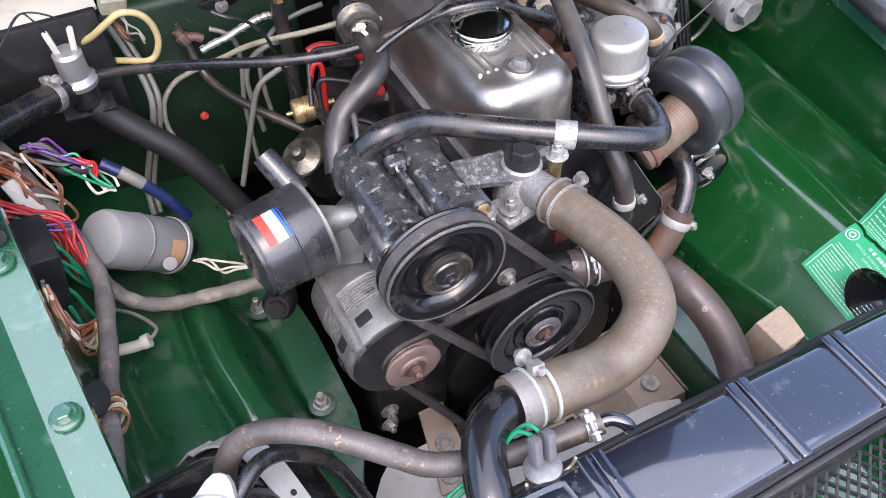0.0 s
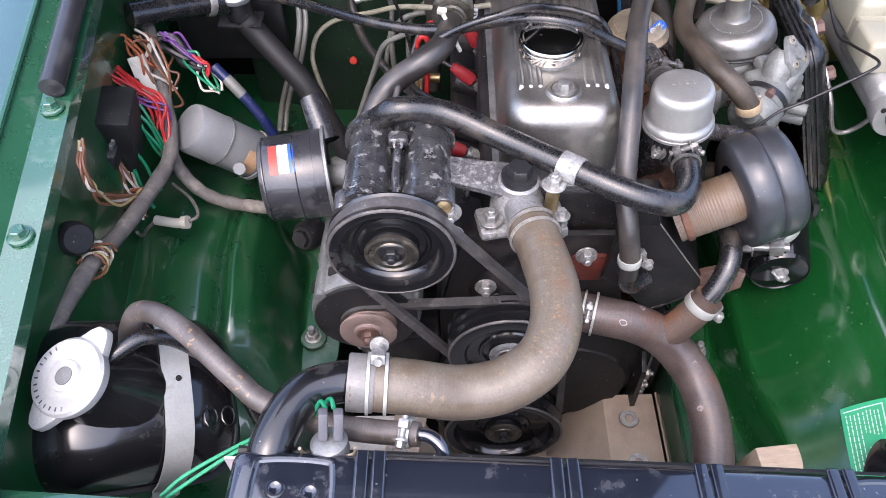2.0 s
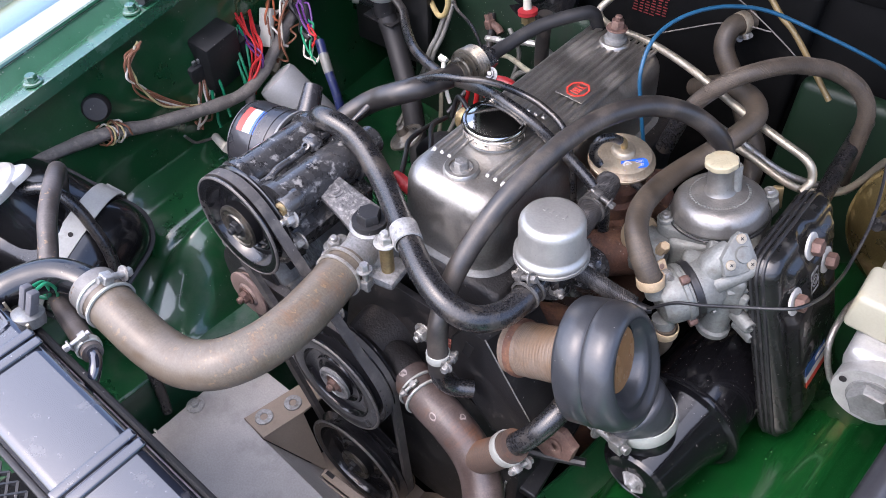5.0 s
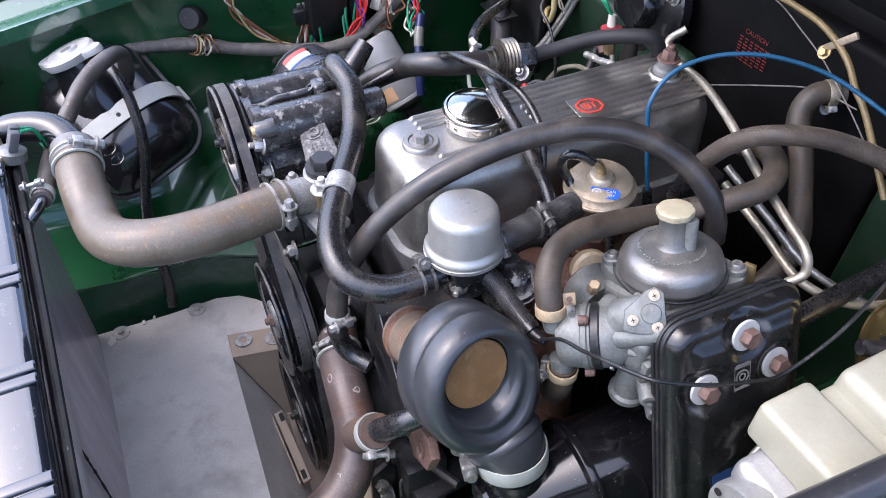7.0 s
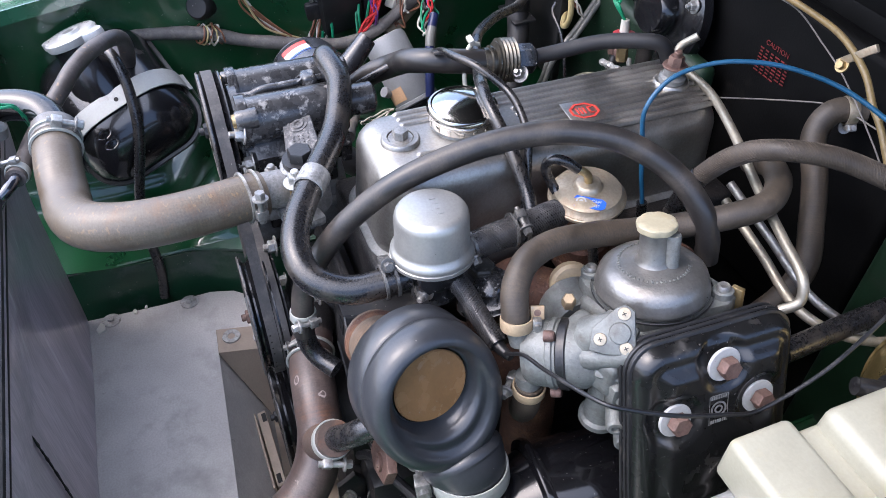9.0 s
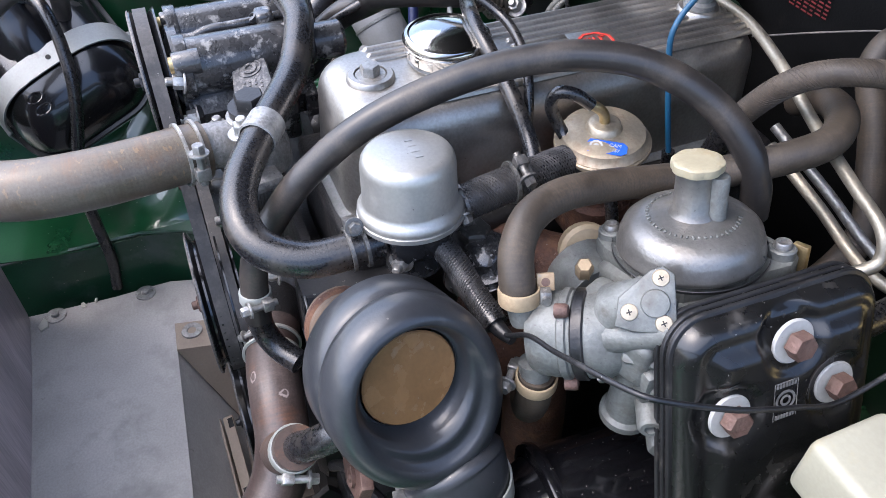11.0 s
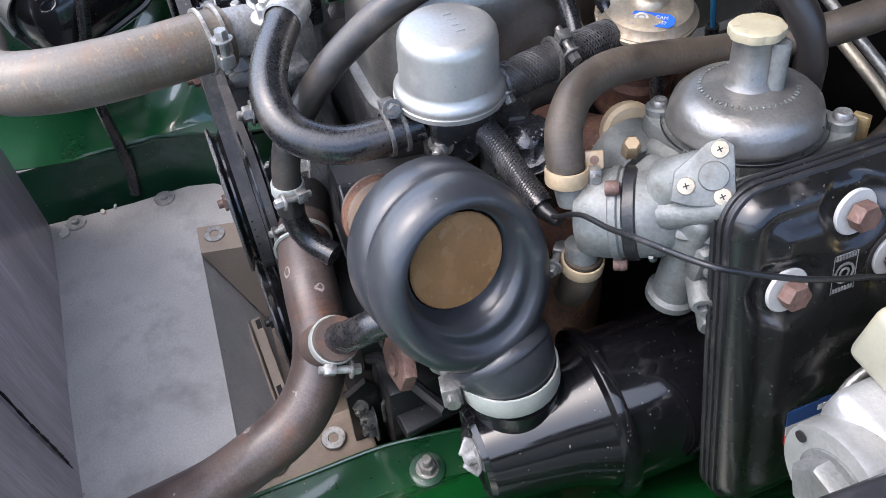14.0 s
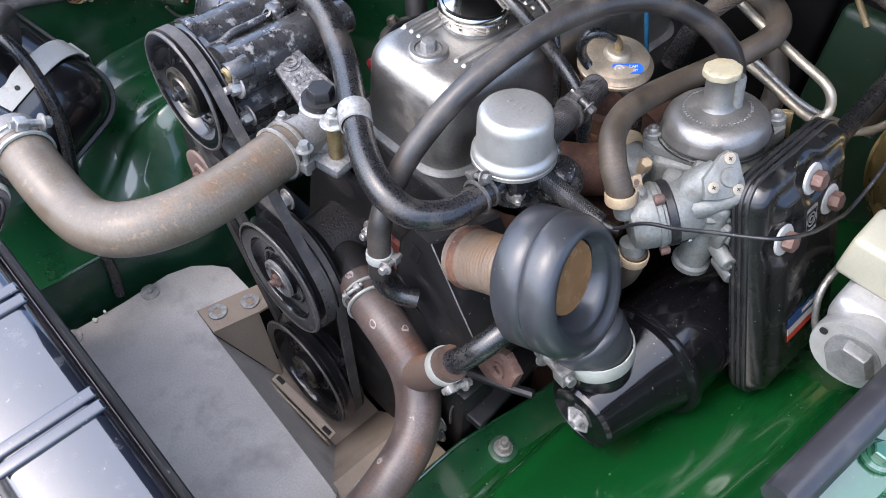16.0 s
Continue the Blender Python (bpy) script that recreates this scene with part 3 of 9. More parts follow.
def clamp(parent, p, d, r, w=0.011, material=None, screw=(0, 0, 1), size=1.0, wires=False):
    """A hose clamp round the axis d at p: a band, or two wires, with its screw on the side that screw names."""
    material = material or CLAMP
    m = at(p, d)
    if wires:
        rings = [lathe([(r + 0.0002, s * w * 0.5 - 0.0014), (r + 0.0024, s * w * 0.5 - 0.0012), (r + 0.0024, s * w * 0.5 + 0.0012), (r + 0.0002, s * w * 0.5 + 0.0014)], m, 28, False) for s in (-1, 1)]
        band = part("clamp", join(*rings), material, parent, "plated wire hose clamp")
    else:
        band = part("clamp", lathe([(r, -w / 2), (r + 0.0012, -w / 2), (r + 0.0016, -w / 2 + 0.001), (r + 0.0016, w / 2 - 0.001), (r + 0.0012, w / 2), (r, w / 2)], m, 28, False), material, parent, "steel band hose clamp")
    d = Vector(d).normalized()
    s = Vector(screw)
    s = (s - d * s.dot(d)).normalized()
    t = d.cross(s)
    q = Vector(p) + s * (r + 0.0045 * size)
    b = [lathe([(0.003 * size, -0.012 * size), (0.003 * size, 0.012 * size)], at(q, t), 10),
         hexbolt(at(q + t * 0.011 * size, t), 0.0045 * size, 0.006 * size, True),
         rbox(0.010 * size, 0.009 * size, 0.008 * size, at(q - t * 0.004 * size - s * 0.004 * size, s, d), 0.001)]
    part("clamp_screw", join(*b), CLAMP_GREASY if material is CLAMP_GREASY else ZINC, band)
    return band


def hose(name, pts, r, material, label, seg=16, sub=7, rf=None, category="hose"):
    th = thing(name, pts[0], label, category)
    part("tube", tube(pts, r, seg, sub, rf), material, th, "", 60)
    return th


def braid(parent, pts, r, strands, pitch, material, thread=0.0007):
    """Two crossing sets of threads wound round a hose."""
    p = spline(pts, 14)
    n, s0, out = None, 0.0, []
    frames_ = []
    for i, c in enumerate(p):
        d = (p[min(i + 1, len(p) - 1)] - p[max(i - 1, 0)]).normalized()
        n = d.orthogonal().normalized() if n is None else (n - d * n.dot(d)).normalized()
        if i:
            s0 += (c - p[i - 1]).length
        frames_.append((c, n.copy(), d.cross(n), s0))
    for sg in (-1, 1):
        for k in range(strands):
            out.append(tube([c + (r + 0.0001 * sg) * (math.cos(a) * u + math.sin(a) * v) for c, u, v, a in ((c, u, v, 2 * math.pi * (k / strands + sg * q / pitch)) for c, u, v, q in frames_)], thread, 4, straight=True))
    tagged(part("braid", join(*out), material, parent, "woven thread braid"), kind="stuff")


# ---------------------------------------------------------------- setting
ground = solo("ground", surface(lambda u, v: Vector(((u - 0.5) * 400, (v - 0.5) * 400, 0)), 8, 8, 0.02), ASPHALT, "grey asphalt ground under the car", "ground", kind="structure")


def bump2(x, y, cx, cy, rx, ry):
    return math.exp(-((x - cx) / rx) ** 2 - ((y - cy) / ry) ** 2)


def smooth(a, b, x):
    t = min(1, max(0, (x - a) / (b - a)))
    return t * t * (3 - 2 * t)


HUMP = ((-0.30, 0.100), (-0.050, 0.099), (-0.038, 0.096), (-0.032, 0.0865), (-0.027, 0.0890), (-0.018, 0.1080), (-0.008, 0.1125), (0.010, 0.101), (0.028, 0.073), (0.042, 0.042), (0.051, 0.012), (0.058, 0.0), (0.30, 0.0))


def hump_rise(x):
    """Height of the pressed hump over the flange, rounded at its creases."""
    xs, zs = [a for a, _ in HUMP], [b for _, b in HUMP]
    return sum(float(np.interp(x + d, xs, zs)) for d in (-0.003, -0.0015, 0, 0.0015, 0.003)) / 5


def left_wing(u, v):
    """Inner wing beside the coil: a flange by the engine, a creased hump, a higher shelf, then the wall up to the rail."""
    y = 0.02 + v * 1.0
    wall = -0.10 - 0.11 * (y - 0.3)
    k = min(u / 0.8, 1.0)
    inner = 0.106 - 0.040 * smooth(0.42, 0.30, y)
    x = inner + (wall - inner) * k
    z = 0.632 + 0.03 * smooth(0.25, 0.0, y) - 0.02 * smooth(0.5, 0.75, y) + 0.010 * k
    front = smooth(0.29, 0.43, y)
    hump = front * (1 - smooth(0.605 - 1.5 * max(0.0, x - 0.01), 0.650 - 1.0 * max(0.0, x - 0.01), y))
    shelf = front * (1 - 0.85 * smooth(0.68, 0.85, y))
    q = x - 0.012 * smooth(0.52, 0.40, y)
    z += hump * hump_rise(q) + (1 - hump) * shelf * 0.095 * smooth(0.035, -0.035, x)
    z += 0.025 * smooth(0.80, 1.0, k) ** 2
    if u > 0.8:
        k = (u - 0.8) / 0.2
        x = wall - 0.012 * smooth(0, 1, k)
        z += k * (0.955 + 0.11 * (y - 0.3) - z)
    return Vector((x, y, z))


def right_wing(u, v):
    """Inner wing under the brake cylinder: flange, long convex shelf, wall up to the rail."""
    y = 0.02 + v * 1.0
    edge = 0.534 + 0.022 * smooth(0.40, 0.56, y) + 0.03 * smooth(0.55, 0.75, y)
    wall = 0.80 + 0.09 * (y - 0.45)
    if u < 0.8:
        k = u / 0.8
        x = edge + (wall - edge) * k
        ks = (x - 0.556) / (wall - 0.556) - 0.08 * smooth(0.40, 0.27, y)
        z = 0.605 + 0.012 * k + 0.050 * smooth(0.155, 0.235, ks) - 0.004 * math.exp(-((ks - 0.165) / 0.02) ** 2) + 0.080 * smooth(0.2, 0.85, k)
        z += 0.018 * bump2(x, y, 0.70, 0.47, 0.06, 0.16)
        z += 0.06 * smooth(0.8, 1.0, k) ** 2
    else:
        k = (u - 0.8) / 0.2
        x = wall + 0.015 * smooth(0, 1, k)
        z = 0.807 + k * (0.945 + 0.1 * (y - 0.45) - 0.807)
    return Vector((x, y, z))


wing_l = thing("wall_inner_wing_coil_side", (-0.10, 0.5, 0.63), "dark green painted inner wing with rounded hump", "inner wing", kind="structure")
part("panel", surface(left_wing, 170, 100), GREEN_HUMP, wing_l, "", 75)
part("edge_flange", join(
    surface(lambda u, v: Vector((0.066 + 0.046 * u - 0.043 * smooth(0.42, 0.30, 0.22 + 0.5 * v) * u - 0.012 * smooth(0.55, 0.7, 0.22 + 0.5 * v) * u, 0.22 + 0.5 * v, 0.640 + 0.004 * u - 0.02 * smooth(0.5, 0.75, 0.22 + 0.5 * v))), 3, 12, 0.003),
    surface(lambda u, v: Vector((0.104 - 0.040 * smooth(0.42, 0.30, 0.10 + 0.85 * v), 0.10 + 0.85 * v, 0.636 - 0.3 * u - 0.02 * smooth(0.5, 0.75, 0.10 + 0.85 * v))), 3, 12, 0.003)), GREEN_DUSTY, wing_l, "dusty green spot-welded flange")
wing_r = thing("wall_inner_wing_brake_side", (0.8, 0.5, 0.63), "glossy dark green inner wing shelf with dust specks", "inner wing", kind="structure")
part("panel", surface(right_wing, 130, 80), GREEN, wing_r, "", 60)
part("edge_flange", surface(lambda u, v: right_wing(0, v) + Vector((0, 0, -0.001 - 0.20 * u)), 3, 30, 0.003), GREEN_DUSTY, wing_r)
part("flange_top", surface(lambda u, v: right_wing(0.135 * u, v) + Vector((0, 0, 0.0022)), 8, 60, 0.0012), GREEN_HUMP, wing_r, "dusty dark green spot-welded flange")
part("flange_lip", tube([right_wing(0, k / 40) + Vector((0.001, 0, 0.003)) for k in range(41)], 0.0022, 8), GREEN_HUMP, wing_r)


def wing_bolt(parent, p, mat_washer, r=0.0085, k=1.0, head=None):
    m = at(p) @ Matrix.Scale(k, 4)
    w = part("bolt", join(lathe([(0.0165, 0), (0.016, 0.003), (0.012, 0.0045), (0, 0.0045)], m, 24)), mat_washer, parent, "painted cup washer under a bolt")
    part("bolt_head", hexbolt(at(p) @ Matrix.Translation((0, 0, 0.004 * k)), r, 0.008 * k, True, 0.010 * (k > 0.9), r * 1.25), head or ZINC, w)


for p in ((0.079, 0.452, 0.645), (0.060, 0.630, 0.630)):
    wing_bolt(wing_l, p, GREEN_DUSTY)
wing_bolt(wing_r, (0.573, 0.450, 0.6085), GREEN_DUSTY)

# rails and outer wings
def rail(side, name, label):
    s = -1 if side == "l" else 1
    th = thing(name, (-0.12 if s < 0 else 0.82, 0.4, 0.96), label, "body rail", kind="structure")
    def base(v):
        y = -0.1 + 1.25 * v
        return (Vector((-0.108 - 0.11 * (y - 0.3), y, 0.964 + 0.11 * (y - 0.3))) if s < 0 else Vector((0.815 + 0.09 * (y - 0.45), y, 0.948 + 0.10 * (y - 0.45))))
    part("ledge", surface(lambda u, v: base(v) + Vector((s * (0.027 * u - 0.013), 0, 0)), 4, 12, 0.004), GREEN_RAIL, th, "pale-reflecting green bolted ledge")
    part("gutter", surface(lambda u, v: base(v) + Vector((s * (0.014 + 0.020 * u), 0, 0.014 * u)), 3, 12, 0.003), GREEN_RAIL, th, "green gutter strip")
    part("wing_edge", tube([base(k / 12) + Vector((s * 0.036, 0, 0.017)) for k in range(13)], 0.0035, 8), GREEN_RAIL, th, "rounded wing edge")
    part("outer_wing", surface(lambda u, v: base(v) + Vector((s * (0.036 + 0.5 * u), 0, 0.016 + 0.012 * smooth(0, 0.05, u) - 0.02 * u - 0.25 * u * u)), 24, 12, 0.004), GREEN_OUTER, th, "glossy green outer wing")
    part("lip", surface(lambda u, v: base(v) + Vector((-s * 0.013, 0, 0.001 - 0.018 * u)), 2, 12, 0.003), GREEN_RAIL, th)
    return th, base


rail_l, base_l = rail("l", "trim_rail_coil_side", "green body rail with bolts along the coil side")
rail_r, base_r = rail("r", "trim_rail_brake_side", "green body rail with bolts along the brake side")
for th, base, ys in ((rail_l, base_l, (0.06, 0.345, 0.495)), (rail_r, base_r, (0.479, 0.70))):
    for y in ys:
        wing_bolt(th, base((y + 0.1) / 1.25) + Vector((0, 0, 0.001)), GREEN_RAIL, 0.0068, 0.7, GREEN_RAIL)
# rubber seals on the rails
part("seal", tube([base_l((y + 0.1) / 1.25) + Vector((0.002, 0, 0.014)) for y in (0.508, 0.6, 0.7, 0.85, 1.0)], 0.012, 12), SEAL, rail_l, "black rubber bonnet seal")
part("seal", tube([base_r((y + 0.1) / 1.25) + Vector((-0.02, 0, 0.016)) for y in (0.405, 0.5, 0.6, 0.75, 1.0)], 0.0125, 12), SEAL, rail_r, "black rubber bonnet seal")

# bulkhead
bulk = thing("wall_bulkhead", (0.36, 0.97, 0.6), "black bulkhead with heater box behind the engine", "bulkhead", kind="structure")
part("panel", rbox(1.3, 0.02, 0.72, Matrix.Translation((0.35, 1.025, 0.30)), 0.004), BULK, bulk)
part("heater_box", rbox(0.36, 0.03, 0.36, Matrix.Translation((0.36, 1.000, 0.66)), 0.010, 3), BULK, bulk, "black painted heater box")
part("heater_panel", rbox(0.16, 0.012, 0.19, Matrix.Translation((-0.068, 0.895, 0.758)), 0.003), BLACK_DULL, bulk, "black upright heater valve panel")
# footwells wear the darkened green in place of real shade
part("footwell", rbox(0.34, 0.03, 0.34, Matrix.Translation((0.10, 0.955, 0.57)), 0.012, 3), GREEN_SHADED, bulk, "green footwell panel, darkened to stand for shade", 50)
part("footwell", rbox(0.34, 0.03, 0.40, Matrix.Translation((0.72, 0.985, 0.52)), 0.012, 3), GREEN_SHADED, bulk, "green footwell panel, darkened to stand for shade", 50)
# white plate added for an unidentified bright patch, no known part
part("side_shelf", rbox(0.20, 0.08, 0.004, Matrix.Translation((-0.085, 0.950, 0.936)), 0.001), WHITE, bulk, "added white plate for a bright patch behind the valve panel")
part("scuttle", rbox(1.3, 0.335, 0.028, Matrix.Translation((0.35, 1.1775, 1.012)), 0.004), BULK, bulk)

part("grommet", lathe([(0.006, 0), (0.006, 0.004), (0.004, 0.006), (0, 0.006)], at((0.0996, 0.930, 0.724), (0, -1, 0.2)), 14), LABEL_RED, bulk, "small red plastic plug")

# added sheet, no real part: stands for the dark under the open bay
floor_pan = solo("floor_pan", rbox(1.15, 1.15, 0.01, Matrix.Translation((0.35, 0.48, 0.40)), 0.002), BULK, "added black sheet keeping the bay's underside dark", "floor pan", kind="structure")

# raised bonnet, hinged at the bulkhead
bonnet = thing("bonnet", (0.36, 1.06, 1.04), "raised green bonnet hinged above the bulkhead", "bonnet")
hb = Matrix.Translation((0.36, 1.06, 1.04)) @ Matrix.Rotation(radians(-52), 4, "X")
# skin is out of view; black so that chrome and gloss mirror something dark
part("skin", surface(lambda u, v: hb @ Vector(((u - 0.5) * (1.0 - 0.12 * v), -0.98 * v, 0.03 - 0.05 * (2 * u - 1) ** 2 - 0.02 * v * v)), 20, 12, 0.003), BULK, bonnet, "unseen underside, blackened to darken reflections")
for bx in (-0.40, 0.40):
    part("frame_rail", surface(lambda u, v: hb @ Vector((bx * (1 - 0.10 * v) + 0.06 * (u - 0.5), -0.96 * v, -0.012 - 0.006 * math.sin(math.pi * u))), 6, 10, 0.003), GREEN_SHADED, bonnet)
part("frame_bar", surface(lambda u, v: hb @ Vector(((u - 0.5) * 0.80, -0.86 - 0.06 * v, -0.016 - 0.006 * math.sin(math.pi * v))), 10, 6, 0.003), GREEN_DUSTY, bonnet)

# front: grey undertray, its bracket and white chips drawn for sky-lit gaps
tray = thing("floor_undertray", (0.28, 0.28, 0.565), "dusty grey sheet metal undertray below the pulleys", "undertray", kind="structure")
part("sheet", plate([(0.075, 0.02), (0.50, 0.02), (0.500, 0.285), (0.465, 0.296), (0.335, 0.304), (0.2035, 0.3115), (0.170, 0.315), (0.185, 0.385), (0.130, 0.385), (0.112, 0.371), (0.094, 0.350), (0.085, 0.318), (0.087, 0.25), (0.084, 0.18)], 0.003, Matrix.Translation((0, 0, 0.562))), PANEL_GREY, tray)
FOLD = (Vector((0.2035, 0.3110, 0.5635)), Vector((0.475, 0.2950, 0.5635)), Vector((0.383, 0.3595, 0.450)), Vector((0.2563, 0.3629, 0.4568)))
part("folded_side", surface(lambda u, v: (FOLD[0] * (1 - u) + FOLD[1] * u) * (1 - v) + (FOLD[3] * (1 - u) + FOLD[2] * u) * v, 12, 8, 0.003), PANEL_GREY, tray, "grey sheet folded down towards the crank pulley")
part("fold_seam", tube([FOLD[0] + Vector((0, 0.001, 0.001)), FOLD[0] * 0.5 + FOLD[3] * 0.5 + Vector((0.001, 0.002, 0.002)), FOLD[3] + Vector((0, 0.002, 0.002))], 0.0013, 6), HOLE, tray, "dark open seam beside the bracket")
for p in ((0.093, 0.18, 0.565), (0.095, 0.287, 0.565), (0.30, 0.05, 0.565)):
    part("fastener", hexbolt(at(p), 0.005, 0.004, True, 0.0, 0.0125), ZINC, tray, "round plated washer and screw")
# light showing through gaps at the tray's edge, put in as white chips
chip_rng = random.Random(9)
for fx, fy, fs in ((0.105, 0.166, 1.5), (0.0885, 0.213, 0.8), (0.086, 0.228, 0.6)):
    part("foam_chip", plate([(chip_rng.uniform(0.7, 1.2) * 0.007 * fs * math.cos(1.26 * k), chip_rng.uniform(0.7, 1.2) * 0.004 * fs * math.sin(1.26 * k)) for k in range(5)], 0.003, at((fx, fy, 0.5655), (0.1, 0, 1), (1, chip_rng.uniform(-0.4, 0.4), 0)), 0.0006), WHITE, tray, "white chip drawn for a sky-lit gap")

# ---------------------------------------------------------------- engine
engine = thing("engine_block", (0.36, 0.65, 0.45), "grimy black cast iron engine block and cylinder head", "engine")
part("block", join(rbox(0.20, 0.40, 0.36, Matrix.Translation((0.355, 0.66, 0.44)), 0.012, 3),
                   rbox(0.26, 0.34, 0.10, Matrix.Translation((0.36, 0.66, 0.40)), 0.02, 3)), ENGINE, engine, "grimy black iron block")
part("cylinder_head", join(rbox(0.165, 0.385, 0.088, Matrix.Translation((0.372, 0.668, 0.80)), 0.008, 3),
                           *[lathe([(0.016, 0), (0.016, 0.03), (0.012, 0.036), (0, 0.036)], at((0.295, 0.52 + 0.09 * i, 0.85), (-1, 0, 0.3)), 14) for i in range(4)]), ENGINE, engine, "oily black cylinder head")
part("front_plate", plate([(0.25, 0.52), (0.45, 0.52), (0.46, 0.70), (0.44, 0.84), (0.27, 0.84), (0.24, 0.70)], 0.008, Matrix(((1, 0, 0, 0), (0, 0, -1, 0.462), (0, 1, 0, 0), (0, 0, 0, 1))), 0.002), ENGINE, engine)
part("timing_cover", join(lathe([(0.10, 0), (0.095, 0.022), (0.085, 0.03), (0, 0.032)], at((0.335, 0.455, 0.59), (0, -1, 0)), 32),
                          lathe([(0.06, 0), (0.055, 0.024), (0.047, 0.03), (0, 0.032)], at((0.425, 0.452, 0.665), (0, -1, 0)), 28), lathe([(0.088, 0), (0.087, 0.030), (0.080, 0.038), (0.060, 0.041), (0, 0.042)], at((0.398, 0.456, 0.588), (0, -1, 0)), 40)), BLACK_DULL, engine, "black pressed steel timing cover")
part("side_pad", rbox(0.042, 0.04, 0.045, Matrix.Translation((0.408, 0.468, 0.765)), 0.006), ENGINE_RED, engine, "patch of old red engine paint")
for k, p in enumerate(((0.292, 0.405, 0.815), (0.398, 0.428, 0.838), (0.50, 0.425, 0.60), (0.50, 0.425, 0.573), (0.151, 0.422, 0.617), (0.150, 0.424, 0.58))):
    part("bolt", hexbolt(at(p, (0, -1, 0.1)), 0.0075, 0.007, True, 0.004), ZINC, engine, "plated hexagon bolt")
for x, w in ((0.19, 0.10), (0.49, 0.07)):
    part("front_mounting", rbox(w, 0.05, 0.13, Matrix.Translation((x, 0.46, 0.54)), 0.006), BLACK_SATIN, engine, "black engine mounting bracket")

# rocker cover
cover = thing("rocker_cover", (0.369, 0.66, 0.888), "polished aluminium ribbed rocker cover on the engine", "rocker cover")
cm = Matrix.Translation((0.370, 0.668, 0.890))


def rounded_ring(hw, hl, r, z, n=8):
    """One level of a rounded rectangle, half sizes hw and hl, corner radius r."""
    out = []
    for cx, cy, a0 in ((hw - r, hl - r, 0), (r - hw, hl - r, 90), (r - hw, r - hl, 180), (hw - r, r - hl, 270)):
        for k in range(n + 1):
            a = radians(a0 + 90 * k / n)
            out.append((cx + r * math.cos(a), cy + r * math.sin(a), z))
    return out


def tub(levels, m):
    """A closed shell through rounded rectangles given as (half width, half length, corner radius, z)."""
    bm = bmesh.new()
    rings = [[bm.verts.new(p) for p in rounded_ring(*lv)] for lv in levels]
    k = len(rings[0])
    for a, b in zip(rings, rings[1:]):
        for i in range(k):
            bm.faces.new((a[i], a[(i + 1) % k], b[(i + 1) % k], b[i]))
    bm.faces.new(rings[0][::-1])
    bm.faces.new(rings[-1])
    bm.transform(m)
    bmesh.ops.recalc_face_normals(bm, faces=bm.faces)
    return bm


levels = [(0.062, 0.181, 0.032, 0.0), (0.0612, 0.1803, 0.0315, 0.010), (0.0580, 0.1773, 0.029, 0.064)]
for k in range(1, 8):
    a = radians(90 * k / 7)
    levels.append((0.0578 - 0.021 * (1 - math.cos(a)), 0.1770 - 0.021 * (1 - math.cos(a)), 0.029 - 0.012 * (1 - math.cos(a)), 0.064 + 0.023 * math.sin(a)))
part("body", tub(levels, cm), ALU, cover, "", 60)
part("flange", tub([(0.0668, 0.186, 0.036, 0.0), (0.0690, 0.188, 0.038, 0.0016), (0.0690, 0.188, 0.038, 0.0048), (0.0672, 0.186, 0.036, 0.0064), (0.062, 0.181, 0.032, 0.0074)], Matrix.Translation((0.370, 0.668, 0.8836))), ALU_DULL, cover, "stained rolled lower flange")
part("gasket", tub([(0.0682, 0.187, 0.037, 0.0), (0.0682, 0.187, 0.037, 0.0034)], Matrix.Translation((0.370, 0.668, 0.8800))), GASKET_RED, cover, "weeping red cork gasket")
rib_x = [0.328 + 0.0095 * i for i in range(10)]
for i, x in enumerate(rib_x):
    y0 = 0.530 if abs(x - 0.369) > 0.017 else 0.640
    def ends(e):
        return any(v.co.z > 0.002 for v in e.verts)
    part("rib", rbox(0.0064, 0.838 - y0, 0.0036, Matrix.Translation((x, (0.838 + y0) / 2, 0.9755)), 0.0016, 3, (0.72, 0.975), ends), ALU, cover)
# emblem: red octagon in a pale frame
em = at((0.389, 0.703, 0.9805), (0, 0, 1), (0.05, 1, 0))
octa = [(math.cos(radians(22.5 + 45 * i)), math.sin(radians(22.5 + 45 * i))) for i in range(8)]
emblem = part("emblem", plate([(-0.0185, -0.0175), (0.0185, -0.0175), (0.0185, 0.0175), (-0.0185, 0.0175)], 0.0010, em, 0.0003), ALU, cover, "square silver emblem plate with red octagon")
def ring8(r0, r1, h):
    bm = bmesh.new()
    lo = [[bm.verts.new((x * r * 1.2, y * r, z)) for x, y in octa] for r, z in ((r0, 0), (r0, h), (r1, h), (r1, 0))]
    for a, b in zip(lo, lo[1:]):
        for i in range(8):
            bm.faces.new((a[i], a[(i + 1) % 8], b[(i + 1) % 8], b[i]))
    bm.transform(em @ Matrix.Translation((0, 0, 0.0012)))
    return bm
part("emblem_line", join(ring8(0.0108, 0.0128, 0.0006), *[rbox(0.0016, 0.010, 0.0006, em @ Matrix.Translation((dx, 0, 0.0012)), 0) for dx in (-0.007, -0.0035, 0.0, 0.005)],
                         *[rbox(0.005, 0.0014, 0.0006, em @ Matrix.Translation((0.0065, dy, 0.0012)), 0) for dy in (-0.0045, 0.0045)]), LABEL_RED, emblem, "red octagon outline and bars")
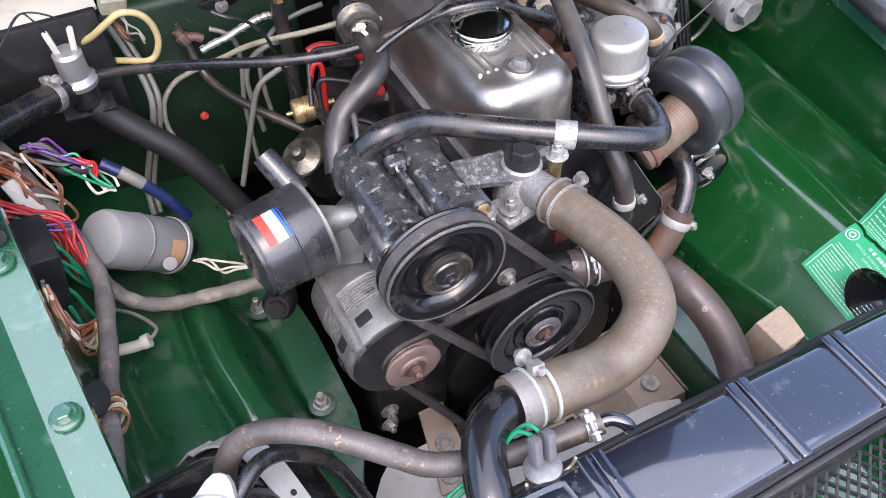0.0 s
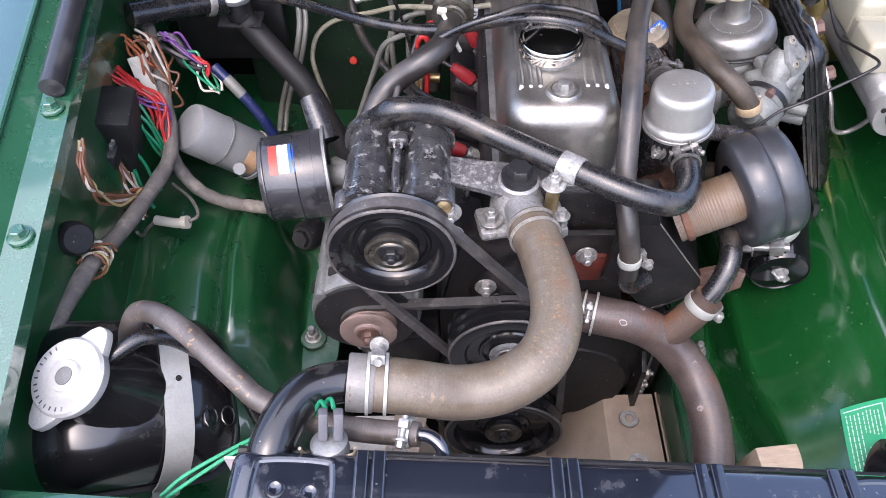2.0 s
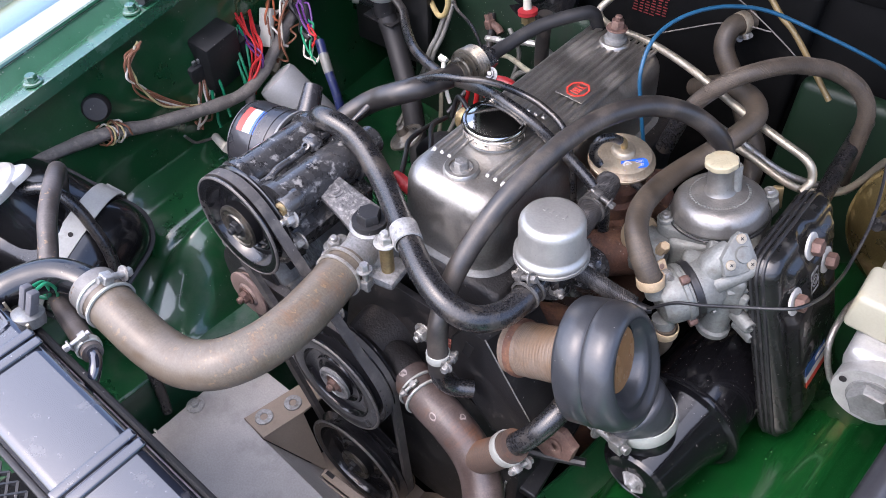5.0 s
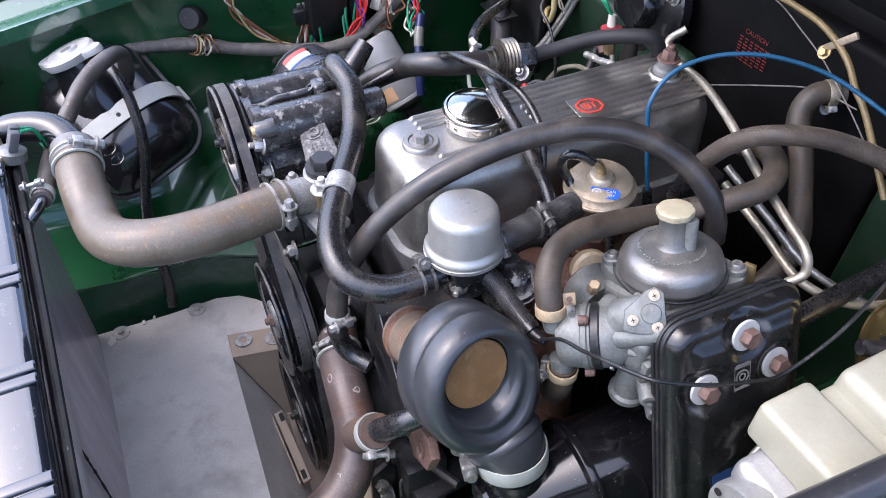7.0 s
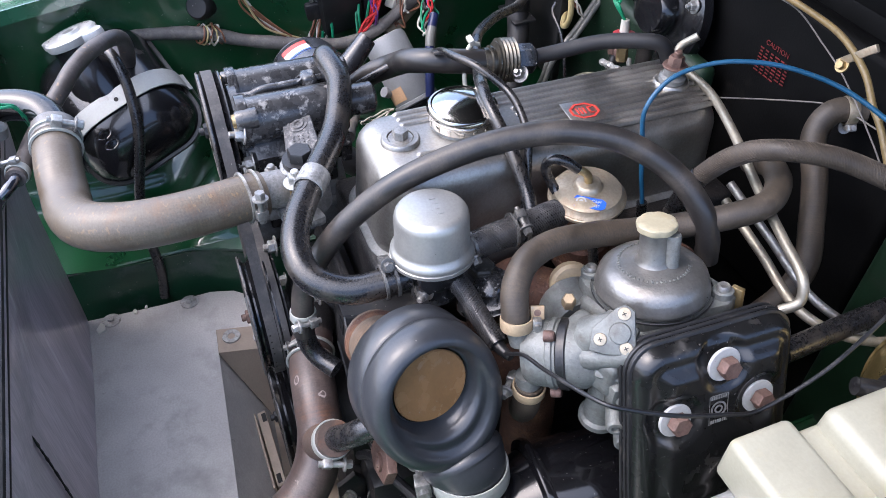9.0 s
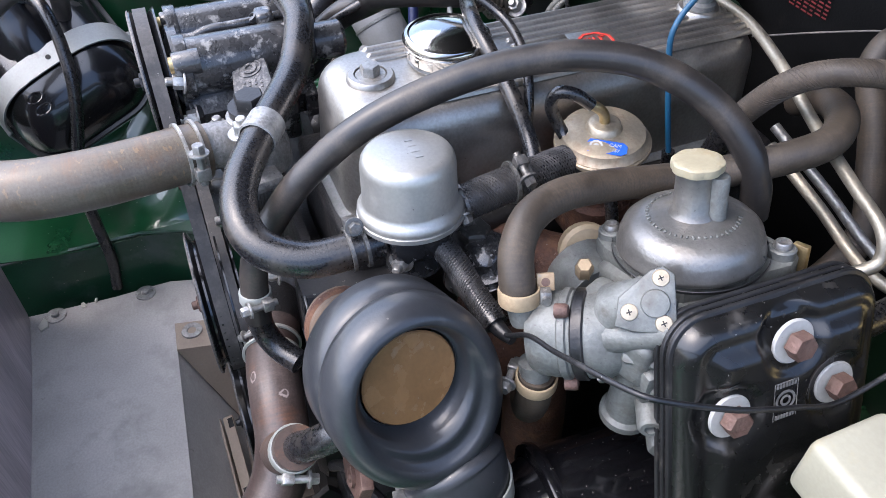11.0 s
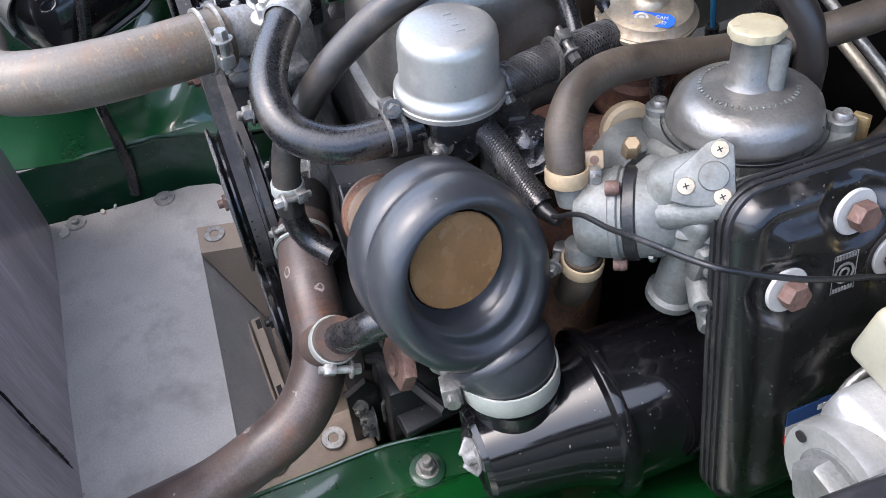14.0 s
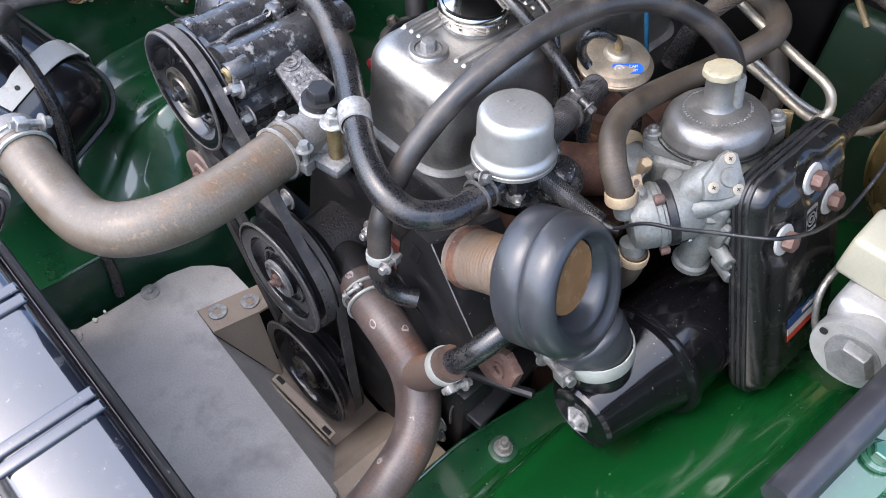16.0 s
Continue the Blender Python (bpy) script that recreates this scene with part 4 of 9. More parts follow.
for y, tall in ((0.525, 0), (0.814, 1)):
    m = at((0.369, y, 0.9755))
    boss = part("boss", lathe([(0.0185, 0), (0.0178, 0.0045), (0.0165, 0.0058), (0.0125, 0.0058), (0.0120, 0.0035), (0, 0.0035)], m, 30), ALU, cover, "turned washer cup")
    if tall:
        part("stack", lathe([(0.013, 0.0035), (0.0135, 0.010), (0.010, 0.012), (0.0095, 0.022), (0, 0.022)], m, 20), ALU_DULL, boss)
        part("nut", hexbolt(m @ Matrix.Translation((0, 0, 0.021)), 0.008, 0.010, True, 0.004), RUST_BOLT, boss)
    else:
        part("nut", hexbolt(m @ Matrix.Translation((0, 0, 0.0035)), 0.0075, 0.008, True, 0.0), ZINC, boss)

cap = thing("oil_filler_cap", (0.361, 0.589, 0.976), "chromed domed oil filler cap on the rocker cover", "filler cap")
m = at((0.361, 0.589, 0.9755))
part("collar", lathe([(0.031, 0), (0.0295, 0.004), (0.0285, 0.010)], m, 40), ALU_DULL, cap)
sk = lathe([(0.0305, 0.004), (0.0318, 0.006), (0.0318, 0.014), (0.0305, 0.0155)], m, 48)
part("skirt", sk, CHROME, cap, "knurled chrome skirt")
for i in range(16):
    a = 2 * math.pi * i / 16
    part("skirt_notch", rbox(0.0045, 0.0016, 0.006, at((0.361 + 0.0315 * math.cos(a), 0.589 + 0.0315 * math.sin(a), 0.981), (0, 0, 1), (-math.sin(a), math.cos(a), 0)), 0.0006), CHROME, cap)
part("dome", lathe([(0.0315, 0.0145), (0.0338, 0.0165), (0.0338, 0.019), (0.0322, 0.0215), (0.030, 0.0222), (0.0285, 0.0215), (0.026, 0.0225), (0.020, 0.0250), (0.012, 0.0266), (0, 0.0272)], m, 48), CHROME, cap, "mirror chrome dome")

# thermostat housing
th = thing("thermostat_housing", (0.32, 0.43, 0.88), "oxidised cast thermostat housing on the head", "thermostat housing")
part("housing", join(lathe([(0.028, 0), (0.027, 0.018), (0.022, 0.03), (0.017, 0.04), (0, 0.042)], at((0.322, 0.438, 0.893)), 28),
                     rbox(0.088, 0.038, 0.012, at((0.325, 0.425, 0.893), (0, 0, 1), (1, 0.18, 0)), 0.005),
                     tube([(0.322, 0.44, 0.912), (0.327, 0.415, 0.919), (0.332, 0.388, 0.923), (0.336, 0.372, 0.924)], 0.0185, 20)), ALU_WHITE, th, "white-oxidised casting")
part("seat_ring", lathe([(0.0205, 0), (0.0205, 0.006), (0.0185, 0.008), (0, 0.008)], at((0.322, 0.440, 0.932)), 28), ALU_WHITE, th)
part("plug", join(lathe([(0.0175, 0), (0.0175, 0.007), (0, 0.007)], at((0.322, 0.440, 0.939)), 28), lathe([(0.0125, 0), (0.0125, 0.009), (0.011, 0.011), (0, 0.011)], at((0.322, 0.440, 0.945)), 6)), BLACK_SATIN, th, "large black hexagon plug")
for p in ((0.295, 0.414, 0.910), (0.354, 0.428, 0.943)):
    part("bolt", hexbolt(at(p), 0.0075, 0.008, True, 0.004), ZINC, th)
part("stud", lathe([(0.0075, 0), (0.0075, 0.016)], at((0.295, 0.414, 0.895)), 14), ALU_WHITE, th)
part("spacer", lathe([(0.0068, 0), (0.0068, 0.038)], at((0.354, 0.428, 0.905)), 16), BRASS, th, "brass spacer tube")
arm_m = at((0.306, 0.448, 0.928), (0.15, -0.25, 1), (-1, 0.12, 0.1))
part("bracket_arm", join(plate([(-0.006, -0.020), (0.020, -0.017), (0.062, -0.014), (0.066, -0.008), (0.066, 0.010), (0.060, 0.015), (0.020, 0.017), (-0.006, 0.020)], 0.007, arm_m, 0.002)), SCUFFED_CAST, th, "scuffed grey pump adjusting arm")
part("arm_mark", join(lathe([(0.0088, 0), (0.0104, 0), (0.0104, 0.0008), (0.0088, 0.0008)], arm_m @ Matrix.Translation((0.046, 0, 0.007)), 26, False), lathe([(0.0034, 0), (0.0064, 0), (0.0064, 0.0008), (0.0034, 0.0008)], arm_m @ Matrix.Translation((0.046, 0, 0.007)), 20, False),
                      *[rbox(0.0030, 0.0022, 0.0007, arm_m @ Matrix.Translation((0.030 - 0.0045 * (k // 4), -0.008 + 0.0048 * (k % 4), 0.007)), 0.0002) for k in range(12)]), SCUFFED_CAST, th, "raised cast ring mark and code")

# air pump
pump = thing("air_pump", (0.205, 0.44, 0.86), "scuffed black cast air injection pump with pulley", "air pump")
def pump_outline(grow=0.0):
    """Cross-section of the pump: two flat-topped lobes with a valley between them, a rounded belly below."""
    pts = []
    for cx, a0, a1 in ((0.2335, -60, 166), (0.1765, 14, 240)):
        for k in range(15):
            a = radians(a0 + (a1 - a0) * k / 14)
            pts.append((cx + (0.0235 + grow) * math.cos(a), 0.9385 + (0.0250 + grow) * math.sin(a)))
    pts += [(0.150 - grow, 0.900), (0.156 - grow, 0.882 - grow), (0.180, 0.872 - grow), (0.225, 0.872 - grow), (0.252 + grow, 0.884 - grow), (0.257 + grow, 0.905)]
    return pts


ALONG = Matrix(((1, 0, 0, 0), (0, 0, 1, 0), (0, 1, 0, 0), (0, 0, 0, 1)))


def slab(pts, y0, y1, bev):
    return plate(pts, y1 - y0, Matrix.Translation((0, y0, 0)) @ ALONG, bev)


part("casting", slab(pump_outline(), 0.400, 0.502, 0.001), PUMP_CAST, pump, "black twin-lobed casting with flaking pale scuffs", 30)
part("front_flange", slab(pump_outline(0.0035), 0.3965, 0.4065, 0.0015), PUMP_CAST, pump, "raised front flange", 30)
part("rear_flange", slab(pump_outline(0.0040), 0.4955, 0.5065, 0.0015), PUMP_CAST, pump, "raised rear flange", 30)
part("valley_rib", tube([(0.205, 0.402, 0.951), (0.2055, 0.415, 0.951), (0.2045, 0.430, 0.9545), (0.205, 0.455, 0.955), (0.205, 0.500, 0.957)], 0.0042, 10), PUMP_CAST, pump)
part("valley_lug", join(rbox(0.020, 0.016, 0.013, Matrix.Translation((0.205, 0.478, 0.951)), 0.004, 3), lathe([(0.0052, 0.0), (0.0052, 0.004), (0.0030, 0.0045), (0.0028, 0.002), (0, 0.002)], at((0.2055, 0.470, 0.957), (0, -0.6, 0.8)), 18)), PUMP_CAST, pump, "drilled lug in the valley")
for q in ((0.158, 0.394, 0.944), (0.250, 0.394, 0.952)):
    boss = part("screw_boss", lathe([(0.0105, 0.020), (0.0105, 0.0), (0.0095, -0.0015), (0, -0.0015)], at(q, (0, 1, 0)), 20), PUMP_CAST, pump)
    part("screw", lathe([(0.0070, -0.0015), (0.0066, -0.0045), (0.0035, -0.0050), (0.0030, -0.0030), (0, -0.0030)], at(q, (0, 1, 0)), 18), BRASS, boss, "brassy screw head")
part("front_nose", lathe([(0.045, 0), (0.045, 0.008), (0.036, 0.014), (0, 0.014)], at((0.203, 0.402, 0.915), (0, -1, 0)), 32), PUMP_CAST, pump)
for q, r, ln in (((0.2345, 0.500, 0.9405), 0.0165, 0.040), ((0.1765, 0.500, 0.9405), 0.0175, 0.026)):
    part("port", lathe([(r + 0.002, 0), (r + 0.002, 0.010), (r, 0.012), (r, ln - 0.003), (r - 0.003, ln), (0, ln)], at(q, (0, 1, 0)), 22), PUMP_CAST, pump, "round cast port")
part("mounting_lug", rbox(0.075, 0.016, 0.05, Matrix.Translation((0.238, 0.478, 0.872)), 0.005), PUMP_CAST, pump)
part("outlet_elbow", tube([(0.172, 0.508, 0.925), (0.174, 0.510, 0.942), (0.182, 0.508, 0.954), (0.192, 0.503, 0.964)], 0.010, 16), BRASS, pump, "plated brass outlet elbow")
for p, d in (((0.256, 0.398, 0.939), (0, -1, 0.2)), ((0.258, 0.402, 0.905), (0, -1, 0))):
    part("bolt", hexbolt(at(p, d), 0.0068, 0.008, True, 0.005), ZINC, pump)
pm = at((0.201, 0.3895, 0.915), (0, -1, 0))


def pulley(parent, m, r, rim=0.010, depth=0.022, dish=0.012, hub_r=0.024, rings=1, slots=False, hub_mat=None):
    """A pressed V-belt pulley: grooved rim, dished web, hub."""
    prof = [(r * 0.55, 0), (r, 0), (r, 0.0016)]
    step = depth / rings
    for i in range(rings):
        z = step * i
        prof += [(r - 0.008, z + step * 0.42), (r - 0.008, z + step * 0.58), (r, z + step - 0.0016), (r, z + step)]
    prof += [(r - 0.003, depth + 0.0008), (r - rim, depth - 0.001), (r - rim - 0.002, depth - dish * 0.7), (r - rim - 0.006, depth - dish), (hub_r + 0.004, depth - dish), (hub_r, depth - dish + 0.002), (hub_r, depth - 0.002), (0, depth - 0.002)]
    pu = part("pulley", lathe(prof, m, 56), BLACK_GLOSS, parent, "black pressed steel pulley")
    part("rim_edge", lathe([(r - 0.0030, depth + 0.0006), (r - 0.0022, depth + 0.0014), (r - 0.0006, depth + 0.0010), (r + 0.0002, depth - 0.0006)], m, 56, False), BELT_FACE, pu, "polished rim edge")
    part("web_ring", lathe([(hub_r + 0.006, depth - dish + 0.0002), (hub_r + 0.0075, depth - dish + 0.0022), (hub_r + 0.010, depth - dish + 0.0022), (hub_r + 0.0115, depth - dish + 0.0002)], m, 48, False), BLACK_GLOSS, pu)
    part("hub_ring", lathe([(hub_r * 0.98, depth - 0.002), (hub_r * 0.98, depth + 0.001), (hub_r * 0.86, depth + 0.0022), (hub_r * 0.80, depth + 0.0004), (hub_r * 0.62, depth + 0.0002), (hub_r * 0.58, depth + 0.0018), (hub_r * 0.50, depth)], m, 32), hub_mat or VALVE_DARK, pu, "worn bare metal hub face")
    part("hub_bolt", hexbolt(m @ Matrix.Translation((0, 0, depth - 0.001)), 0.008, 0.005, True, 0.004), RUST_BOLT if hub_mat else BLACK_SATIN, pu)
    return pu


pulley(pump, pm, 0.0605, 0.011, 0.022, 0.013, 0.026)

# pump air filter
filt = thing("air_pump_filter", (0.09, 0.517, 0.84), "black plastic pump air filter with coloured label", "filter")
fm = at((0.124, 0.512, 0.882), (-1, -0.16, -0.04))
part("can", lathe([(0.0475, 0), (0.048, 0.004), (0.0475, 0.030), (0.0465, 0.031), (0.0455, 0.062), (0.042, 0.069), (0.030, 0.072), (0, 0.072)], fm, 48), FILTER_BLACK, filt)
for z in (0.012, 0.031, 0.0635):
    part("rib", lathe([(0.0452, z), (0.0486 - 0.05 * (z - 0.012), z + 0.0004), (0.0486 - 0.05 * (z - 0.012), z + 0.0018), (0.0452, z + 0.0022)], fm, 48, False), FILTER_BLACK, filt)
part("rim", lathe([(0.0465, -0.003), (0.0505, -0.002), (0.0505, 0.0008), (0.0475, 0.0018)], fm, 48, False), ALU_DULL, filt, "bare metal rim")
def wrap(a0, a1, z0, z1, r, m):
    bm = bmesh.new()
    k = 10
    g = [[bm.verts.new((r * math.cos(a), r * math.sin(a), z)) for z in (z0, z1)] for a in (a0 + (a1 - a0) * i / k for i in range(k + 1))]
    for a, b in zip(g, g[1:]):
        bm.faces.new((a[0], b[0], b[1], a[1]))
    bm.transform(m)
    bmesh.ops.recalc_face_normals(bm, faces=bm.faces)
    bmesh.ops.solidify(bm, geom=bm.faces[:], thickness=0.0003)
    return bm
fl = at((0.124, 0.512, 0.882), (-1, -0.16, -0.04), (0, -0.45, 1))
for nm, z0, z1, mt in (("label_red", 0.047, 0.056, LABEL_RED), ("label_white", 0.036, 0.047, LABEL_WHITE), ("label_blue", 0.029, 0.036, LABEL_BLUE)):
    part("label", wrap(-0.30, 0.42, z0, z1, 0.0470, fl), mt, filt, {"label_red": "red label band", "label_white": "white label band", "label_blue": "blue label band"}[nm])
part("label_panel", wrap(0.50, 1.5, 0.033, 0.060, 0.0468, fl), BLACK_SATIN, filt)
part("mount", join(plate([(-0.02, -0.045), (0.025, -0.03), (0.03, 0.035), (-0.02, 0.03)], 0.008, at((0.146, 0.492, 0.878), (-0.6, -0.75, 0.2), (0.7, -0.6, 0)), 0.002), tube([(0.12, 0.50, 0.885), (0.15, 0.49, 0.90), (0.175, 0.475, 0.905)], 0.012, 14)), ALU_DULL, filt, "cast bracket behind the filter")
part("intake_spout", tube([(0.122, 0.535, 0.905), (0.112, 0.556, 0.922), (0.104, 0.572, 0.935)], 0.0135, 18, 6, lambda u: 1.1 - 0.25 * u), FILTER_BLACK, filt, "short black intake spout")

# alternator
alt = thing("alternator", (0.165, 0.46, 0.70), "dusty grey alternator with brown pulley", "alternator")
am = at((0.163, 0.395, 0.778), (0, 1, 0))
part("front_housing", lathe([(0.030, -0.003), (0.058, 0), (0.060, 0.006), (0.060, 0.036), (0.057, 0.038)], am, 44), ALU_DULL, alt, "dusty cast end housing")
part("stator", lathe([(0.057, 0.038), (0.0565, 0.040), (0.0565, 0.064), (0.057, 0.066)], am, 44), ALU_WHITE, alt, "laminated stator ring")
part("rear_housing", lathe([(0.058, 0.066), (0.060, 0.068), (0.059, 0.105), (0.050, 0.115), (0, 0.118)], am, 44), ALU_DULL, alt)
for k in range(7):
    part("lamination", lathe([(0.0560, 0.0400 + 0.0035 * k), (0.0582, 0.0404 + 0.0035 * k), (0.0582, 0.0424 + 0.0035 * k), (0.0560, 0.0428 + 0.0035 * k)], am, 44, False), ALU_WHITE, alt)
for k in range(3):
    a = radians(100 + 120 * k)
    part("through_bolt", join(lathe([(0.0060, -0.004), (0.0060, 0.112), (0, 0.112)], am @ Matrix.Translation((0.0585 * math.cos(a), 0.0585 * math.sin(a), 0)), 12), rbox(0.014, 0.016, 0.034, am @ Matrix.Translation((0.0575 * math.cos(a), 0.0575 * math.sin(a), 0.002)) @ Matrix.Rotation(a, 4, "Z"), 0.004)), ALU_DULL, alt, "cast lug with through bolt")
for i in range(10):
    a = 2 * math.pi * i / 10 + 0.2
    part("vent_slot", rbox(0.012, 0.018, 0.004, at((0.163 + 0.0585 * math.cos(a), 0.417, 0.778 + 0.0585 * math.sin(a)), (math.cos(a), 0, math.sin(a)), (0, 1, 0)), 0.002), HOLE, alt)
part("fan", lathe([(0.050, 0), (0.056, 0.002), (0.056, 0.006), (0.030, 0.008), (0, 0.008)], at((0.163, 0.396, 0.777), (0, -1, 0)), 44), BLACK_SATIN, alt, "black pressed fan disc")
ap = part("pulley", lathe([(0.020, 0), (0.031, 0), (0.031, 0.002), (0.024, 0.007), (0.031, 0.013), (0.031, 0.016), (0.028, 0.017), (0.016, 0.0155), (0.014, 0.018), (0, 0.018)], at((0.166, 0.391, 0.774), (0, -1, 0)), 40), mat("brown_dusted_steel", (0.21, 0.155, 0.135), 0.6, 0.1, 0.15, 40, (0.14, 0.1, 0.085), 0.35, 30, 0.05), alt, "dusty brown pulley")
part("pulley_nut", hexbolt(at((0.166, 0.373, 0.774), (0, -1, 0)), 0.008, 0.006, True, 0.005), RUST_BOLT, ap)
part("adjuster_plug", join(lathe([(0.019, 0), (0.019, 0.022), (0.014, 0.03), (0, 0.03)], at((0.083, 0.555, 0.735), (-0.4, -0.75, 0.45)), 20), lathe([(0.011, 0.029), (0.011, 0.036), (0, 0.036)], at((0.083, 0.555, 0.735), (-0.4, -0.75, 0.45)), 6)), BLACK_SATIN, alt, "black threaded plug")

# crank and water pump pulleys
wp = thing("water_pump", (0.319, 0.41, 0.70), "black water pump with double groove pulley", "water pump")
part("body", join(lathe([(0.045, 0), (0.04, 0.05), (0.022, 0.06), (0.02, 0.09)], at((0.319, 0.465, 0.743), (0, -1, 0)), 28),
                  tube([(0.33, 0.43, 0.75), (0.36, 0.425, 0.757), (0.392, 0.413, 0.760)], 0.021, 18)), ENGINE, wp)
pulley(wp, at((0.319, 0.398, 0.746), (0, -1, 0)), 0.068, 0.018, 0.036, 0.008, 0.023, 3, hub_mat=ALU_WHITE)
ck = thing("crankshaft_pulley", (0.318, 0.39, 0.50), "black crankshaft pulley with rubber damper ring", "pulley")
pulley(ck, at((0.3205, 0.398, 0.551), (0, -1, 0)), 0.0765, 0.012, 0.032, 0.013, 0.024, 2)


def belt(name, circles, y0, w, th, label):
    pts = []
    for cx, cz, r in circles:
        pts += [(cx + (r) * math.cos(a), cz + (r) * math.sin(a)) for a in np.linspace(0, 2 * math.pi, 90, endpoint=False)]
    pts = sorted(set((round(a, 6), round(b, 6)) for a, b in pts))
    def half(ps):
        h = []
        for p in ps:
            while len(h) > 1 and (h[-1][0] - h[-2][0]) * (p[1] - h[-2][1]) - (h[-1][1] - h[-2][1]) * (p[0] - h[-2][0]) <= 0:
                h.pop()
            h.append(p)
        return h[:-1]
    hull = half(pts) + half(pts[::-1])
    bm = bmesh.new()
    k = len(hull)
    rows = []
    for i, (x, z) in enumerate(hull):
        a, b = hull[i - 1], hull[(i + 1) % k]
        t = Vector((b[0] - a[0], 0, b[1] - a[1])).normalized()
        nrm = Vector((t.z, 0, -t.x))
        c = Vector((x, y0, z))
        rows.append([bm.verts.new(c + nrm * o + Vector((0, yy, 0))) for o, yy in ((0, -w / 2), (0, w / 2), (-th, w * 0.3), (-th, -w * 0.3))])
    for i in range(k):
        a, b = rows[i], rows[(i + 1) % k]
        for j in range(4):
            bm.faces.new((a[j], b[j], b[(j + 1) % 4], a[(j + 1) % 4]))
    bmesh.ops.recalc_face_normals(bm, faces=bm.faces)
    return solo(name, bm, BELT, label, "belt", (circles[0][0], y0, circles[0][1]))


belt("drive_belt", [(0.201, 0.915, 0.0608), (0.319, 0.746, 0.068)], 0.3775, 0.011, 0.008, "grey-worn rubber belt round the air pump pulley")
belt("drive_belt", [(0.166, 0.774, 0.0312), (0.319, 0.746, 0.0675), (0.3205, 0.551, 0.0765)], 0.389, 0.011, 0.008, "worn rubber belt round alternator and crank pulleys")

# ---------------------------------------------------------------- cooling
h = hose("radiator_top_hose", [(0.331, 0.398, 0.921), (0.335, 0.380, 0.923), (0.341, 0.352, 0.925), (0.346, 0.315, 0.927), (0.343, 0.277, 0.927), (0.328, 0.246, 0.924), (0.298, 0.229, 0.916), (0.262, 0.223, 0.915), (0.225, 0.221, 0.927), (0.190, 0.222, 0.933), (0.176, 0.221, 0.935)], 0.0222, RUBBER_BROWN, "large dusty brown rubber radiator top hose", 24, 8)
clamp(h, (0.3335, 0.387, 0.9225), (0.2, -1, 0.08), 0.0224, 0.012, CLAMP, (1, 0, 0.1), 1.1, True)
clamp(h, (0.198, 0.2215, 0.932), (-1, 0, 0.1), 0.0224, 0.014, CLAMP_PALE, (0.2, 0.5, 1), 1.1, True)
part("worn_cuff", lathe([(0.0226, 0), (0.0231, 0.001), (0.0231, 0.020), (0.0226, 0.021)], at((0.196, 0.2215, 0.932), (-1, 0.02, 0.12)), 28, False), CUFF, h, "greyed hose end")

h = hose("radiator_bottom_hose", [(0.385, 0.416, 0.760), (0.42, 0.406, 0.759), (0.455, 0.401, 0.753), (0.487, 0.396, 0.736), (0.512, 0.382, 0.717), (0.531, 0.357, 0.700), (0.540, 0.322, 0.687), (0.542, 0.286, 0.670), (0.536, 0.250, 0.650), (0.522, 0.205, 0.617), (0.505, 0.165, 0.58)], 0.0222, RUBBER_DARK_BROWN, "dark brown branched radiator bottom hose", 24, 8)
part("branch", join(tube([(0.492, 0.393, 0.735), (0.508, 0.396, 0.755), (0.522, 0.400, 0.776), (0.533, 0.404, 0.795)], 0.0165, 20, 6, lambda u: 1.1 - 0.1 * u)), RUST_RUBBER, h, "short rust-stained branch")
clamp(h, (0.408, 0.409, 0.760), (1, -0.3, 0), 0.0224, 0.013, CLAMP_PALE, (-0.3, -0.5, 1), 0.75, True)
clamp(h, (0.526, 0.4015, 0.783), (0.5, 0.2, 1), 0.0168, 0.010, CLAMP_PALE, (0.8, -0.3, -0.5), 1.0)
hose("heater_return_hose", [(0.530, 0.403, 0.790), (0.541, 0.412, 0.805), (0.551, 0.426, 0.822), (0.556, 0.448, 0.833), (0.555, 0.48, 0.835), (0.545, 0.53, 0.83)], 0.0115, RUBBER, "short black rubber hose into the branch")

# radiator
rad = thing("radiator", (0.35, 0.12, 0.56), "black enamelled radiator with ribbed top tank", "radiator")
tilt = radians(-5.6)
rm = Matrix.Translation((0.35, 0.122, 0.932)) @ Matrix.Rotation(-tilt, 4, "Y")
top = rbox(0.50, 0.072, 0.05, rm @ Matrix.Translation((0, 0, -0.05)), 0.010, 4, (1, 1), lambda e: any(v.co.z > 0.01 for v in e.verts))
part("top_tank", top, RAD_TOP, rad, "glossy black ribbed top tank")
for x in (-0.152, -0.012, 0.095, 0.195):
    for dx in (-0.006, 0.006):
        part("tank_rib", rbox(0.0105, 0.0735, 0.0040, rm @ Matrix.Translation((x + dx, 0, -0.0010)), 0.0026, 4, (0.9, 0.98)), RAD_TOP, rad)
for cx, w in ((-0.205, 0.027), (0.224, 0.022)):
    ring = [(cx + w * sx * (1 if k else 0.72), 0.027 * sy * (0.72 if k else 1), -0.0008) for sx, sy, k in ((-1, -1, 0), (1, -1, 0), (1, -1, 1), (1, 1, 1), (1, 1, 0), (-1, 1, 0), (-1, 1, 1), (-1, -1, 1))]
    part("end_panel", tube([rm @ Vector(p) for p in (*ring, ring[0])], 0.0026, 8, 4), RAD_TOP, rad, "raised pressed panel border")
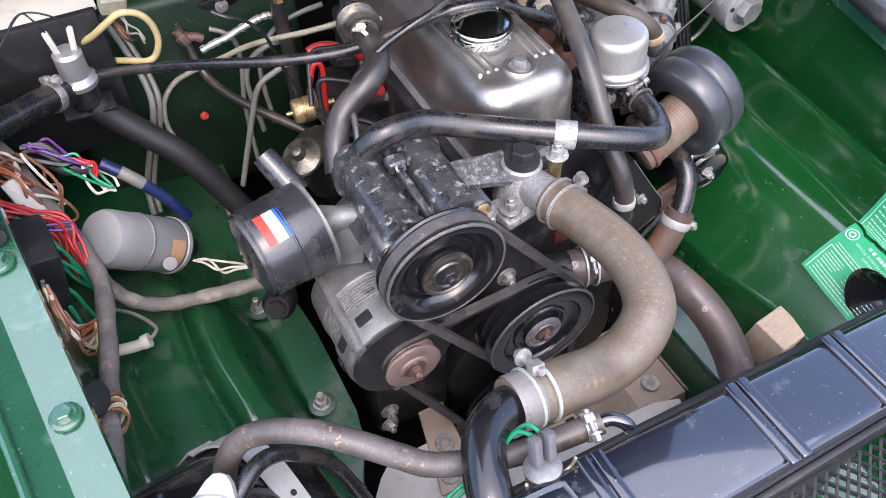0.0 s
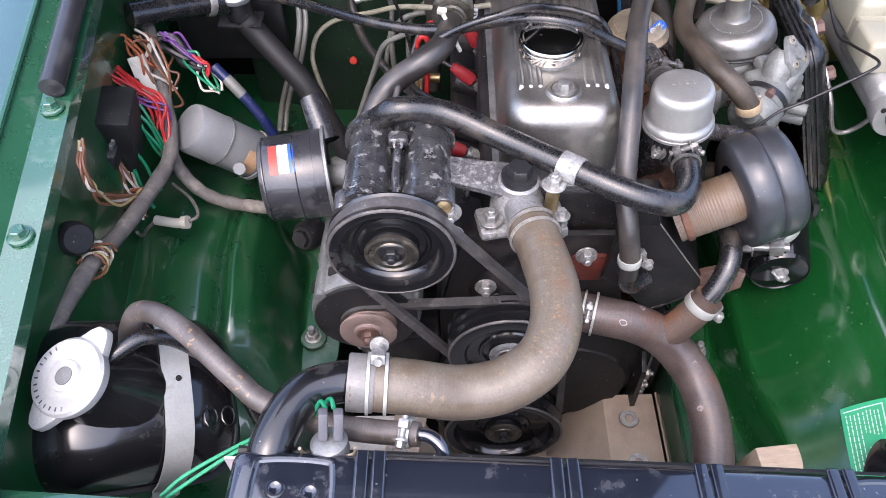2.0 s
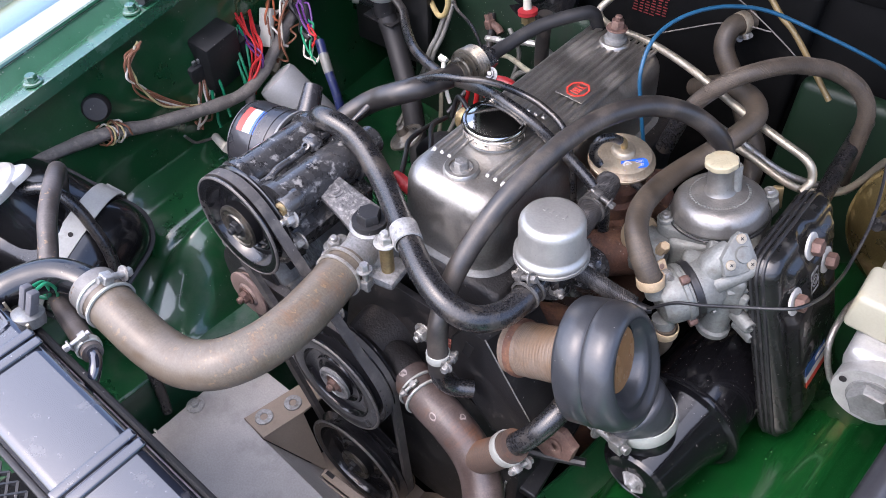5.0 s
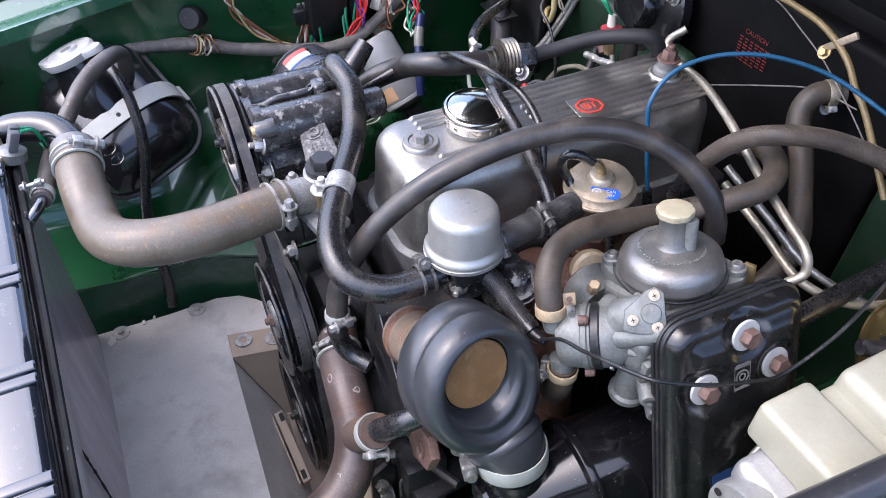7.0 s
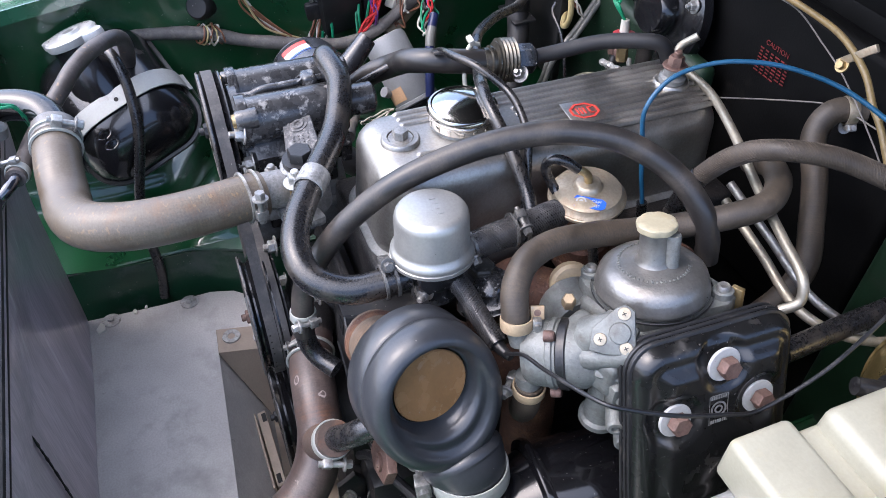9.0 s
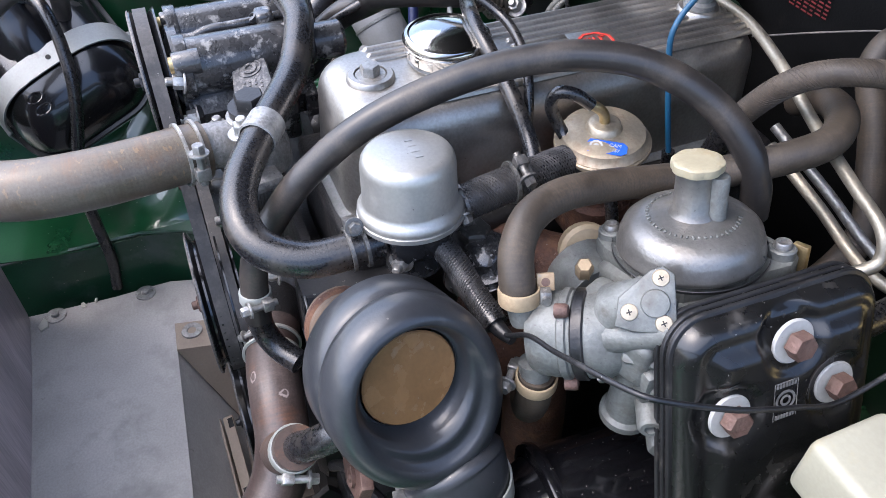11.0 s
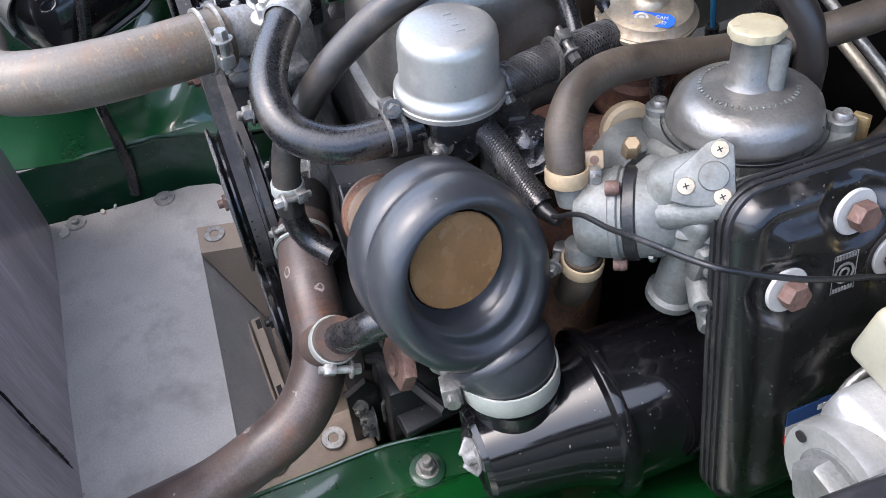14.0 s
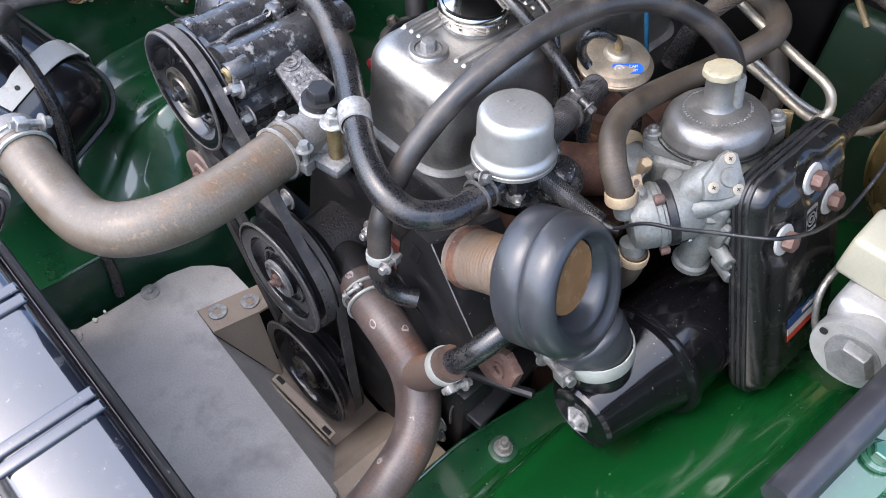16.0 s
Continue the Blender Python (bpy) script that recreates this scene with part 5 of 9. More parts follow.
for x, y in ((-0.216, 0.006), (-0.192, 0.004), (0.226, 0.008)):
    part("dimple", lathe([(0.0068, 0), (0.0060, 0.0010), (0.0046, 0.0010), (0.0036, 0.0002), (0, 0.0)], rm @ Matrix.Translation((x, y, 0.0003)), 24), RAD_TOP, rad, "pressed ring dimple")
part("seam", rbox(0.504, 0.082, 0.006, rm @ Matrix.Translation((0, 0, -0.053)), 0.002), BLACK_SATIN, rad)
# plain box in the hole colour; no fins, their dark gaps are its colour
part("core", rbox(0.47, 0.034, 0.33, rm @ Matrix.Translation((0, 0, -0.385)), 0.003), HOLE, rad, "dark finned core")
part("inlet_pipe", tube([(0.190, 0.2215, 0.933), (0.168, 0.2195, 0.938), (0.146, 0.208, 0.943), (0.132, 0.187, 0.944), (0.124, 0.163, 0.940), (0.120, 0.148, 0.925)], 0.0165, 22, 7), BLACK_GLOSS, rad, "bent black enamelled inlet pipe")
back = surface(lambda u, v: Vector((0.088 + 0.51 * u, 0.1625 - 0.0115 * smooth(0.05, 0.35, v) - 0.008 * smooth(0.86, 1.0, v) + 0.0016 * v * math.sin(9 * u), 0.930 - 0.055 * u - (0.408 - 0.052 * u) * v)), 40, 30, 0.002)
part("shroud", back, RAD_BACK, rad, "scuffed grey sheet behind the core")
part("sheet_join", tube([(0.437, 0.1530, 0.845), (0.435, 0.1526, 0.80), (0.4335, 0.1526, 0.74), (0.434, 0.1525, 0.68), (0.432, 0.1522, 0.632), (0.431, 0.1512, 0.598), (0.430, 0.1475, 0.570)], 0.0011, 6, 10, lambda u: 1 + 0.5 * math.sin(u * 130) * math.sin(u * 47)), BLACK_DULL, rad, "ragged dark lap joint")
part("edge_strip", tube([(0.10, 0.164, 0.936), (0.30, 0.165, 0.914), (0.45, 0.165, 0.899), (0.61, 0.164, 0.882)], 0.004, 8), BLACK_DULL, rad)

# fan switch in the tank and its outlet stub
sw = thing("fan_switch", (0.165, 0.158, 0.93), "thermostatic fan switch with grey connector on radiator", "switch")
part("body", lathe([(0.014, 0), (0.014, 0.010), (0.010, 0.013), (0, 0.013)], at((0.168, 0.164, 0.935), (-0.1, 0.25, 1)), 24), ALU_DULL, sw, "round plated body")
part("clip", tube([(0.148, 0.158, 0.952), (0.151, 0.158, 0.942), (0.168, 0.156, 0.940), (0.185, 0.158, 0.942), (0.188, 0.158, 0.953)], 0.0013, 8), GOLD, sw, "sprung wire clip")
for dx in (-0.005, 0.006):
    part("connector", rbox(0.007, 0.009, 0.024, at((0.168 + dx, 0.168, 0.948), (0.1, 0.45, 1), (1, 0.2, 0)), 0.0015), mat("grey_connector", (0.10, 0.10, 0.11), 0.5), sw, "grey crimp connector")
part("wire", tube([(0.172, 0.182, 0.966), (0.168, 0.192, 0.962), (0.158, 0.198, 0.940), (0.140, 0.197, 0.915), (0.10, 0.190, 0.903), (0.05, 0.165, 0.893), (0.03, 0.15, 0.885)], 0.0016, 8), WIRE["green"], sw)
part("wire", tube([(0.166, 0.182, 0.966), (0.160, 0.192, 0.958), (0.150, 0.194, 0.935), (0.130, 0.192, 0.912), (0.09, 0.182, 0.900), (0.045, 0.155, 0.889), (0.03, 0.145, 0.882)], 0.0016, 8), WIRE["green"], sw)

h = hose("radiator_overflow_hose", [(-0.036, 0.295, 0.880), (-0.028, 0.298, 0.902), (-0.012, 0.296, 0.926), (0.012, 0.284, 0.939), (0.040, 0.264, 0.943), (0.064, 0.244, 0.938), (0.085, 0.228, 0.928), (0.107, 0.213, 0.919), (0.155, 0.196, 0.916), (0.195, 0.188, 0.918), (0.232, 0.182, 0.924)], 0.0095, RUBBER_CRACKED, "cracked brown hose from expansion tank to radiator", 14, 7)
clamp(h, (0.222, 0.1835, 0.923), (1, -0.2, 0.1), 0.0098, 0.008, CLAMP_PALE, (0, -0.2, 1), 0.8)
part("stub_pipe", tube([(0.228, 0.183, 0.924), (0.240, 0.180, 0.925), (0.249, 0.172, 0.922), (0.252, 0.162, 0.912), (0.253, 0.156, 0.900)], 0.0055, 12), RAD_TOP, h, "black pipe stub")

# expansion tank
tank = thing("expansion_tank", (-0.03, 0.27, 0.72), "black coolant expansion tank with pressed cap", "expansion tank")
tax = Vector((0.80, 0.36, -0.48)).normalized()
tc0 = Vector((-0.030, 0.270, 0.815))
tkm = at(tc0, (0.57, -0.16, 0.83), tax) @ Matrix.Translation((0, -0.001, 0))
TANK_X, TANK_Y, TANK_R = 0.096, 0.079, 0.046


def tank_height(s_):
    """Height of the pressed dish over the seam, s_ from the middle (0) to the rim (1)."""
    return 0.062 * max(0.0, 1 - s_ ** 3.4) ** 0.58


def tank_dish(side):
    bm = bmesh.new()
    rim = []
    for q, (sx, sy) in enumerate(((1, 1), (-1, 1), (-1, -1), (1, -1))):
        rim += [(sx * (TANK_X - TANK_R) + TANK_R * math.cos(radians(90 * q + 7.5 * k)), sy * (TANK_Y - TANK_R) + TANK_R * math.sin(radians(90 * q + 7.5 * k))) for k in range(13)]
    rows = [[bm.verts.new((x * k, y * k, side * tank_height(k))) for x, y in rim] for k in (1.0, 0.995, 0.985, 0.97, 0.95, 0.92, 0.88, 0.83, 0.77, 0.70, 0.6, 0.48, 0.34, 0.18, 0.03)]
    for a, b in zip(rows, rows[1:]):
        for i in range(len(rim)):
            bm.faces.new((a[i], a[(i + 1) % len(rim)], b[(i + 1) % len(rim)], b[i]))
    bm.faces.new(rows[-1])
    bmesh.ops.recalc_face_normals(bm, faces=bm.faces)
    bm.transform(tkm @ Matrix.Translation((-0.014, 0.004, -0.010)))
    return bm


part("shell", join(tank_dish(1), tank_dish(-1)), BLACK_GLOSS, tank, "glossy black steel shell of two pressed dishes", 60)
part("seam_flange", plate([(x * 1.045, y * 1.055) for x, y in [(sx * (TANK_X - TANK_R) + TANK_R * math.cos(radians(90 * q + 10 * k)), sy * (TANK_Y - TANK_R) + TANK_R * math.sin(radians(90 * q + 10 * k))) for q, (sx, sy) in enumerate(((1, 1), (-1, 1), (-1, -1), (1, -1))) for k in range(10)]], 0.0036, tkm @ Matrix.Translation((-0.014, 0.004, -0.0118)), 0.001), BLACK_SATIN, tank, "thin welded seam flange")
part("stamped_mark", join(*[tube([tkm @ Vector((-0.014 + x0 + 0.006 * math.cos(a), -0.030 + 0.009 * math.sin(a), 0.0500)) for a in [0.7 * k for k in range(10)]], 0.0011, 6, straight=True) for x0 in (0.052, 0.068)]), BLACK_GLOSS, tank)
def strap_ring():
    """A flat band over the upper dish, bent down at the seam on both sides."""
    bm = bmesh.new()
    path = [(-0.088, -0.050), (-0.088, -0.012)] + [(0.0835 * k, tank_height(min(1.0, abs(k))) - 0.0085) for k in (-1.0, -0.98, -0.95, -0.9, -0.84, -0.76, -0.66, -0.5, -0.3, -0.1, 0.1, 0.3, 0.5, 0.66, 0.76, 0.84, 0.9, 0.95, 0.98, 1.0)] + [(0.088, -0.012), (0.088, -0.050)]
    rows = []
    for i, (y, z) in enumerate(path):
        a, b = path[max(i - 1, 0)], path[min(i + 1, len(path) - 1)]
        n = Vector((-(b[1] - a[1]), b[0] - a[0])).normalized() * 0.0022
        rows.append([bm.verts.new((x, y + o * n.x, z + o * n.y)) for x, o in ((-0.0125, 0), (-0.0125, 1), (0.0125, 1), (0.0125, 0))])
    for a, b in zip(rows, rows[1:]):
        for j in range(4):
            bm.faces.new((a[j], b[j], b[(j + 1) % 4], a[(j + 1) % 4]))
    for r in (rows[0], rows[-1]):
        bm.faces.new(r)
    bmesh.ops.recalc_face_normals(bm, faces=bm.faces)
    bm.transform(tkm @ Matrix.Translation((0.009, 0.004, 0)))
    return bm
part("strap", strap_ring(), STRAP_GREY, tank, "pale grey steel strap round the tank")
part("strap_hole", lathe([(0.0028, 0), (0.0028, 0.0012), (0, 0.0012)], tkm @ Matrix.Translation((0.0105, 0.0075, 0.0552)), 14), HOLE, tank)
nm = at((-0.054, 0.244, 0.896), (-0.22, -0.30, 1)) @ Matrix.Scale(1.14, 4)
part("neck", lathe([(0.044, -0.060), (0.038, -0.034), (0.031, -0.014), (0.026, 0.0), (0.0255, 0.014), (0, 0.014)], nm, 32), BLACK_GLOSS, tank)
rc = part("pressure_cap", lathe([(0.0285, 0.012), (0.0295, 0.014), (0.0295, 0.020), (0.0275, 0.0225), (0.020, 0.0225), (0.018, 0.0215), (0.0125, 0.0215), (0.0115, 0.0245), (0.007, 0.0245), (0.006, 0.0225), (0, 0.0225)], nm, 48), CAP_ZINC, tank, "pressed zinc pressure cap with two ears")
for a in (58, 238):
    part("cap_ear", plate([(-0.010, -0.019), (0.004, -0.0125), (0.012, -0.0085), (0.0165, -0.0045), (0.0175, 0.0), (0.0165, 0.0045), (0.012, 0.0085), (0.004, 0.0125), (-0.010, 0.019)], 0.0075, nm @ Matrix.Rotation(radians(a), 4, "Z") @ Matrix.Translation((0.0245, 0, 0.0125)), 0.002), CAP_ZINC, rc)
part("cap_rivet", lathe([(0.0065, 0.022), (0.0065, 0.0245), (0, 0.025)], nm, 20), ALU_DULL, rc)
for i in range(14):
    a = radians(120 + 12 * i)
    part("cap_mark", rbox(0.0030, 0.0012, 0.0003, nm @ Matrix.Rotation(a, 4, "Z") @ Matrix.Translation((0.0240, 0, 0.0224)), 0), SCUFFED_CAST, rc)
hose("overflow_tube", [(-0.046, 0.254, 0.902), (-0.030, 0.263, 0.910), (-0.010, 0.278, 0.912), (0.008, 0.286, 0.900), (0.026, 0.290, 0.872), (0.05, 0.287, 0.826), (0.072, 0.263, 0.728), (0.072, 0.262, 0.62), (0.078, 0.256, 0.572)], 0.0068, RUBBER, "thin black overflow tube hanging from the tank", 12, 7)

# front corner plate with rubber buffer
cp = thing("corner_plate", (0.0, 0.115, 0.80), "green folded front corner plate with rubber buffer", "bracket", kind="structure")
part("plate", plate([(-0.16, -0.10), (0.085, -0.10), (0.085, 0.035), (0.02, 0.055), (-0.16, 0.075)], 0.004, Matrix(((1, 0, 0, 0), (0, 0, -1, 0.125), (0, 1, 0, 0.86), (0, 0, 0, 1))), 0.001), GREEN, cp)
part("top_fold", rbox(0.19, 0.022, 0.004, at((-0.02, 0.132, 0.905), (0.16, 0.3, 1), (1, 0, -0.14)), 0.0015), GREEN_RAIL, cp)
part("buffer", lathe([(0.021, 0), (0.021, 0.006), (0.015, 0.009), (0.013, 0.006), (0, 0.006)], at((0.012, 0.120, 0.885), (0, -1, 0.35)), 28), RUBBER_RUST, cp, "brown perished rubber buffer")
part("bolt", hexbolt(at((0.083, 0.118, 0.905), (0.2, -0.9, 0.5)), 0.0095, 0.009, True, 0.008), CLAMP_PALE, cp, "pale plated bolt")

part("stay_strip", rbox(0.020, 0.085, 0.003, at((0.072, 0.078, 0.878), (0.1, 0.2, 1), (1, 0.3, 0)), 0.001), CLAMP_PALE, cp, "pale plated stay strip")

# grille mesh before the radiator
mesh_th = thing("grille_mesh", (0.35, 0.04, 0.80), "black expanded metal mesh before the radiator", "grille mesh", kind="stuff")
bmz = bmesh.new()
def strut(bm, a, b, w=0.0011):
    d = (b - a).normalized()
    n1 = d.cross(Vector((0, 0.35, 1))).normalized() * w
    n2 = Vector((0, 0.0012, 0.0034)) * 0.5
    vs = [bm.verts.new(p + s * n1 + t * n2) for p in (a, b) for s, t in ((-1, -1), (1, -1), (1, 1), (-1, 1))]
    for f in ((0, 1, 5, 4), (1, 2, 6, 5), (2, 3, 7, 6), (3, 0, 4, 7)):
        bm.faces.new([vs[i] for i in f])
cw, chh = 0.0125, 0.0065
for i in range(44):
    for j in range(17):
        x = 0.075 + i * cw + (cw / 2 if j % 2 else 0)
        def pp(x, k):
            y = 0.077 - k * chh * 0.93
            return Vector((x, y, 0.918 - 0.098 * (x - 0.10) - 0.30 * (0.077 - y)))
        c = pp(x, j)
        strut(bmz, c, pp(x + cw / 2, j + 1))
        strut(bmz, c, pp(x - cw / 2, j + 1))
part("mesh", bmz, MESH_BLACK, mesh_th)
part("frame", rbox(0.56, 0.006, 0.012, at((0.35, 0.083, 0.895), (0, 0, 1), (1, 0, -0.098)), 0.002), BLACK_SATIN, mesh_th)

# beige cross bracket under the crank pulley
br = thing("steering_crossmember", (0.33, 0.36, 0.50), "dust-coated beige folded crossmember bracket", "bracket")
def xprof(u):
    pts = [(0.235, 0.47), (0.245, 0.468), (0.255, 0.465), (0.262, 0.462), (0.385, 0.462), (0.455, 0.548), (0.52, 0.556), (0.53, 0.52)]
    t = u * (len(pts) - 1)
    i = min(int(t), len(pts) - 2)
    f = t - i
    return pts[i][0] * (1 - f) + pts[i + 1][0] * f, pts[i][1] * (1 - f) + pts[i + 1][1] * f
part("channel", surface(lambda u, v: Vector((xprof(u)[0], 0.300 + 0.125 * v + 0.04 * (0.4 - xprof(u)[0]), xprof(u)[1])), 56, 6, 0.003), BEIGE, br, "", 25)
part("front_face", surface(lambda u, v: Vector((xprof(u)[0], 0.300 + 0.04 * (0.4 - xprof(u)[0]), xprof(u)[1] * (1 - v) + 0.44 * v)), 56, 3, 0.003), BEIGE, br, "", 25)
for p in ((0.186, 0.3325, 0.5716), (0.200, 0.372, 0.5716), (0.487, 0.324, 0.556), (0.484, 0.384, 0.556)):
    w = part("washer", lathe([(0.0050, 0.0012), (0.0055, 0.0018), (0.0118, 0.0018), (0.0125, 0.0)], at(p, (0, 0, 1)), 24, False), ZINC, br, "flat plated washer")
    part("rivet", lathe([(0.0052, 0), (0.0050, 0.0010), (0, 0.0012)], at(p, (0, 0, 1)), 16), BEIGE, w)

part("mount_block", join(plate([(0.166, 0.3145), (0.2085, 0.3115), (0.221, 0.371), (0.225, 0.425), (0.190, 0.425)], 0.004, Matrix.Translation((0, 0, 0.5675)), 0.001),
                        surface(lambda u, v: Vector((0.2085 + 0.0125 * u, 0.3115 + 0.0595 * u, 0.570)) * (1 - v) + Vector((0.2085 + 0.050 * u, 0.3125 + 0.0525 * u, 0.566 - 0.110 * u)) * v, 8, 8, 0.003)), BEIGE, br, "beige folded mounting block", 25)
part("side_fold", surface(lambda u, v: Vector((0.527 + 0.055 * v, 0.300 + 0.125 * u - 0.05 * v * (1 - u), 0.553 - 0.075 * v)), 4, 8, 0.003), BEIGE, br)
part("slotted_rail", join(rbox(0.118, 0.012, 0.004, at((0.333, 0.348, 0.503), (0, -0.2, 1), (1, 0.03, 0)), 0.0015), rbox(0.118, 0.003, 0.018, at((0.333, 0.341, 0.489), (0, -0.2, 1), (1, 0.03, 0)), 0.001)), BEIGE, br, "dusty slotted rail")
for k in (-0.048, 0.048):
    part("rail_slot", rbox(0.014, 0.006, 0.0012, at((0.333 + k, 0.348, 0.5062), (0, -0.2, 1), (1, 0.03, 0)), 0.0005), HOLE, br)

# ---------------------------------------------------------------- emission and intake side
h = hose("air_pump_hose", [(0.180, 0.508, 0.951), (0.188, 0.503, 0.965), (0.208, 0.498, 0.979), (0.250, 0.500, 0.972), (0.306, 0.479, 0.958), (0.372, 0.439, 0.953), (0.413, 0.416, 0.949), (0.445, 0.407, 0.942), (0.470, 0.414, 0.933), (0.486, 0.438, 0.928), (0.490, 0.466, 0.929), (0.489, 0.489, 0.931)], 0.0125, RUBBER, "shiny black rubber air hose over the engine front", 20, 8)
clamp(h, (0.4895, 0.473, 0.930), (0, 1, 0.05), 0.0128, 0.010, CLAMP_GREASY, (-0.5, 0, 1), 0.9, True)
part("bracket_band", lathe([(0.0127, -0.011), (0.0142, -0.0105), (0.0142, 0.0105), (0.0127, 0.011)], at((0.370, 0.440, 0.953), (0.82, -0.55, -0.03)), 26, False), STRAP_WORN, h, "aluminium strap round the hose")
part("bracket_tab", rbox(0.016, 0.020, 0.0025, at((0.360, 0.433, 0.943), (0, 0, 1), (0.8, -0.5, 0)), 0.001), SILVER_PAINT, h)

h = hose("arched_vent_hose", [(0.556, 0.740, 0.925), (0.552, 0.737, 0.950), (0.540, 0.730, 0.975), (0.516, 0.712, 1.000), (0.488, 0.680, 1.018), (0.466, 0.642, 1.022), (0.450, 0.600, 1.017), (0.440, 0.550, 1.004), (0.432, 0.500, 0.982), (0.427, 0.460, 0.951), (0.426, 0.436, 0.924), (0.431, 0.413, 0.893), (0.436, 0.405, 0.862), (0.438, 0.403, 0.835)], 0.0104, RUBBER_GREY, "long arched black vent hose over the rocker cover", 18, 8)
clamp(h, (0.4365, 0.405, 0.858), (0.1, -0.1, -1), 0.0106, 0.009, CLAMP_PALE, (1, 0.2, 0), 0.9)
part("lower_pipe", tube([(0.438, 0.403, 0.84), (0.440, 0.405, 0.82), (0.450, 0.412, 0.807), (0.466, 0.424, 0.803)], 0.0095, 14), RUBBER, h)

# gulp valve
gv = thing("gulp_valve", (0.486, 0.514, 0.90), "silver domed gulp valve on the inlet side", "valve")
gm = at((0.486, 0.5125, 0.948), (-0.08, 0.0, 1))
part("dome", lathe([(0.0345, 0), (0.0352, 0.002), (0.0352, 0.005), (0.0335, 0.0075), (0.0318, 0.009), (0.0312, 0.012), (0.0306, 0.036), (0.0296, 0.0405), (0.0275, 0.0435), (0.0235, 0.0448), (0, 0.0455)], gm, 52), CAN_SATIN, gv, "silver painted pressed can")
for k in range(4):
    part("stamped_mark", rbox(0.0022, 0.0052, 0.0007, gm @ Matrix.Translation((-0.010 + 0.0068 * k, 0.004, 0.0450)), 0), CAN_SATIN, gv)
part("flange_seam", lathe([(0.0345, -0.003), (0.0358, -0.0025), (0.0358, 0.0005), (0.0345, 0.001)], gm, 52, False), CAN_SATIN, gv)
part("body", join(lathe([(0.020, -0.045), (0.020, -0.012), (0.030, -0.004), (0.030, 0)], gm, 28), rbox(0.045, 0.04, 0.022, gm @ Matrix.Translation((0, 0, -0.03)), 0.005)), BLACK_CAST, gv, "black valve body")
for d in ((0.75, -0.6), (-0.6, -0.7), (0.8, 0.5)):
    part("bolt", hexbolt(at((0.485 + 0.026 * d[0], 0.514 + 0.026 * d[1], 0.922), (d[0], d[1], 0.1)), 0.0055, 0.006, True, 0.004), ZINC, gv)
h = hose("gulp_valve_hose", [(0.486, 0.535, 0.936), (0.485, 0.562, 0.942), (0.483, 0.590, 0.945), (0.478, 0.622, 0.945), (0.47, 0.65, 0.94)], 0.0125, RUBBER, "short braided black hose from the gulp valve", 18, 8)
braid(h, [(0.486, 0.535, 0.936), (0.485, 0.562, 0.942), (0.483, 0.590, 0.945), (0.478, 0.622, 0.945), (0.47, 0.65, 0.94)], 0.0123, 16, 0.034, BRAID, 0.0006)
clamp(h, (0.485, 0.545, 0.938), (0, 1, 0.15), 0.0128, 0.010, CLAMP_GREASY, (0.7, 0, 1), 0.9, True)
clamp(h, (0.483, 0.592, 0.945), (0, 1, 0.0), 0.0128, 0.010, CLAMP_GREASY, (0.3, 0, 1), 0.9, True)
part("union", tube([(0.486, 0.522, 0.934), (0.486, 0.538, 0.936)], 0.0105, 16, straight=True), ZINC, h)
h = hose("vacuum_sense_hose", [(0.494, 0.522, 0.929), (0.514, 0.530, 0.922), (0.541, 0.535, 0.912), (0.566, 0.539, 0.906)], 0.0086, RUBBER, "braided black vacuum hose", 14, 8)
braid(h, [(0.494, 0.522, 0.929), (0.514, 0.530, 0.922), (0.541, 0.535, 0.912), (0.562, 0.5385, 0.9065)], 0.0085, 12, 0.024, BRAID, 0.0006)
part("ferrule", tube([(0.560, 0.538, 0.906), (0.572, 0.540, 0.906), (0.582, 0.543, 0.907)], 0.0062, 12, 6, lambda u: 1.05 - 0.5 * u), BLACK_PLASTIC, h)
hose("throttle_cable", [(0.56, 0.5375, 0.9065), (0.576, 0.54, 0.9075), (0.6, 0.5428, 0.9319), (0.625, 0.5445, 0.9458), (0.652, 0.5451, 0.9641), (0.672, 0.5485, 0.9744), (0.688, 0.5548, 0.9808), (0.695, 0.5689, 0.9772), (0.699, 0.588, 0.9687), (0.702, 0.6089, 0.9595), (0.704, 0.643, 0.9458), (0.705, 0.6771, 0.9352), (0.703, 0.725, 0.952), (0.695, 0.765, 0.967), (0.68, 0.82, 0.983), (0.66, 0.9, 0.99), (0.65, 0.985, 0.98)], 0.0016, BLACK_PLASTIC, "thin black throttle cable looping past the filter", 10, 8, category="cable")

# blanking plug under the gulp hose
bk = thing("blanking_plug", (0.4887, 0.5576, 0.86), "worn black hexagon plug on a black boss", "plug")
part("boss", lathe([(0.022, 0), (0.022, 0.030), (0.019, 0.036), (0.0165, 0.038), (0, 0.038)], at((0.4887, 0.5576, 0.868)), 30), BLACK_CAST, bk)
part("washer", lathe([(0.0150, 0), (0.0150, 0.002), (0, 0.002)], at((0.4887, 0.5576, 0.906)), 28), BLACK_SATIN, bk)
part("hex_head", hexbolt(at((0.4887, 0.5576, 0.908), (0.05, 0, 1), (1, 0.3, 0)), 0.0118, 0.010, False), WORN_BLACK, bk, "worn hexagon head")

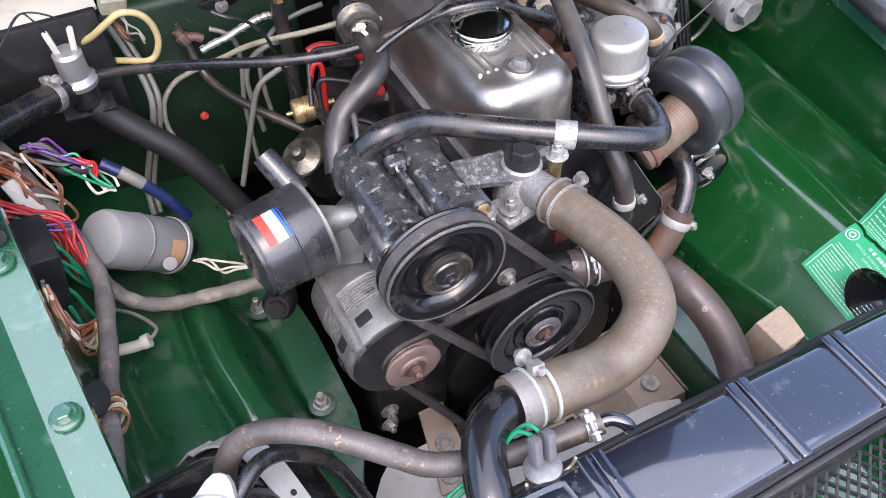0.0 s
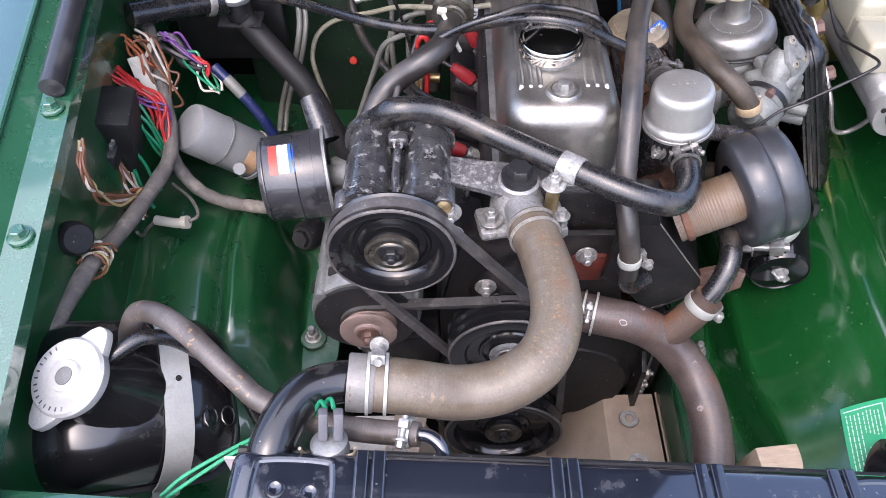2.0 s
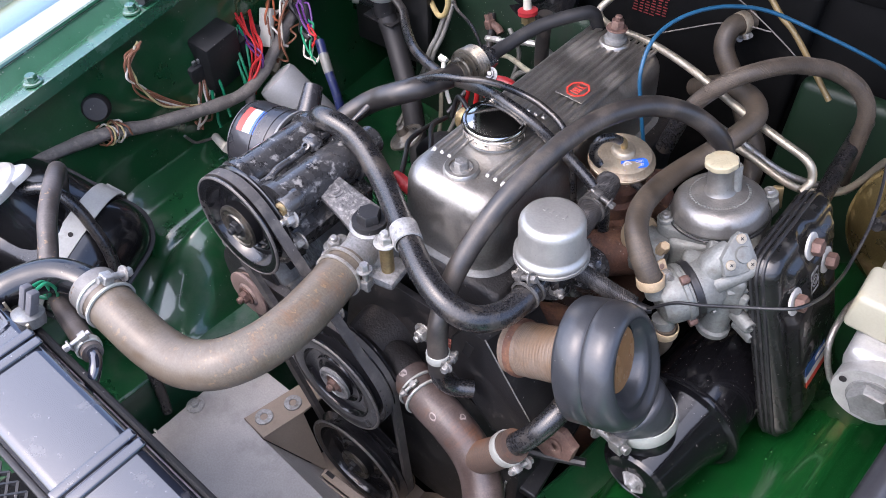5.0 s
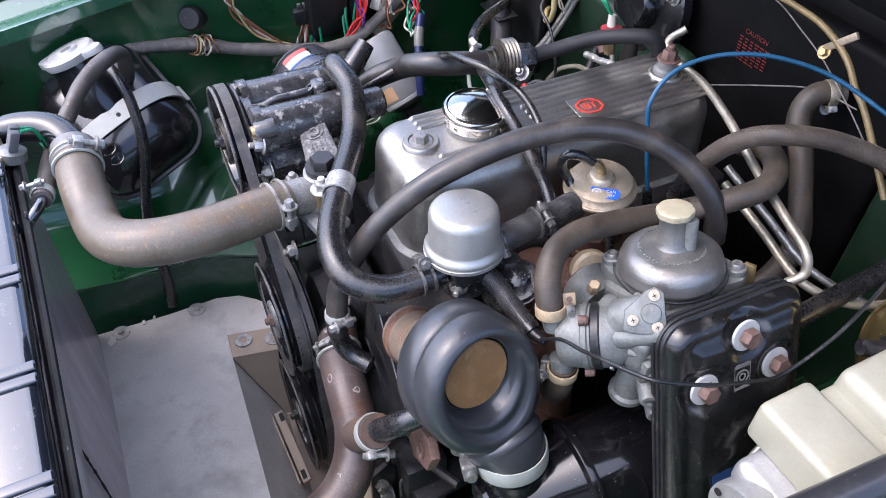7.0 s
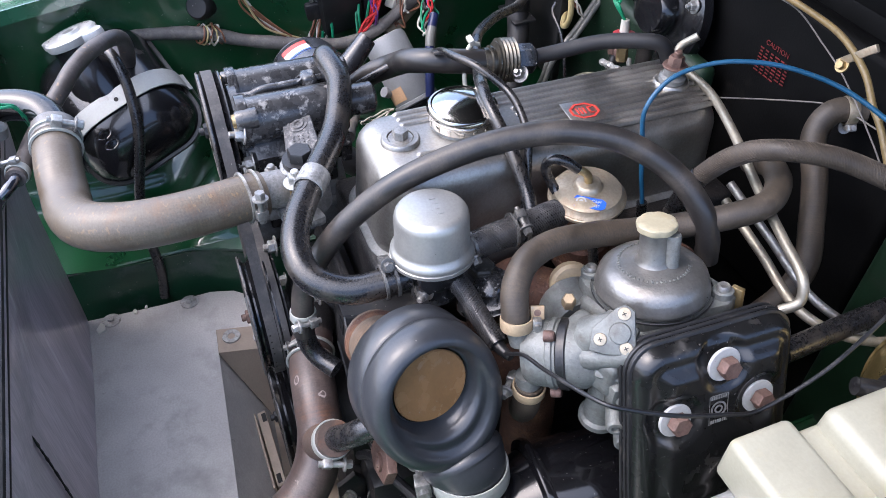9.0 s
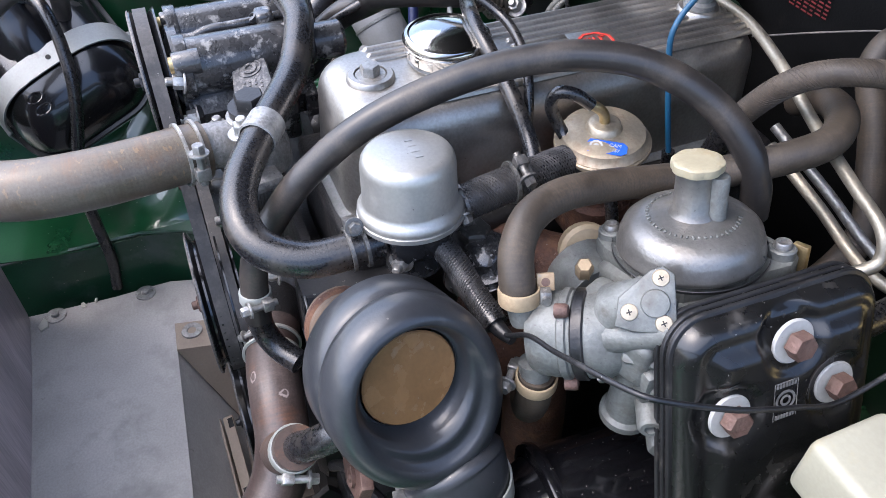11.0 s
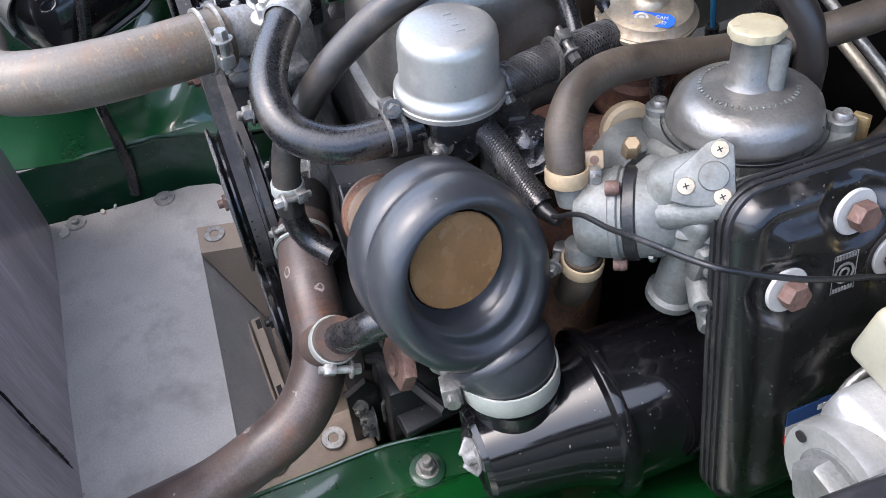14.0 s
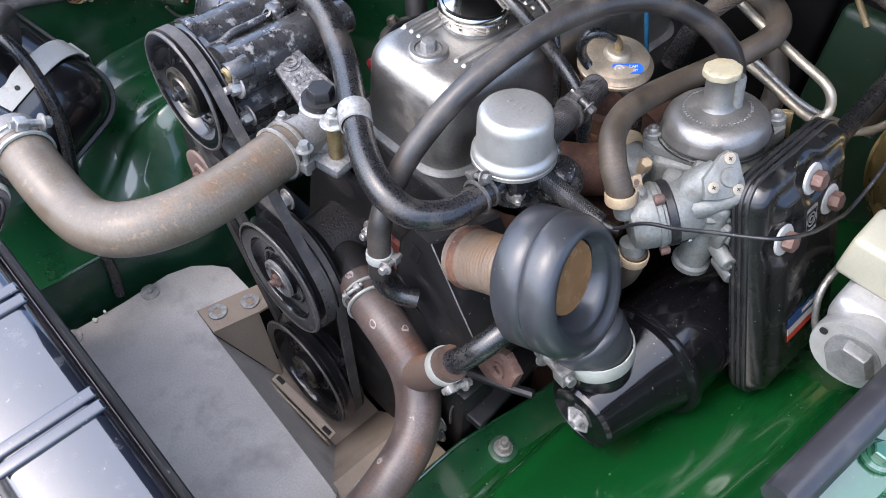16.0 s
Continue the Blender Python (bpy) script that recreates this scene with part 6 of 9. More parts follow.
# recirculation valve with golden diaphragm
egr = thing("recirculation_valve", (0.474, 0.66, 0.88), "exhaust gas recirculation valve with golden diaphragm can", "valve")
em2 = at((0.470, 0.666, 0.950), (0.04, -0.08, 1))
part("diaphragm_can", lathe([(0.028, -0.006), (0.0325, -0.004), (0.0338, 0), (0.0338, 0.003), (0.0315, 0.0050), (0.030, 0.009), (0.024, 0.0115), (0.013, 0.0125), (0.0115, 0.0165), (0.0095, 0.0178), (0, 0.0178)], em2, 52), GOLD, egr, "yellow passivated pressed can")
part("crimp", lathe([(0.0335, -0.002), (0.0350, -0.001), (0.0350, 0.0015), (0.0335, 0.0025)], em2, 64, False), GOLD, egr)
part("nipple", tube([(0.4705, 0.665, 0.966), (0.4705, 0.663, 0.974), (0.4705, 0.657, 0.981), (0.4690, 0.650, 0.985)], 0.0038, 10), BRASS, egr, "bent brass nipple")
part("label", plate([(-0.013, -0.0058), (0.010, -0.0058), (0.0135, -0.003), (0.0135, 0.003), (0.010, 0.0058), (-0.013, 0.0058), (-0.0155, 0.0)], 0.0004, em2 @ Matrix.Rotation(radians(50), 4, "Z") @ Matrix.Translation((0.006, -0.0195, 0.0112)) @ Matrix.Rotation(radians(9), 4, "X")), LABEL_BLUE, egr, "blue oval label with pale mark")
lm = em2 @ Matrix.Rotation(radians(50), 4, "Z") @ Matrix.Translation((0.006, -0.0195, 0.0117)) @ Matrix.Rotation(radians(9), 4, "X")
part("label_print", join(lathe([(0.0032, 0), (0.0046, 0), (0.0046, 0.0002), (0.0032, 0.0002)], lm @ Matrix.Translation((-0.008, 0, 0)), 18, False), lathe([(0.0018, 0), (0.0018, 0.0002), (0, 0.0002)], lm @ Matrix.Translation((-0.008, 0, 0)), 12),
                         lettering("CAM", 0.0040, lm @ Matrix.Translation((0.005, 0.0008, 0))), lettering("1157", 0.0036, lm @ Matrix.Translation((0.005, -0.0036, 0)))), LABEL_WHITE, egr)
part("body", join(lathe([(0.026, -0.075), (0.027, -0.050), (0.022, -0.046), (0.021, -0.030), (0.030, -0.024), (0.030, -0.006)], em2, 32), rbox(0.06, 0.055, 0.018, em2 @ Matrix.Translation((0, 0, -0.085)), 0.006)), RUST, egr, "rust-brown heat-stained body")
hose("vacuum_tube", [(0.470, 0.652, 0.984), (0.466, 0.640, 0.993), (0.460, 0.630, 0.993), (0.4545, 0.629, 0.980), (0.4535, 0.636, 0.964), (0.460, 0.640, 0.955), (0.475, 0.641, 0.951), (0.490, 0.647, 0.946), (0.505, 0.652, 0.936), (0.514, 0.654, 0.915), (0.516, 0.655, 0.89)], 0.0046, RUBBER, "thin black vacuum tube on the golden valve", 12, 8)

# carburettor
cb = thing("carburettor", (0.58, 0.62, 0.84), "grey cast alloy carburettor with round suction chamber", "carburettor")
dm = at((0.5810, 0.6648, 0.9430), (-0.20, -0.03, 1))
crng = random.Random(12)
cd = Vector((0.58, 0.77, 0.27)).normalized()
c0 = Vector((0.579, 0.557, 0.905))
part("suction_chamber", lathe([(0.0440, 0), (0.0455, 0.002), (0.0455, 0.004), (0.0446, 0.006), (0.0440, 0.011), (0.0420, 0.0165), (0.0375, 0.0210), (0.031, 0.0238), (0.022, 0.0252), (0.0150, 0.0265), (0.0125, 0.030), (0.0118, 0.058), (0, 0.058)], dm, 60), ALU_CHAMBER, cb, "domed alloy suction chamber")
def fluted_cap():
    """A plastic cap with eight scallops round its edge."""
    bm = lathe([(0.0128, 0.0555), (0.0150, 0.0565), (0.0153, 0.0590), (0.0150, 0.0612), (0.0138, 0.0622), (0.0080, 0.0624), (0, 0.0624)], None, 96)
    for v in bm.verts:
        q = math.hypot(v.co.x, v.co.y)
        if q > 0.012:
            k = 1 + 0.055 * abs(math.cos(4 * math.atan2(v.co.y, v.co.x))) - 0.02
            v.co.x, v.co.y = v.co.x * k, v.co.y * k
    bm.transform(dm)
    return bm


part("damper_cap", fluted_cap(), CAP_CREAM, cb, "cream plastic damper cap")
part("vent_boss", lathe([(0.0072, 0.022), (0.0064, 0.027), (0.0064, 0.0525), (0.0055, 0.054), (0, 0.0545)], dm @ Matrix.Translation((0.0105, 0.0080, 0)), 18), ALU_CARB, cb)
part("chamber_flange", plate([(-0.049, -0.026), (-0.042, -0.042), (-0.028, -0.044), (0.022, -0.036), (0.034, -0.028), (0.0425, 0.042), (0.036, 0.054), (0.020, 0.054), (-0.030, 0.046), (-0.046, 0.028)], 0.0125, dm @ Matrix.Translation((0, 0, -0.0150)), 0.0022), ALU_CARB, cb, "flat cast flange under the dome")
part("float_deck", plate([(-0.044, -0.022), (-0.036, -0.037), (0.018, -0.031), (0.029, -0.024), (0.0375, 0.040), (0.030, 0.049), (-0.026, 0.042), (-0.041, 0.026)], 0.022, dm @ Matrix.Translation((0, 0, -0.0378)), 0.002), ALU_CARB, cb, "recessed cast side below the flange")
part("cast_notch", rbox(0.004, 0.0024, 0.019, dm @ Matrix.Translation((0.0390, 0.012, -0.013)), 0.001), ALU_CARB, cb, "raised casting mark")
part("gasket", lathe([(0.0478, -0.0015), (0.0482, -0.0012), (0.0482, 0.0004), (0.0478, 0.0008)], dm, 56, False), BLACK_SATIN, cb, "dark gasket line")
for q in ((0.5423, 0.6326, 0.9360), (0.6110, 0.7090, 0.9530), (0.6057, 0.6404, 0.9480)):
    boss = part("screw_boss", lathe([(0.0085, -0.020), (0.0085, 0.0), (0.0075, 0.001), (0, 0.001)], at(q, (-0.20, -0.03, 1)), 18), ALU_CARB, cb)
    part("screw", lathe([(0.0055, 0.001), (0.0055, 0.0035), (0.0045, 0.005), (0.0022, 0.005), (0.0018, 0.0032), (0, 0.0032)], at(q, (-0.20, -0.03, 1)), 16), ZINC, boss)
for k in range(7):
    a = 0.3 + 0.32 * k
    part("choke_rib", rbox(0.003, 0.010, 0.002, at(c0, cd) @ Matrix.Rotation(a, 4, "Z") @ Matrix.Translation((0.0272, 0, 0.045)) @ Matrix.Rotation(radians(90), 4, "Y"), 0.0006), ALU_CARB, cb)
part("return_spring", tube([Vector((0.628, 0.600, 0.930)) + Vector((0.012, 0.022, -0.020)) * (k / 60) + Vector((0.0032 * math.cos(k * 0.9), 0.0032 * math.sin(k * 0.9), 0)) for k in range(61)], 0.0006, 5, straight=True), ZINC, cb, "small coiled return spring")
part("throttle_lever", join(plate([(-0.016, -0.006), (0.012, -0.010), (0.020, 0.0), (0.012, 0.010), (-0.016, 0.006)], 0.0022, at((0.646, 0.618, 0.900), (0.9, -0.4, 0.3), (0.1, 0.2, -1)), 0.0004)), ZINC, cb, "flat plated throttle lever")
part("tab", rbox(0.010, 0.005, 0.026, dm @ Matrix.Rotation(radians(20), 4, "Z") @ Matrix.Translation((0.052, 0.040, -0.022)), 0.001), BRASS, cb, "brass tab")
for k in range(40):
    a = radians(130 + 7.2 * k)
    part("cast_letter", rbox(crng.uniform(0.0014, 0.0030), crng.uniform(0.0010, 0.0018), 0.0009, dm @ Matrix.Rotation(a, 4, "Z") @ Matrix.Translation((0.0272, 0, 0.0245)) @ Matrix.Rotation(radians(18), 4, "Y") @ Matrix.Rotation(crng.uniform(-0.4, 0.4), 4, "Z"), 0.0002), ALU_CARB, cb)
part("body", join(rbox(0.085, 0.085, 0.055, dm @ Matrix.Rotation(radians(15), 4, "Z") @ Matrix.Translation((0, 0, -0.066)), 0.008, 3),
                  rbox(0.06, 0.035, 0.035, at((0.610, 0.600, 0.905), (0, 0, 1), (1, 0.4, 0)), 0.006, 3),
                  lathe([(0.025, 0), (0.025, 0.03), (0.02, 0.034)], at((0.56, 0.62, 0.895), (-1, 0, 0)), 22),
                  lathe([(0.0135, 0), (0.0135, 0.050), (0.0165, 0.052), (0.0165, 0.057), (0.012, 0.060), (0, 0.060)], at((0.626, 0.608, 0.910), (0.0, -0.03, -1)), 22),
                  rbox(0.03, 0.05, 0.012, at((0.61, 0.61, 0.925), (0.4, -0.5, 1), (1, 0.4, 0)), 0.004)), ALU_CARB, cb, "grey cast carburettor body")
# automatic choke, a round box with a black band
part("choke_cover", lathe([(0.016, 0), (0.0225, 0.002), (0.0260, 0.008), (0.0270, 0.018), (0.0270, 0.030)], at(c0, cd), 36), ALU_CARB, cb, "domed alloy choke cover")
part("choke_ring", lathe([(0.0270, 0.022), (0.0285, 0.023), (0.0285, 0.027), (0.0270, 0.028)], at(c0, cd), 36, False), ALU_CARB, cb)
part("choke_band", lathe([(0.0275, 0.030), (0.0285, 0.031), (0.0285, 0.037), (0.0275, 0.038)], at(c0, cd), 36, False), BLACK_PLASTIC, cb, "black insulating ring")
part("choke_body", join(lathe([(0.0270, 0.038), (0.0265, 0.050), (0.020, 0.062), (0, 0.064)], at(c0, cd), 36), tube([c0 + cd * 0.05 + Vector((0.01, -0.01, 0.012)), c0 + cd * 0.085 + Vector((0.012, -0.012, 0.022))], 0.009, 16, straight=True)), ALU_CARB, cb)
part("inlet_stub", tube([(0.578, 0.553, 0.918), (0.574, 0.551, 0.93), (0.572, 0.551, 0.938)], 0.0095, 14), ALU_CARB, cb)
part("outlet_stub", tube([(0.590, 0.556, 0.890), (0.594, 0.556, 0.876), (0.595, 0.556, 0.868)], 0.0105, 14), ALU_CARB, cb)
for k in range(3):
    a = 0.6 + 2.1 * k
    q = c0 + cd * 0.028
    fr = at(q, cd)
    part("clamp_lug", lathe([(0.0045, -0.006), (0.0045, 0.000), (0.0035, 0.002), (0, 0.002)], fr @ Matrix.Translation((0.0305 * math.cos(a), 0.0305 * math.sin(a), 0)), 12), RUST_BOLT, cb, "rusty clamp screw")
lev = at((0.620, 0.596, 0.956), (0.53, -0.50, 0.68), (0.37, 0.93, 0.0))
part("link_bracket", join(plate([(-0.010, -0.011), (0.000, -0.014), (0.018, -0.015), (0.0235, -0.008), (0.0225, 0.018), (0.016, 0.0225), (0.009, 0.020), (-0.008, 0.005)], 0.006, lev, 0.0015), lathe([(0.0085, 0), (0.0075, 0.005), (0, 0.006)], lev @ Matrix.Translation((0.012, 0.002, 0.004)), 22)), ALU_CARB, cb)
part("cross_tube", join(tube([c0 + cd * 0.050, lev @ Vector((-0.008, 0.0, -0.012)), lev @ Vector((0.008, 0.002, -0.010))], 0.0150, 20, straight=True)), ALU_CARB, cb, "", 60)
part("linkage_arm", join(rbox(0.034, 0.014, 0.008, at((0.636, 0.605, 0.925), (0.4, -0.4, 0.7), (0.6, 0.8, 0)), 0.003), rbox(0.012, 0.012, 0.030, at((0.640, 0.604, 0.893), (0.1, -0.1, 1)), 0.003)), ALU_CARB, cb)
for x, y in ((0.015, 0.016), (-0.002, -0.003), (0.0165, -0.009)):
    part("cross_screw", join(lathe([(0.0052, 0), (0.0045, 0.002), (0, 0.0026)], lev @ Matrix.Translation((x, y, 0.005)), 18)), GOLD, cb, "yellow plated cross-head screw")
    part("screw_slot", join(*[rbox(0.0034, 0.0007, 0.0004, lev @ Matrix.Translation((x, y, 0.0074)) @ Matrix.Rotation(q, 4, "Z"), 0) for q in (0.3 + 9 * x, 0.3 + 9 * x + math.pi / 2)]), BLACK_DULL, cb)
for p in ((0.640, 0.607, 0.888), (0.645, 0.615, 0.868), (0.632, 0.617, 0.905)):
    part("spindle", lathe([(0.0075, 0), (0.0075, 0.022), (0.006, 0.024), (0.0035, 0.024), (0.0035, 0.020), (0, 0.020)], at(p, (0.9, -0.5, 0.1)), 16), ALU_CARB, cb)
for p in ((0.6205, 0.6010, 0.9010), (0.6320, 0.6055, 0.8750)):
    part("stop_screw", join(lathe([(0.0072, -0.014), (0.0072, 0.0), (0.0055, 0.001), (0, 0.001)], at(p, (0.75, -0.65, 0.1)), 16)), ALU_CARB, cb)
    part("screw_end", hexbolt(at(Vector(p) + Vector((0.75, -0.65, 0.1)) * 0.0005, (0.75, -0.65, 0.1)), 0.0044, 0.004, False), RUST_BOLT, cb, "rusty screw head")
part("heat_insulator", lathe([(0.016, 0), (0.020, 0.003), (0.020, 0.016), (0.017, 0.019), (0, 0.019)], at((0.5147, 0.6343, 0.8940), (0.7, -0.3, 0.5)), 26), TAN_PLASTIC, cb, "tan plastic insulator")
part("brass_union", join(lathe([(0.006, 0), (0.006, 0.014), (0.0045, 0.016), (0, 0.016)], at((0.5540, 0.6086, 0.9140), (0.3, -0.3, 1)), 6)), TAN_CLAMP, cb, "tarnished brass union")
part("plastic_spacer", rbox(0.012, 0.05, 0.075, at((0.646, 0.634, 0.872), (0, 0, 1), (1, -0.1, 0)), 0.002), WHITE, cb, "cream plastic spacer plate")
hose_c = hose("choke_water_hose", [(0.572, 0.551, 0.930), (0.566, 0.551, 0.942), (0.552, 0.557, 0.956), (0.537, 0.574, 0.964), (0.527, 0.602, 0.964), (0.523, 0.640, 0.957), (0.524, 0.68, 0.950), (0.535, 0.72, 0.953), (0.552, 0.756, 0.967), (0.557, 0.785, 0.976), (0.538, 0.812, 0.977), (0.50, 0.838, 0.962), (0.46, 0.86, 0.93)], 0.0112, RUBBER_RUST, "dusty brown water hose curving to the carburettor choke", 18, 8)
clamp(hose_c, (0.5705, 0.551, 0.934), (-0.3, 0.05, 1), 0.0115, 0.010, TAN_CLAMP, (0.35, 0.95, 0.1), 0.9)
part("clamp_tab", rbox(0.011, 0.011, 0.004, at((0.5690, 0.5690, 0.9375), (0.75, -0.3, 0.6), (0.3, 0.95, 0)), 0.0008), TAN_CLAMP, hose_c, "tan plated tab")
part("clamp_screw", lathe([(0.0042, 0), (0.0040, 0.0018), (0, 0.0024)], at((0.5705, 0.5684, 0.9387), (0.75, -0.3, 0.6)), 16), RUST_BOLT, hose_c)
h = hose("choke_return_hose", [(0.594, 0.556, 0.882), (0.594, 0.556, 0.856), (0.583, 0.560, 0.830), (0.56, 0.57, 0.82)], 0.0118, RUBBER_RUST, "short brown hose below the choke", 16, 7)
clamp(h, (0.5945, 0.556, 0.876), (0, 0, 1), 0.0122, 0.009, TAN_CLAMP, (-0.8, -0.8, 0), 0.9)

def outline(hx, hy, r):
    """Points round a rectangle with rounded corners."""
    r = max(r, 0.0004)
    pts = []
    for q, (sx, sy) in enumerate(((1, 1), (-1, 1), (-1, -1), (1, -1))):
        pts += [(sx * (hx - r) + r * math.cos(radians(90 * q + 11.25 * k)), sy * (hy - r) + r * math.sin(radians(90 * q + 11.25 * k))) for k in range(9)]
        x0, y0 = pts[-1]
        nx, ny = ((-1, 1), (-1, -1), (1, -1), (1, 1))[q]
        x1, y1 = (nx * (hx - r) + r * math.cos(radians(90 * q + 90)), ny * (hy - r) + r * math.sin(radians(90 * q + 90)))
        n = 56 if q % 2 == 0 else 88
        pts += [(x0 + (x1 - x0) * k / n, y0 + (y1 - y0) * k / n) for k in range(1, n)]
    return pts


# air filter case
af = thing("air_filter_case", (0.68, 0.67, 0.73), "black pressed steel air filter case with three bolts", "air filter")
fm3 = at((0.6995, 0.662, 0.860), Vector((0.936, -0.02, 0.35)), (0.03, 1.0, 0)) @ Matrix.Translation((0.0055, 0, 0))
part("case", plate(outline(0.0675, 0.115, 0.022), 0.012, fm3 @ Matrix.Translation((0, 0, -0.0285)), 0.003), BLACK_LID, af, "", 60)
part("adapter", plate(outline(0.034, 0.024, 0.008), 0.034, fm3 @ Matrix.Translation((0.004, 0.010, -0.062)), 0.002), BLACK_CAST, af, "black intake adapter")
BOLTS = ((-0.0005, 0.094), (-0.0405, 0.058), (0.0315, 0.056))


def lid():
    """Pressed lid: rounded corners, stepped border, sunk seats round the bolts, a pressed arch."""
    bm = bmesh.new()
    hx, hy, r = 0.069, 0.1165, 0.022
    rim = outline(hx, hy, r)
    rings = [[bm.verts.new((x, y, -0.022)) for x, y in rim]]
    for s_ in [1 - 0.0012 * k for k in range(8)] + [0.99 - 0.006 * k for k in range(1, 60)] + [0.62 - 0.03 * k for k in range(20)]:
        ring = []
        for x0, y0 in rim:
            x, y = x0 * s_, y0 * s_
            qx, qy = abs(x) - hx + r, abs(y) - hy + r
            e = r - math.hypot(max(qx, 0), max(qy, 0)) - min(max(qx, qy), 0)
            t = min(1, max(e, 0) / 0.012)
            z = -0.020 + 0.0205 * math.sqrt(max(0, 1 - (1 - t) ** 2)) + 0.0070 * smooth(0.014, 0.027, e)
            for bx, by in BOLTS:
                z -= 0.0045 * smooth(0.0245, 0.0160, math.hypot(x - bx, y - by))
            arch = abs(math.hypot(x + 0.015, (y + 0.052) * 0.8) - 0.026)
            z += 0.0022 * smooth(0.010, 0.001, arch) * smooth(-0.040, -0.015, y)
            ring.append(bm.verts.new((x, y, z)))
        rings.append(ring)
    for a, b in zip(rings, rings[1:]):
        for i in range(len(a)):
            bm.faces.new((a[i], a[(i + 1) % len(a)], b[(i + 1) % len(a)], b[i]))
    bm.faces.new(rings[-1])
    bmesh.ops.remove_doubles(bm, verts=bm.verts[:], dist=0.00005)
    bmesh.ops.recalc_face_normals(bm, faces=bm.faces)
    bm.transform(fm3)
    return bm


part("lid", lid(), BLACK_LID, af, "pressed black lid", 60)
def seam_band(z, h):
    bm = plate(outline(0.0703, 0.1178, 0.023), h, fm3 @ Matrix.Translation((0, 0, z)), 0.0008)
    return bm


for z in (-0.0245, -0.0190, -0.0135):
    part("seam", seam_band(z, 0.0026), BLACK_SATIN, af, "", 60)
for x, y in BOLTS:
    q = fm3 @ Matrix.Translation((x, y, 0.0024))
    w = part("washer", lathe([(0.0135, 0), (0.0137, 0.0014), (0.0130, 0.0022), (0, 0.0022)], q, 36), WASHER, af, "dull white washer")
    part("bolt", hexbolt(q @ Matrix.Translation((0, 0, 0.002)), 0.0085, 0.008, False), RUST_BOLT, w, "rust-brown hexagon bolt")
bq = fm3 @ Matrix.Translation((-0.007, 0.060, 0.0082))
part("badge", join(rbox(0.014, 0.0005, 0.0003, bq @ Matrix.Translation((0, 0.0125, 0)), 0), lathe([(0.0052, 0), (0.0068, 0), (0.0068, 0.0003), (0.0052, 0.0003)], bq, 24, False), lathe([(0.0022, 0), (0.0036, 0), (0.0036, 0.0003), (0.0022, 0.0003)], bq, 18, False),
                   *[rbox(0.0014, 0.0028, 0.0003, bq @ Matrix.Translation((-0.006 + 0.002 * k, s * 0.0105, 0)), 0) for k in range(7) for s in (-1, 1)],
                   *[rbox(0.0004, 0.025, 0.0003, bq @ Matrix.Translation((s * 0.0078, 0, 0)), 0) for s in (-1, 1)]), BADGE_GREY, af, "small silver printed badge")
for y0, y1, mt, nm in ((-0.0435, -0.0320, LABEL_NAVY, "navy"), (-0.0515, -0.0435, LABEL_WHITE, "pale"), (-0.0590, -0.0515, LABEL_RED, "red")):
    part("label", rbox(0.048, y1 - y0, 0.0005, fm3 @ Matrix.Translation((-0.010, (y0 + y1) / 2, 0.0078)), 0), mt, af, nm + " label band")
part("label_print", join(*[rbox(0.0030, 0.0042, 0.0003, fm3 @ Matrix.Translation((-0.010 + 0.0036 * k, -0.0375, 0.0083)), 0) for k in range(7)]), LABEL_WHITE, af)

# air temperature canister, elbow and warm air hose
can = thing("air_intake_canister", (0.65, 0.52, 0.70), "glossy black air intake canister with wing nut", "canister")
ca = Vector((0.06, 1.0, 0.07)).normalized()
cm3 = at((0.637, 0.466, 0.757), ca)
part("shell", lathe([(0.030, 0), (0.0335, 0.0015), (0.0345, 0.005), (0.044, 0.060), (0.0535, 0.086), (0.0550, 0.092), (0.0550, 0.200), (0.050, 0.206), (0, 0.206)], cm3, 52), BLACK_SHINY, can, "", 50)
part("seam_ring", lathe([(0.0535, 0.084), (0.0605, 0.086), (0.0615, 0.090), (0.0600, 0.094), (0.0545, 0.095)], cm3, 52, False), BLACK_SHINY, can)
part("end_disc", lathe([(0.0345, 0.003), (0.0320, -0.001), (0.0300, 0.001), (0.0295, 0.005), (0, 0.005)], cm3, 44), BLACK_SHINY, can)
part("wing_nut", join(lathe([(0.0100, 0.003), (0.0098, -0.001), (0.0060, -0.002), (0.0055, -0.008), (0.0035, -0.010), (0, -0.010)], cm3, 24),
                      *[rbox(0.0135, 0.0032, 0.0095, cm3 @ Matrix.Rotation(radians(30), 4, "Z") @ Matrix.Translation((sx * 0.0095, 0, -0.0085)) @ Matrix.Rotation(radians(-sx * 38), 4, "Y"), 0.0015, 3) for sx in (-1, 1)]), ALU_WHITE, can, "pale alloy wing nut")
part("collar", lathe([(0.040, -0.01), (0.0320, 0.008), (0.0300, 0.016), (0.0300, 0.046)], at((0.6275, 0.5005, 0.760), (-0.16, -0.03, 1)), 36), BLACK_GLOSS, can)
elb = thing("rubber_intake_elbow", (0.61, 0.49, 0.81), "bulbous black rubber intake elbow with open port", "elbow")
ex = Vector((0.93, 0.15, 0.33)).normalized()
e0 = Vector((0.580, 0.4715, 0.9085))
em4 = at(e0, ex, (0.045, 0.035, -0.107))
